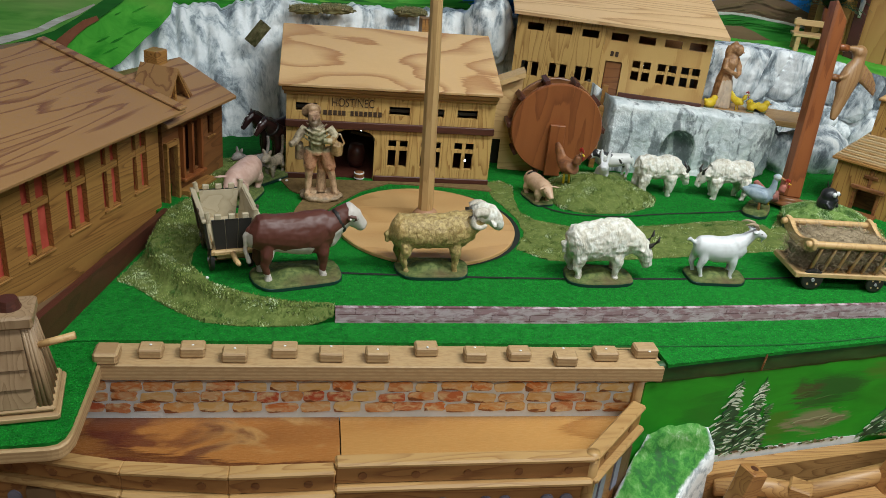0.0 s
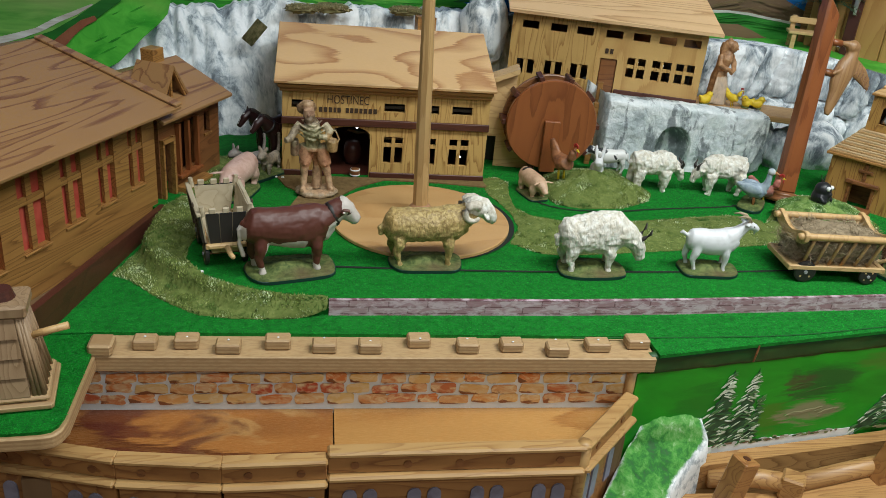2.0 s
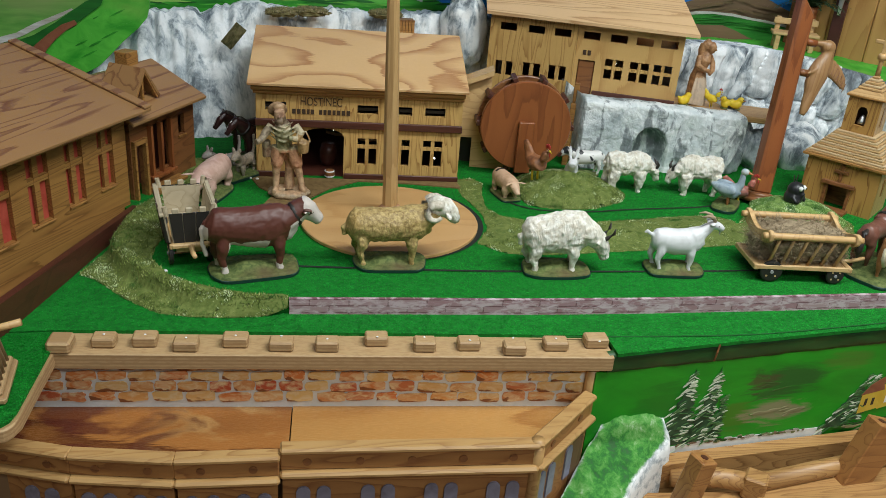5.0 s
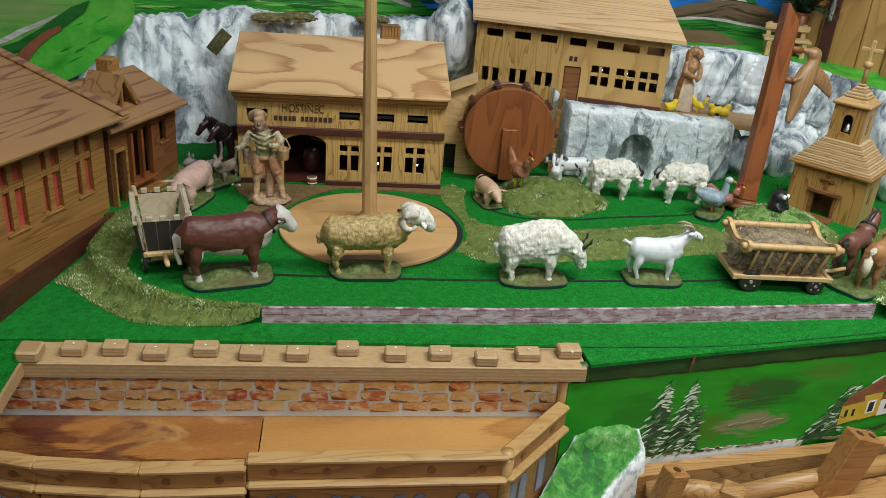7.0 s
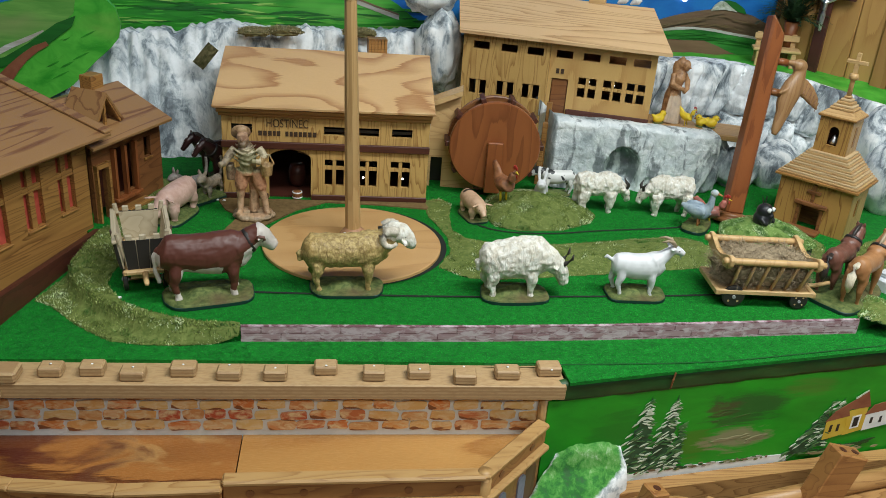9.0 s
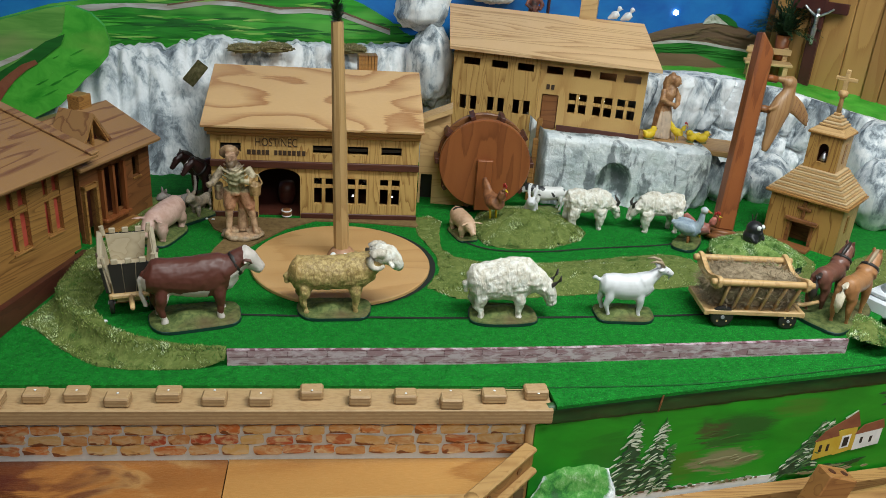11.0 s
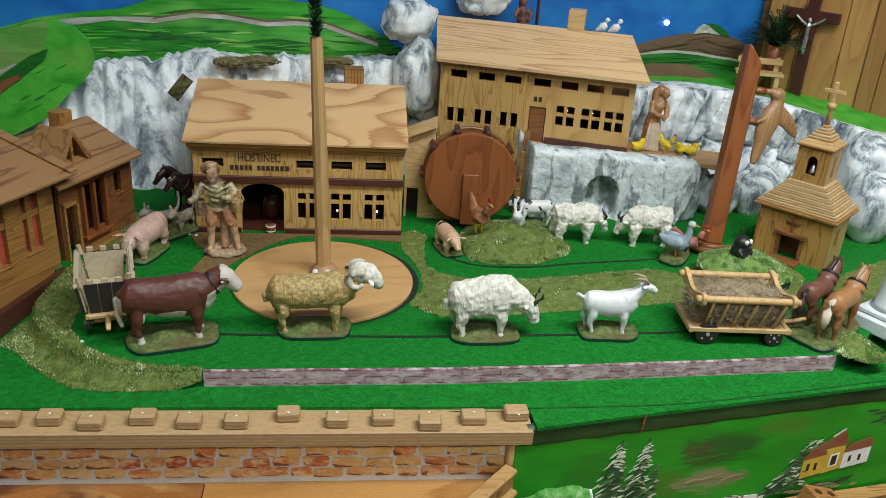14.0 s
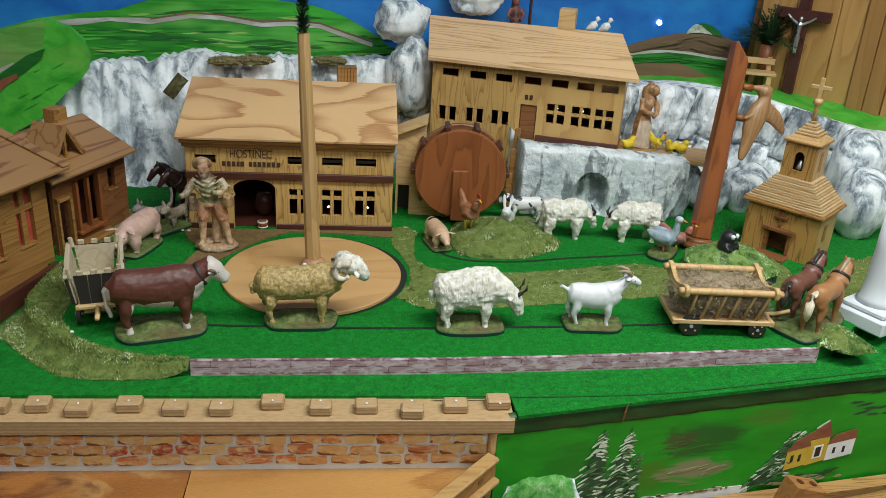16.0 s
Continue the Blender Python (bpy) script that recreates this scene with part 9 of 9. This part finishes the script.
apron = n.math("MULTIPLY", n.math("LESS_THAN", ay, -0.004), n.math("LESS_THAN", n.math("ADD", az, n.math("MULTIPLY", fw, 0.02)), 0.056))
tone = n.ramp(fw, [(0.36, (0.20, 0.09, 0.035)), (0.6, (0.44, 0.24, 0.11))])
n.colour(n.mix(n.math("MULTIPLY", apron, 0.5), tone, (0.62, 0.56, 0.46)))
n.bump(fw, 0.5, 0.002)
bm = nbm()
tube(bm, [(0, 0, 0.0), (0, 0, 0.02), (0, 0.002, 0.045), (0.002, 0.002, 0.058), (0.004, 0.0, 0.074), (0.008, -0.003, 0.086)], [(0.019, 0.015), (0.0175, 0.014), (0.014, 0.011), (0.0105, 0.009), (0.0135, 0.010), (0.006, 0.006)], 16)
for k in range(7):
    a = 3.4 + 0.42 * k
    tube(bm, [(0.019 * math.cos(a), 0.015 * math.sin(a), 0.001), (0.016 * math.cos(a + 0.1), 0.013 * math.sin(a + 0.1), 0.030), (0.010 * math.cos(a), 0.009 * math.sin(a), 0.055)], [0.0028, 0.0022, 0.001], 6)
tube(bm, [(-0.008, 0, 0.080), (-0.016, -0.006, 0.066), (-0.006, -0.014, 0.060), (0.005, -0.017, 0.057)], [0.0056, 0.0052, 0.0042, 0.0034], 9)
tube(bm, [(0.015, -0.001, 0.080), (0.021, -0.007, 0.067), (0.013, -0.015, 0.058), (0.002, -0.018, 0.053)], [0.0056, 0.0050, 0.0042, 0.0034], 9)
ball(bm, (0.010, -0.007, 0.094), (0.0078, 0.0082, 0.0098), seg=14)
ball(bm, (0.007, 0.000, 0.0965), (0.0096, 0.0092, 0.0096), seg=12)
tube(bm, [(0.004, 0.003, 0.098), (0.002, 0.005, 0.089), (0.002, 0.004, 0.080)], [0.0078, 0.0070, 0.0064], 10)
ball(bm, (0.005, -0.002, 0.105), (0.0042, 0.0040, 0.0040), seg=10)
tube(bm, [(0.011, -0.0145, 0.093), (0.0115, -0.0175, 0.0915)], [0.0018, 0.0012], 6)
fuse(solo("woman_statue", bm, WOM, pose(0.801, 0.466, 0.1082, 0, 0, 25) @ Matrix.Diagonal((1.15, 1.15, 1.16, 1)), "carved brown wooden statue with a pale apron", "statue"), 0.0012, 1, 0.0012, CARVE_TEX)
def chick(m):
    c = thing("chick_figure", m, "small plump yellow chick figure on the plank shelf", "chick", "chicks")
    bm = nbm()
    ball(bm, (0, 0, 0.0095), (0.0125, 0.0095, 0.0090), (0, -10, 0), 14)
    ball(bm, (0.0085, 0, 0.0185), (0.0068, 0.0062, 0.0065), seg=12)
    tube(bm, [(-0.008, 0, 0.012), (-0.0155, 0, 0.0175)], [0.0050, 0.0018], 8)
    fuse(part("body", bm, C_YELLOW, c), 0.0013, 2, 0.0006)
    bm = nbm()
    tube(bm, [(0.014, 0, 0.0180), (0.0185, 0, 0.0168)], [0.0018, 0.0006], 7)
    part("beak", bm, C_ORANGE, c, "orange beak", True)
    eyes(c, [(0.0125, 0.0048, 0.0205), (0.0125, -0.0048, 0.0205)], 0.0009)
    bm = nbm()
    ball(bm, (0, 0, 0.0012), (0.0115, 0.0085, 0.0026), seg=12)
    part("base", bm, C_BASE, c, "painted green base", True)


for x, y, a in ((0.772, 0.452, 10), (0.852, 0.432, 190), (0.868, 0.426, -10)):
    chick(pose(x, y, 0.1081, 0, 0, a))
fowl(pose(0.823, 0.440, 0.1083, 0, 0, -60), "small yellow hen figure with a red comb", "hen", C_YELLOW, True, 0.54)
dm = mill.matrix_world
for u, a in ((0.262, 12), (0.286, 6)):
    d = thing("dove_figure", dm @ pose(u, 0.1065, 0.3095, 0, 0, a), "small plump white dove figure on the mill ridge", "dove", "doves")
    bm = nbm()
    tube(bm, [(-0.013, 0, 0.003), (-0.007, 0, 0.007), (-0.001, 0, 0.010), (0.004, 0, 0.0145), (0.006, 0, 0.020)], [(0.003, 0.0015), (0.006, 0.005), (0.0078, 0.0082), (0.0065, 0.007), (0.004, 0.004)], 12)
    ball(bm, (0.007, 0, 0.0235), 0.0046, seg=10)
    tube(bm, [(0.010, 0, 0.023), (0.0145, 0, 0.022)], [0.0016, 0.0005], 6)
    fuse(part("body", bm, C_WHITE, d), 0.0011, 1)

# ---- behind: crucifix, fern, bench, figure on a frame ----
cru = thing("crucifix", pose(1.214, 0.664, 0.162, 0, 0, -50) @ Matrix.Diagonal((0.92, 0.9, 0.91, 1)), "dark red wooden cross with a silver figure", "crucifix")
bm = nbm()
box(bm, -0.013, 0.013, -0.006, 0.006, 0, 0.235, None, 0.001)
box(bm, -0.062, 0.062, -0.0065, 0.0055, 0.180, 0.204, None, 0.001)
part("cross", bm, C_CROSS, cru)
bm = nbm()
for s in (-1, 1):
    tube(bm, [(0.001 * s, -0.010, 0.104), (0.0018 * s, -0.013, 0.124), (0.0022 * s, -0.012, 0.144)], [0.0028, 0.0036, 0.0044], 8)
tube(bm, [(0, -0.012, 0.140), (0, -0.012, 0.150), (0, -0.012, 0.160), (0, -0.012, 0.170), (0, -0.012, 0.176)], [(0.0064, 0.005), (0.0058, 0.0046), (0.0064, 0.0052), (0.0082, 0.0056), (0.004, 0.004)], 10)
for s in (-1, 1):
    tube(bm, [(s * 0.005, -0.012, 0.171), (s * 0.019, -0.010, 0.179), (s * 0.033, -0.009, 0.190)], [0.0036, 0.0030, 0.0026], 8)
ball(bm, (0.001, -0.014, 0.183), (0.0046, 0.005, 0.0062), seg=10)
fuse(part("silver_figure", bm, C_SILVER, cru, "silver cast figure"), 0.0010, 1)
pot = thing("fern_pot", pose(1.174, 0.713, 0.166), "dark red pot with a bushy green fern", "plant")
bm = nbm()
lathe(bm, [(0.013, 0.041), (0.014, 0.06), (0.0165, 0.098), (0.0145, 0.098), (0.012, 0.092)], 18)
part("pot", bm, W_RED, pot, "", True)
bm = nbm()
box(bm, -0.011, 0.011, -0.011, 0.011, 0.0, 0.040, None, 0.002)
part("block", bm, W_RED, pot, "red-brown wooden block")
bm = nbm()
rng = random.Random(7)
for k in range(96):
    a, el = rng.uniform(0, 6.283), rng.uniform(0.55, 1.45)
    d = Vector((math.cos(a) * math.cos(el), math.sin(a) * math.cos(el), math.sin(el)))
    p = Vector((0, 0, 0.094))
    for i in range(13):
        p = p + d * 0.0066
        d = (d + Vector((rng.uniform(-0.08, 0.08), rng.uniform(-0.08, 0.08), -0.10))).normalized()
        side = d.cross(Vector((0, 0, 1))).normalized()
        for s in (-1, 1):
            if rng.random() < 0.25:
                continue
            q = p + (side * s + d * rng.uniform(0.4, 1.2)).normalized() * 0.013 * (1 - i / 20) * rng.uniform(0.7, 1.3)
            m = (p + q) / 2
            wv = d * 0.0040
            bm.faces.new([bm.verts.new(v) for v in (p, m + wv, q, m - wv)])
part("fronds", bm, LEAF, pot, "dark green fronds")["kind"] = "stuff"
bn = thing("small_bench", pose(1.139, 0.700, 0.1705, 0, 0, -22) @ Matrix.Diagonal((1.32, 1.2, 1.10, 1)), "small pale wooden bench on the green ledge", "bench")
for x in (-0.028, 0.028):
    bm = nbm()
    box(bm, x - 0.004, x + 0.004, 0.008, 0.014, 0, 0.062, None, 0.001)
    part("leg", bm, W_PALE, bn)
    bm = nbm()
    box(bm, x - 0.004, x + 0.004, -0.022, -0.016, 0, 0.03, None, 0.001)
    part("leg", bm, W_PALE, bn)
bm = nbm()
box(bm, -0.038, 0.038, -0.024, 0.008, 0.030, 0.036, None, 0.001)
part("seat", bm, W_PALE, bn)
bm = nbm()
box(bm, -0.036, 0.036, 0.003, 0.008, 0.048, 0.060, None, 0.001)
part("backrest", bm, W_PALE, bn)

# seated carved figure in a frame behind the mill
fr = thing("upright_frame", pose(0.612, 0.755, 0.0), "dark wooden upright frame behind the mill", "frame")
for x in (-0.012, 0.027):
    bm = nbm()
    box(bm, x - 0.002, x + 0.002, -0.006, 0.006, -0.02, 0.36, None, 0.0006)
    part("stile", bm, W_FOOT, fr)
bm = nbm()
box(bm, -0.010, 0.025, -0.03, 0.006, 0.270, 0.278, None, 0.001)
part("seat_board", bm, W_FOOT, fr)
bm = nbm()
tube(bm, [(0, 0, 0.0), (0, 0, 0.02), (0, 0.002, 0.038), (0, 0.002, 0.046)], [(0.014, 0.012), (0.013, 0.010), (0.011, 0.009), (0.005, 0.005)], 12)
ball(bm, (0, 0, 0.054), (0.008, 0.008, 0.009), seg=12)
for s in (-1, 1):
    tube(bm, [(s * 0.010, 0, 0.040), (s * 0.017, -0.006, 0.026), (s * 0.008, -0.016, 0.018)], [0.005, 0.0045, 0.004], 8)
    tube(bm, [(s * 0.007, -0.004, 0.006), (s * 0.008, -0.022, 0.008), (s * 0.008, -0.024, -0.004)], [0.006, 0.0052, 0.004], 8)
fuse(solo("seated_statue", bm, coat("dark_painted_carving", (0.03, 0.02, 0.02), (0.26, 0.08, 0.05), 0.5, 45.0), pose(0.603, 0.742, 0.279), "small dark red seated carved statue", "statue"), 0.0016, 1)

# white pebbles lying on the turf
for x, y, r in ((-0.156, -0.007, 0.0026), (-0.049, 0.329, 0.0024), (-0.038, 0.326, 0.0024)):
    bm = nbm()
    ball(bm, (0, 0, r * 0.5), (r * 1.2, r, r * 0.8), seg=10)
    solo("pebble", bm, P_WHITE, pose(x, y, 0.0015, 0, 0, 40 * x), "small white pebble on the green turf", "pebble", "pebbles", "", True)

# white pedestal at the right
ped = thing("white_pedestal", pose(0.985, -0.045, -0.004, 0, 0, 25), "glossy white stepped pedestal beside the hay wagon", "pedestal")
for a, z0, z1 in ((0.040, 0.0, 0.024), (0.034, 0.0242, 0.034)):
    bm = nbm()
    box(bm, -a, a, -a, a, z0, z1, None, 0.003)
    part("step", bm, WHITE, ped)
bm = nbm()
lathe(bm, [(0.030, 0.034), (0.025, 0.042), (0.022, 0.07), (0.0205, 0.12), (0.02, 0.17)], 24)
part("shaft", bm, WHITE, ped, "", True)

# wooden tower at the left front
W_AGED = wood("aged_tower_wood", (0.33, 0.215, 0.12), (0.19, 0.11, 0.05), (5, 5, 0.8), 8.0, 6.0, 0.5, 0.5, (60, 60, 3))
tw = thing("wooden_tower", pose(-0.334, -0.222, LOW + 0.0006, 0, 0, 4.5), "tapering aged wooden tower with a peg handle", "tower")
for a, z0, z1 in ((0.0395, 0.0005, 0.009), (0.036, 0.0092, 0.0155)):
    bm = nbm()
    box(bm, -a, a, -a, a, z0, z1, None, 0.0025)
    part("plinth_step", bm, W_EDGE, tw)
H0, H1, Z0, Z1 = 0.031, 0.018, 0.0155, 0.098
bm = nbm()
v0 = [bm.verts.new((sx * H0, sy * H0, Z0)) for sx, sy in ((-1, -1), (1, -1), (1, 1), (-1, 1))]
v1 = [bm.verts.new((sx * H1, sy * H1, Z1)) for sx, sy in ((-1, -1), (1, -1), (1, 1), (-1, 1))]
bm.faces.new(v0[::-1])
bm.faces.new(v1)
for k in range(4):
    bm.faces.new((v0[k], v0[(k + 1) % 4], v1[(k + 1) % 4], v1[k]))
part("shaft", bm, W_AGED, tw)
for sx in (-1, 1):
    for f in (1.0, 0.86, 0.72):
        bm = nbm()
        tube(bm, [(sx * H0 * f, -H0 - 0.0005, Z0), (sx * H1 * f, -H1 - 0.0005, Z1)], [0.0026, 0.0022], 8)
        part("corner_bead", bm, W_AGED, tw, "", True)
for f in (-0.8, -0.4, 0.0, 0.4, 0.8):
    bm = nbm()
    tube(bm, [(H0 + 0.0004, H0 * f, Z0), (H1 + 0.0004, H1 * f, Z1)], [0.0024, 0.002], 8)
    part("side_bead", bm, W_AGED, tw, "", True)
for k in range(4):
    t0, t1 = k / 4, (k + 0.97) / 4
    a0, a1 = (H0 + (H1 - H0) * t0) * 0.6, (H0 + (H1 - H0) * t1) * 0.6
    y0, y1 = -(H0 + (H1 - H0) * t0), -(H0 + (H1 - H0) * t1)
    z0, z1 = Z0 + (Z1 - Z0) * t0, Z0 + (Z1 - Z0) * t1
    bm = nbm()
    vs = [bm.verts.new(p) for p in ((-a0, y0 - 0.0038, z0), (a0, y0 - 0.0038, z0), (a1, y1 - 0.0012, z1), (-a1, y1 - 0.0012, z1), (-a0, y0 - 0.0003, z0), (a0, y0 - 0.0003, z0), (a1, y1 + 0.001, z1), (-a1, y1 + 0.001, z1))]
    for q in ((0, 1, 2, 3), (0, 4, 5, 1), (1, 5, 6, 2), (2, 6, 7, 3), (3, 7, 4, 0), (4, 7, 6, 5)):
        bm.faces.new([vs[i] for i in q])
    part("shingle", bm, W_AGED, tw)
bm = nbm()
box(bm, -0.023, 0.023, -0.023, 0.023, Z1 + 0.0002, Z1 + 0.014, None, 0.0025)
cap = part("cap", bm, W_AGED, tw)
bm = nbm()
tube(bm, [(0, 0, Z1 + 0.014), (0, 0, Z1 + 0.024)], [0.012, 0.009], 14)
part("knob", bm, W_FOOT, cap, "dark knob")
bm = nbm()
tube(bm, [(0.016, -0.008, 0.070), (0.058, -0.010, 0.081)], [0.0036, 0.004], 10)
part("peg_handle", bm, W_PALEZ, tw, "", True)

# ---- bricks of the wall under the battlement ----
shapes = []
for k in range(8):
    rng = random.Random(60 + k)
    bm = nbm()
    w, h = 0.0345, 0.0150
    pts = []
    for i in range(16):
        a = 6.283 * i / 16
        c, d = math.cos(a), math.sin(a)
        pts.append((w / 2 * math.copysign(abs(c) ** 0.38, c) * rng.uniform(0.88, 1.06), h / 2 * math.copysign(abs(d) ** 0.45, d) * rng.uniform(0.78, 1.08)))
    prism(bm, pts, -0.0009, 0.0004, "y")
    me = bpy.data.meshes.new("brick")
    bmesh.ops.recalc_face_normals(bm, faces=bm.faces)
    bm.to_mesh(me)
    bm.free()
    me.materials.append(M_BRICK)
    shapes.append(me)
rng = random.Random(3)
for row in range(4):
    u = -0.036 + rng.uniform(0.0, 0.02)
    while u < blen - 0.038:
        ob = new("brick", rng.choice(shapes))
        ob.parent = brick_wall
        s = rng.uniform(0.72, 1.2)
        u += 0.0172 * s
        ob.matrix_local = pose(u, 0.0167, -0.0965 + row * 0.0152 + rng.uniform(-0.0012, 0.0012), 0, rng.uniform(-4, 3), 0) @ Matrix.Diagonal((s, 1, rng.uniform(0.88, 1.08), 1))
        u += 0.0172 * s + rng.uniform(0.0, 0.0032)
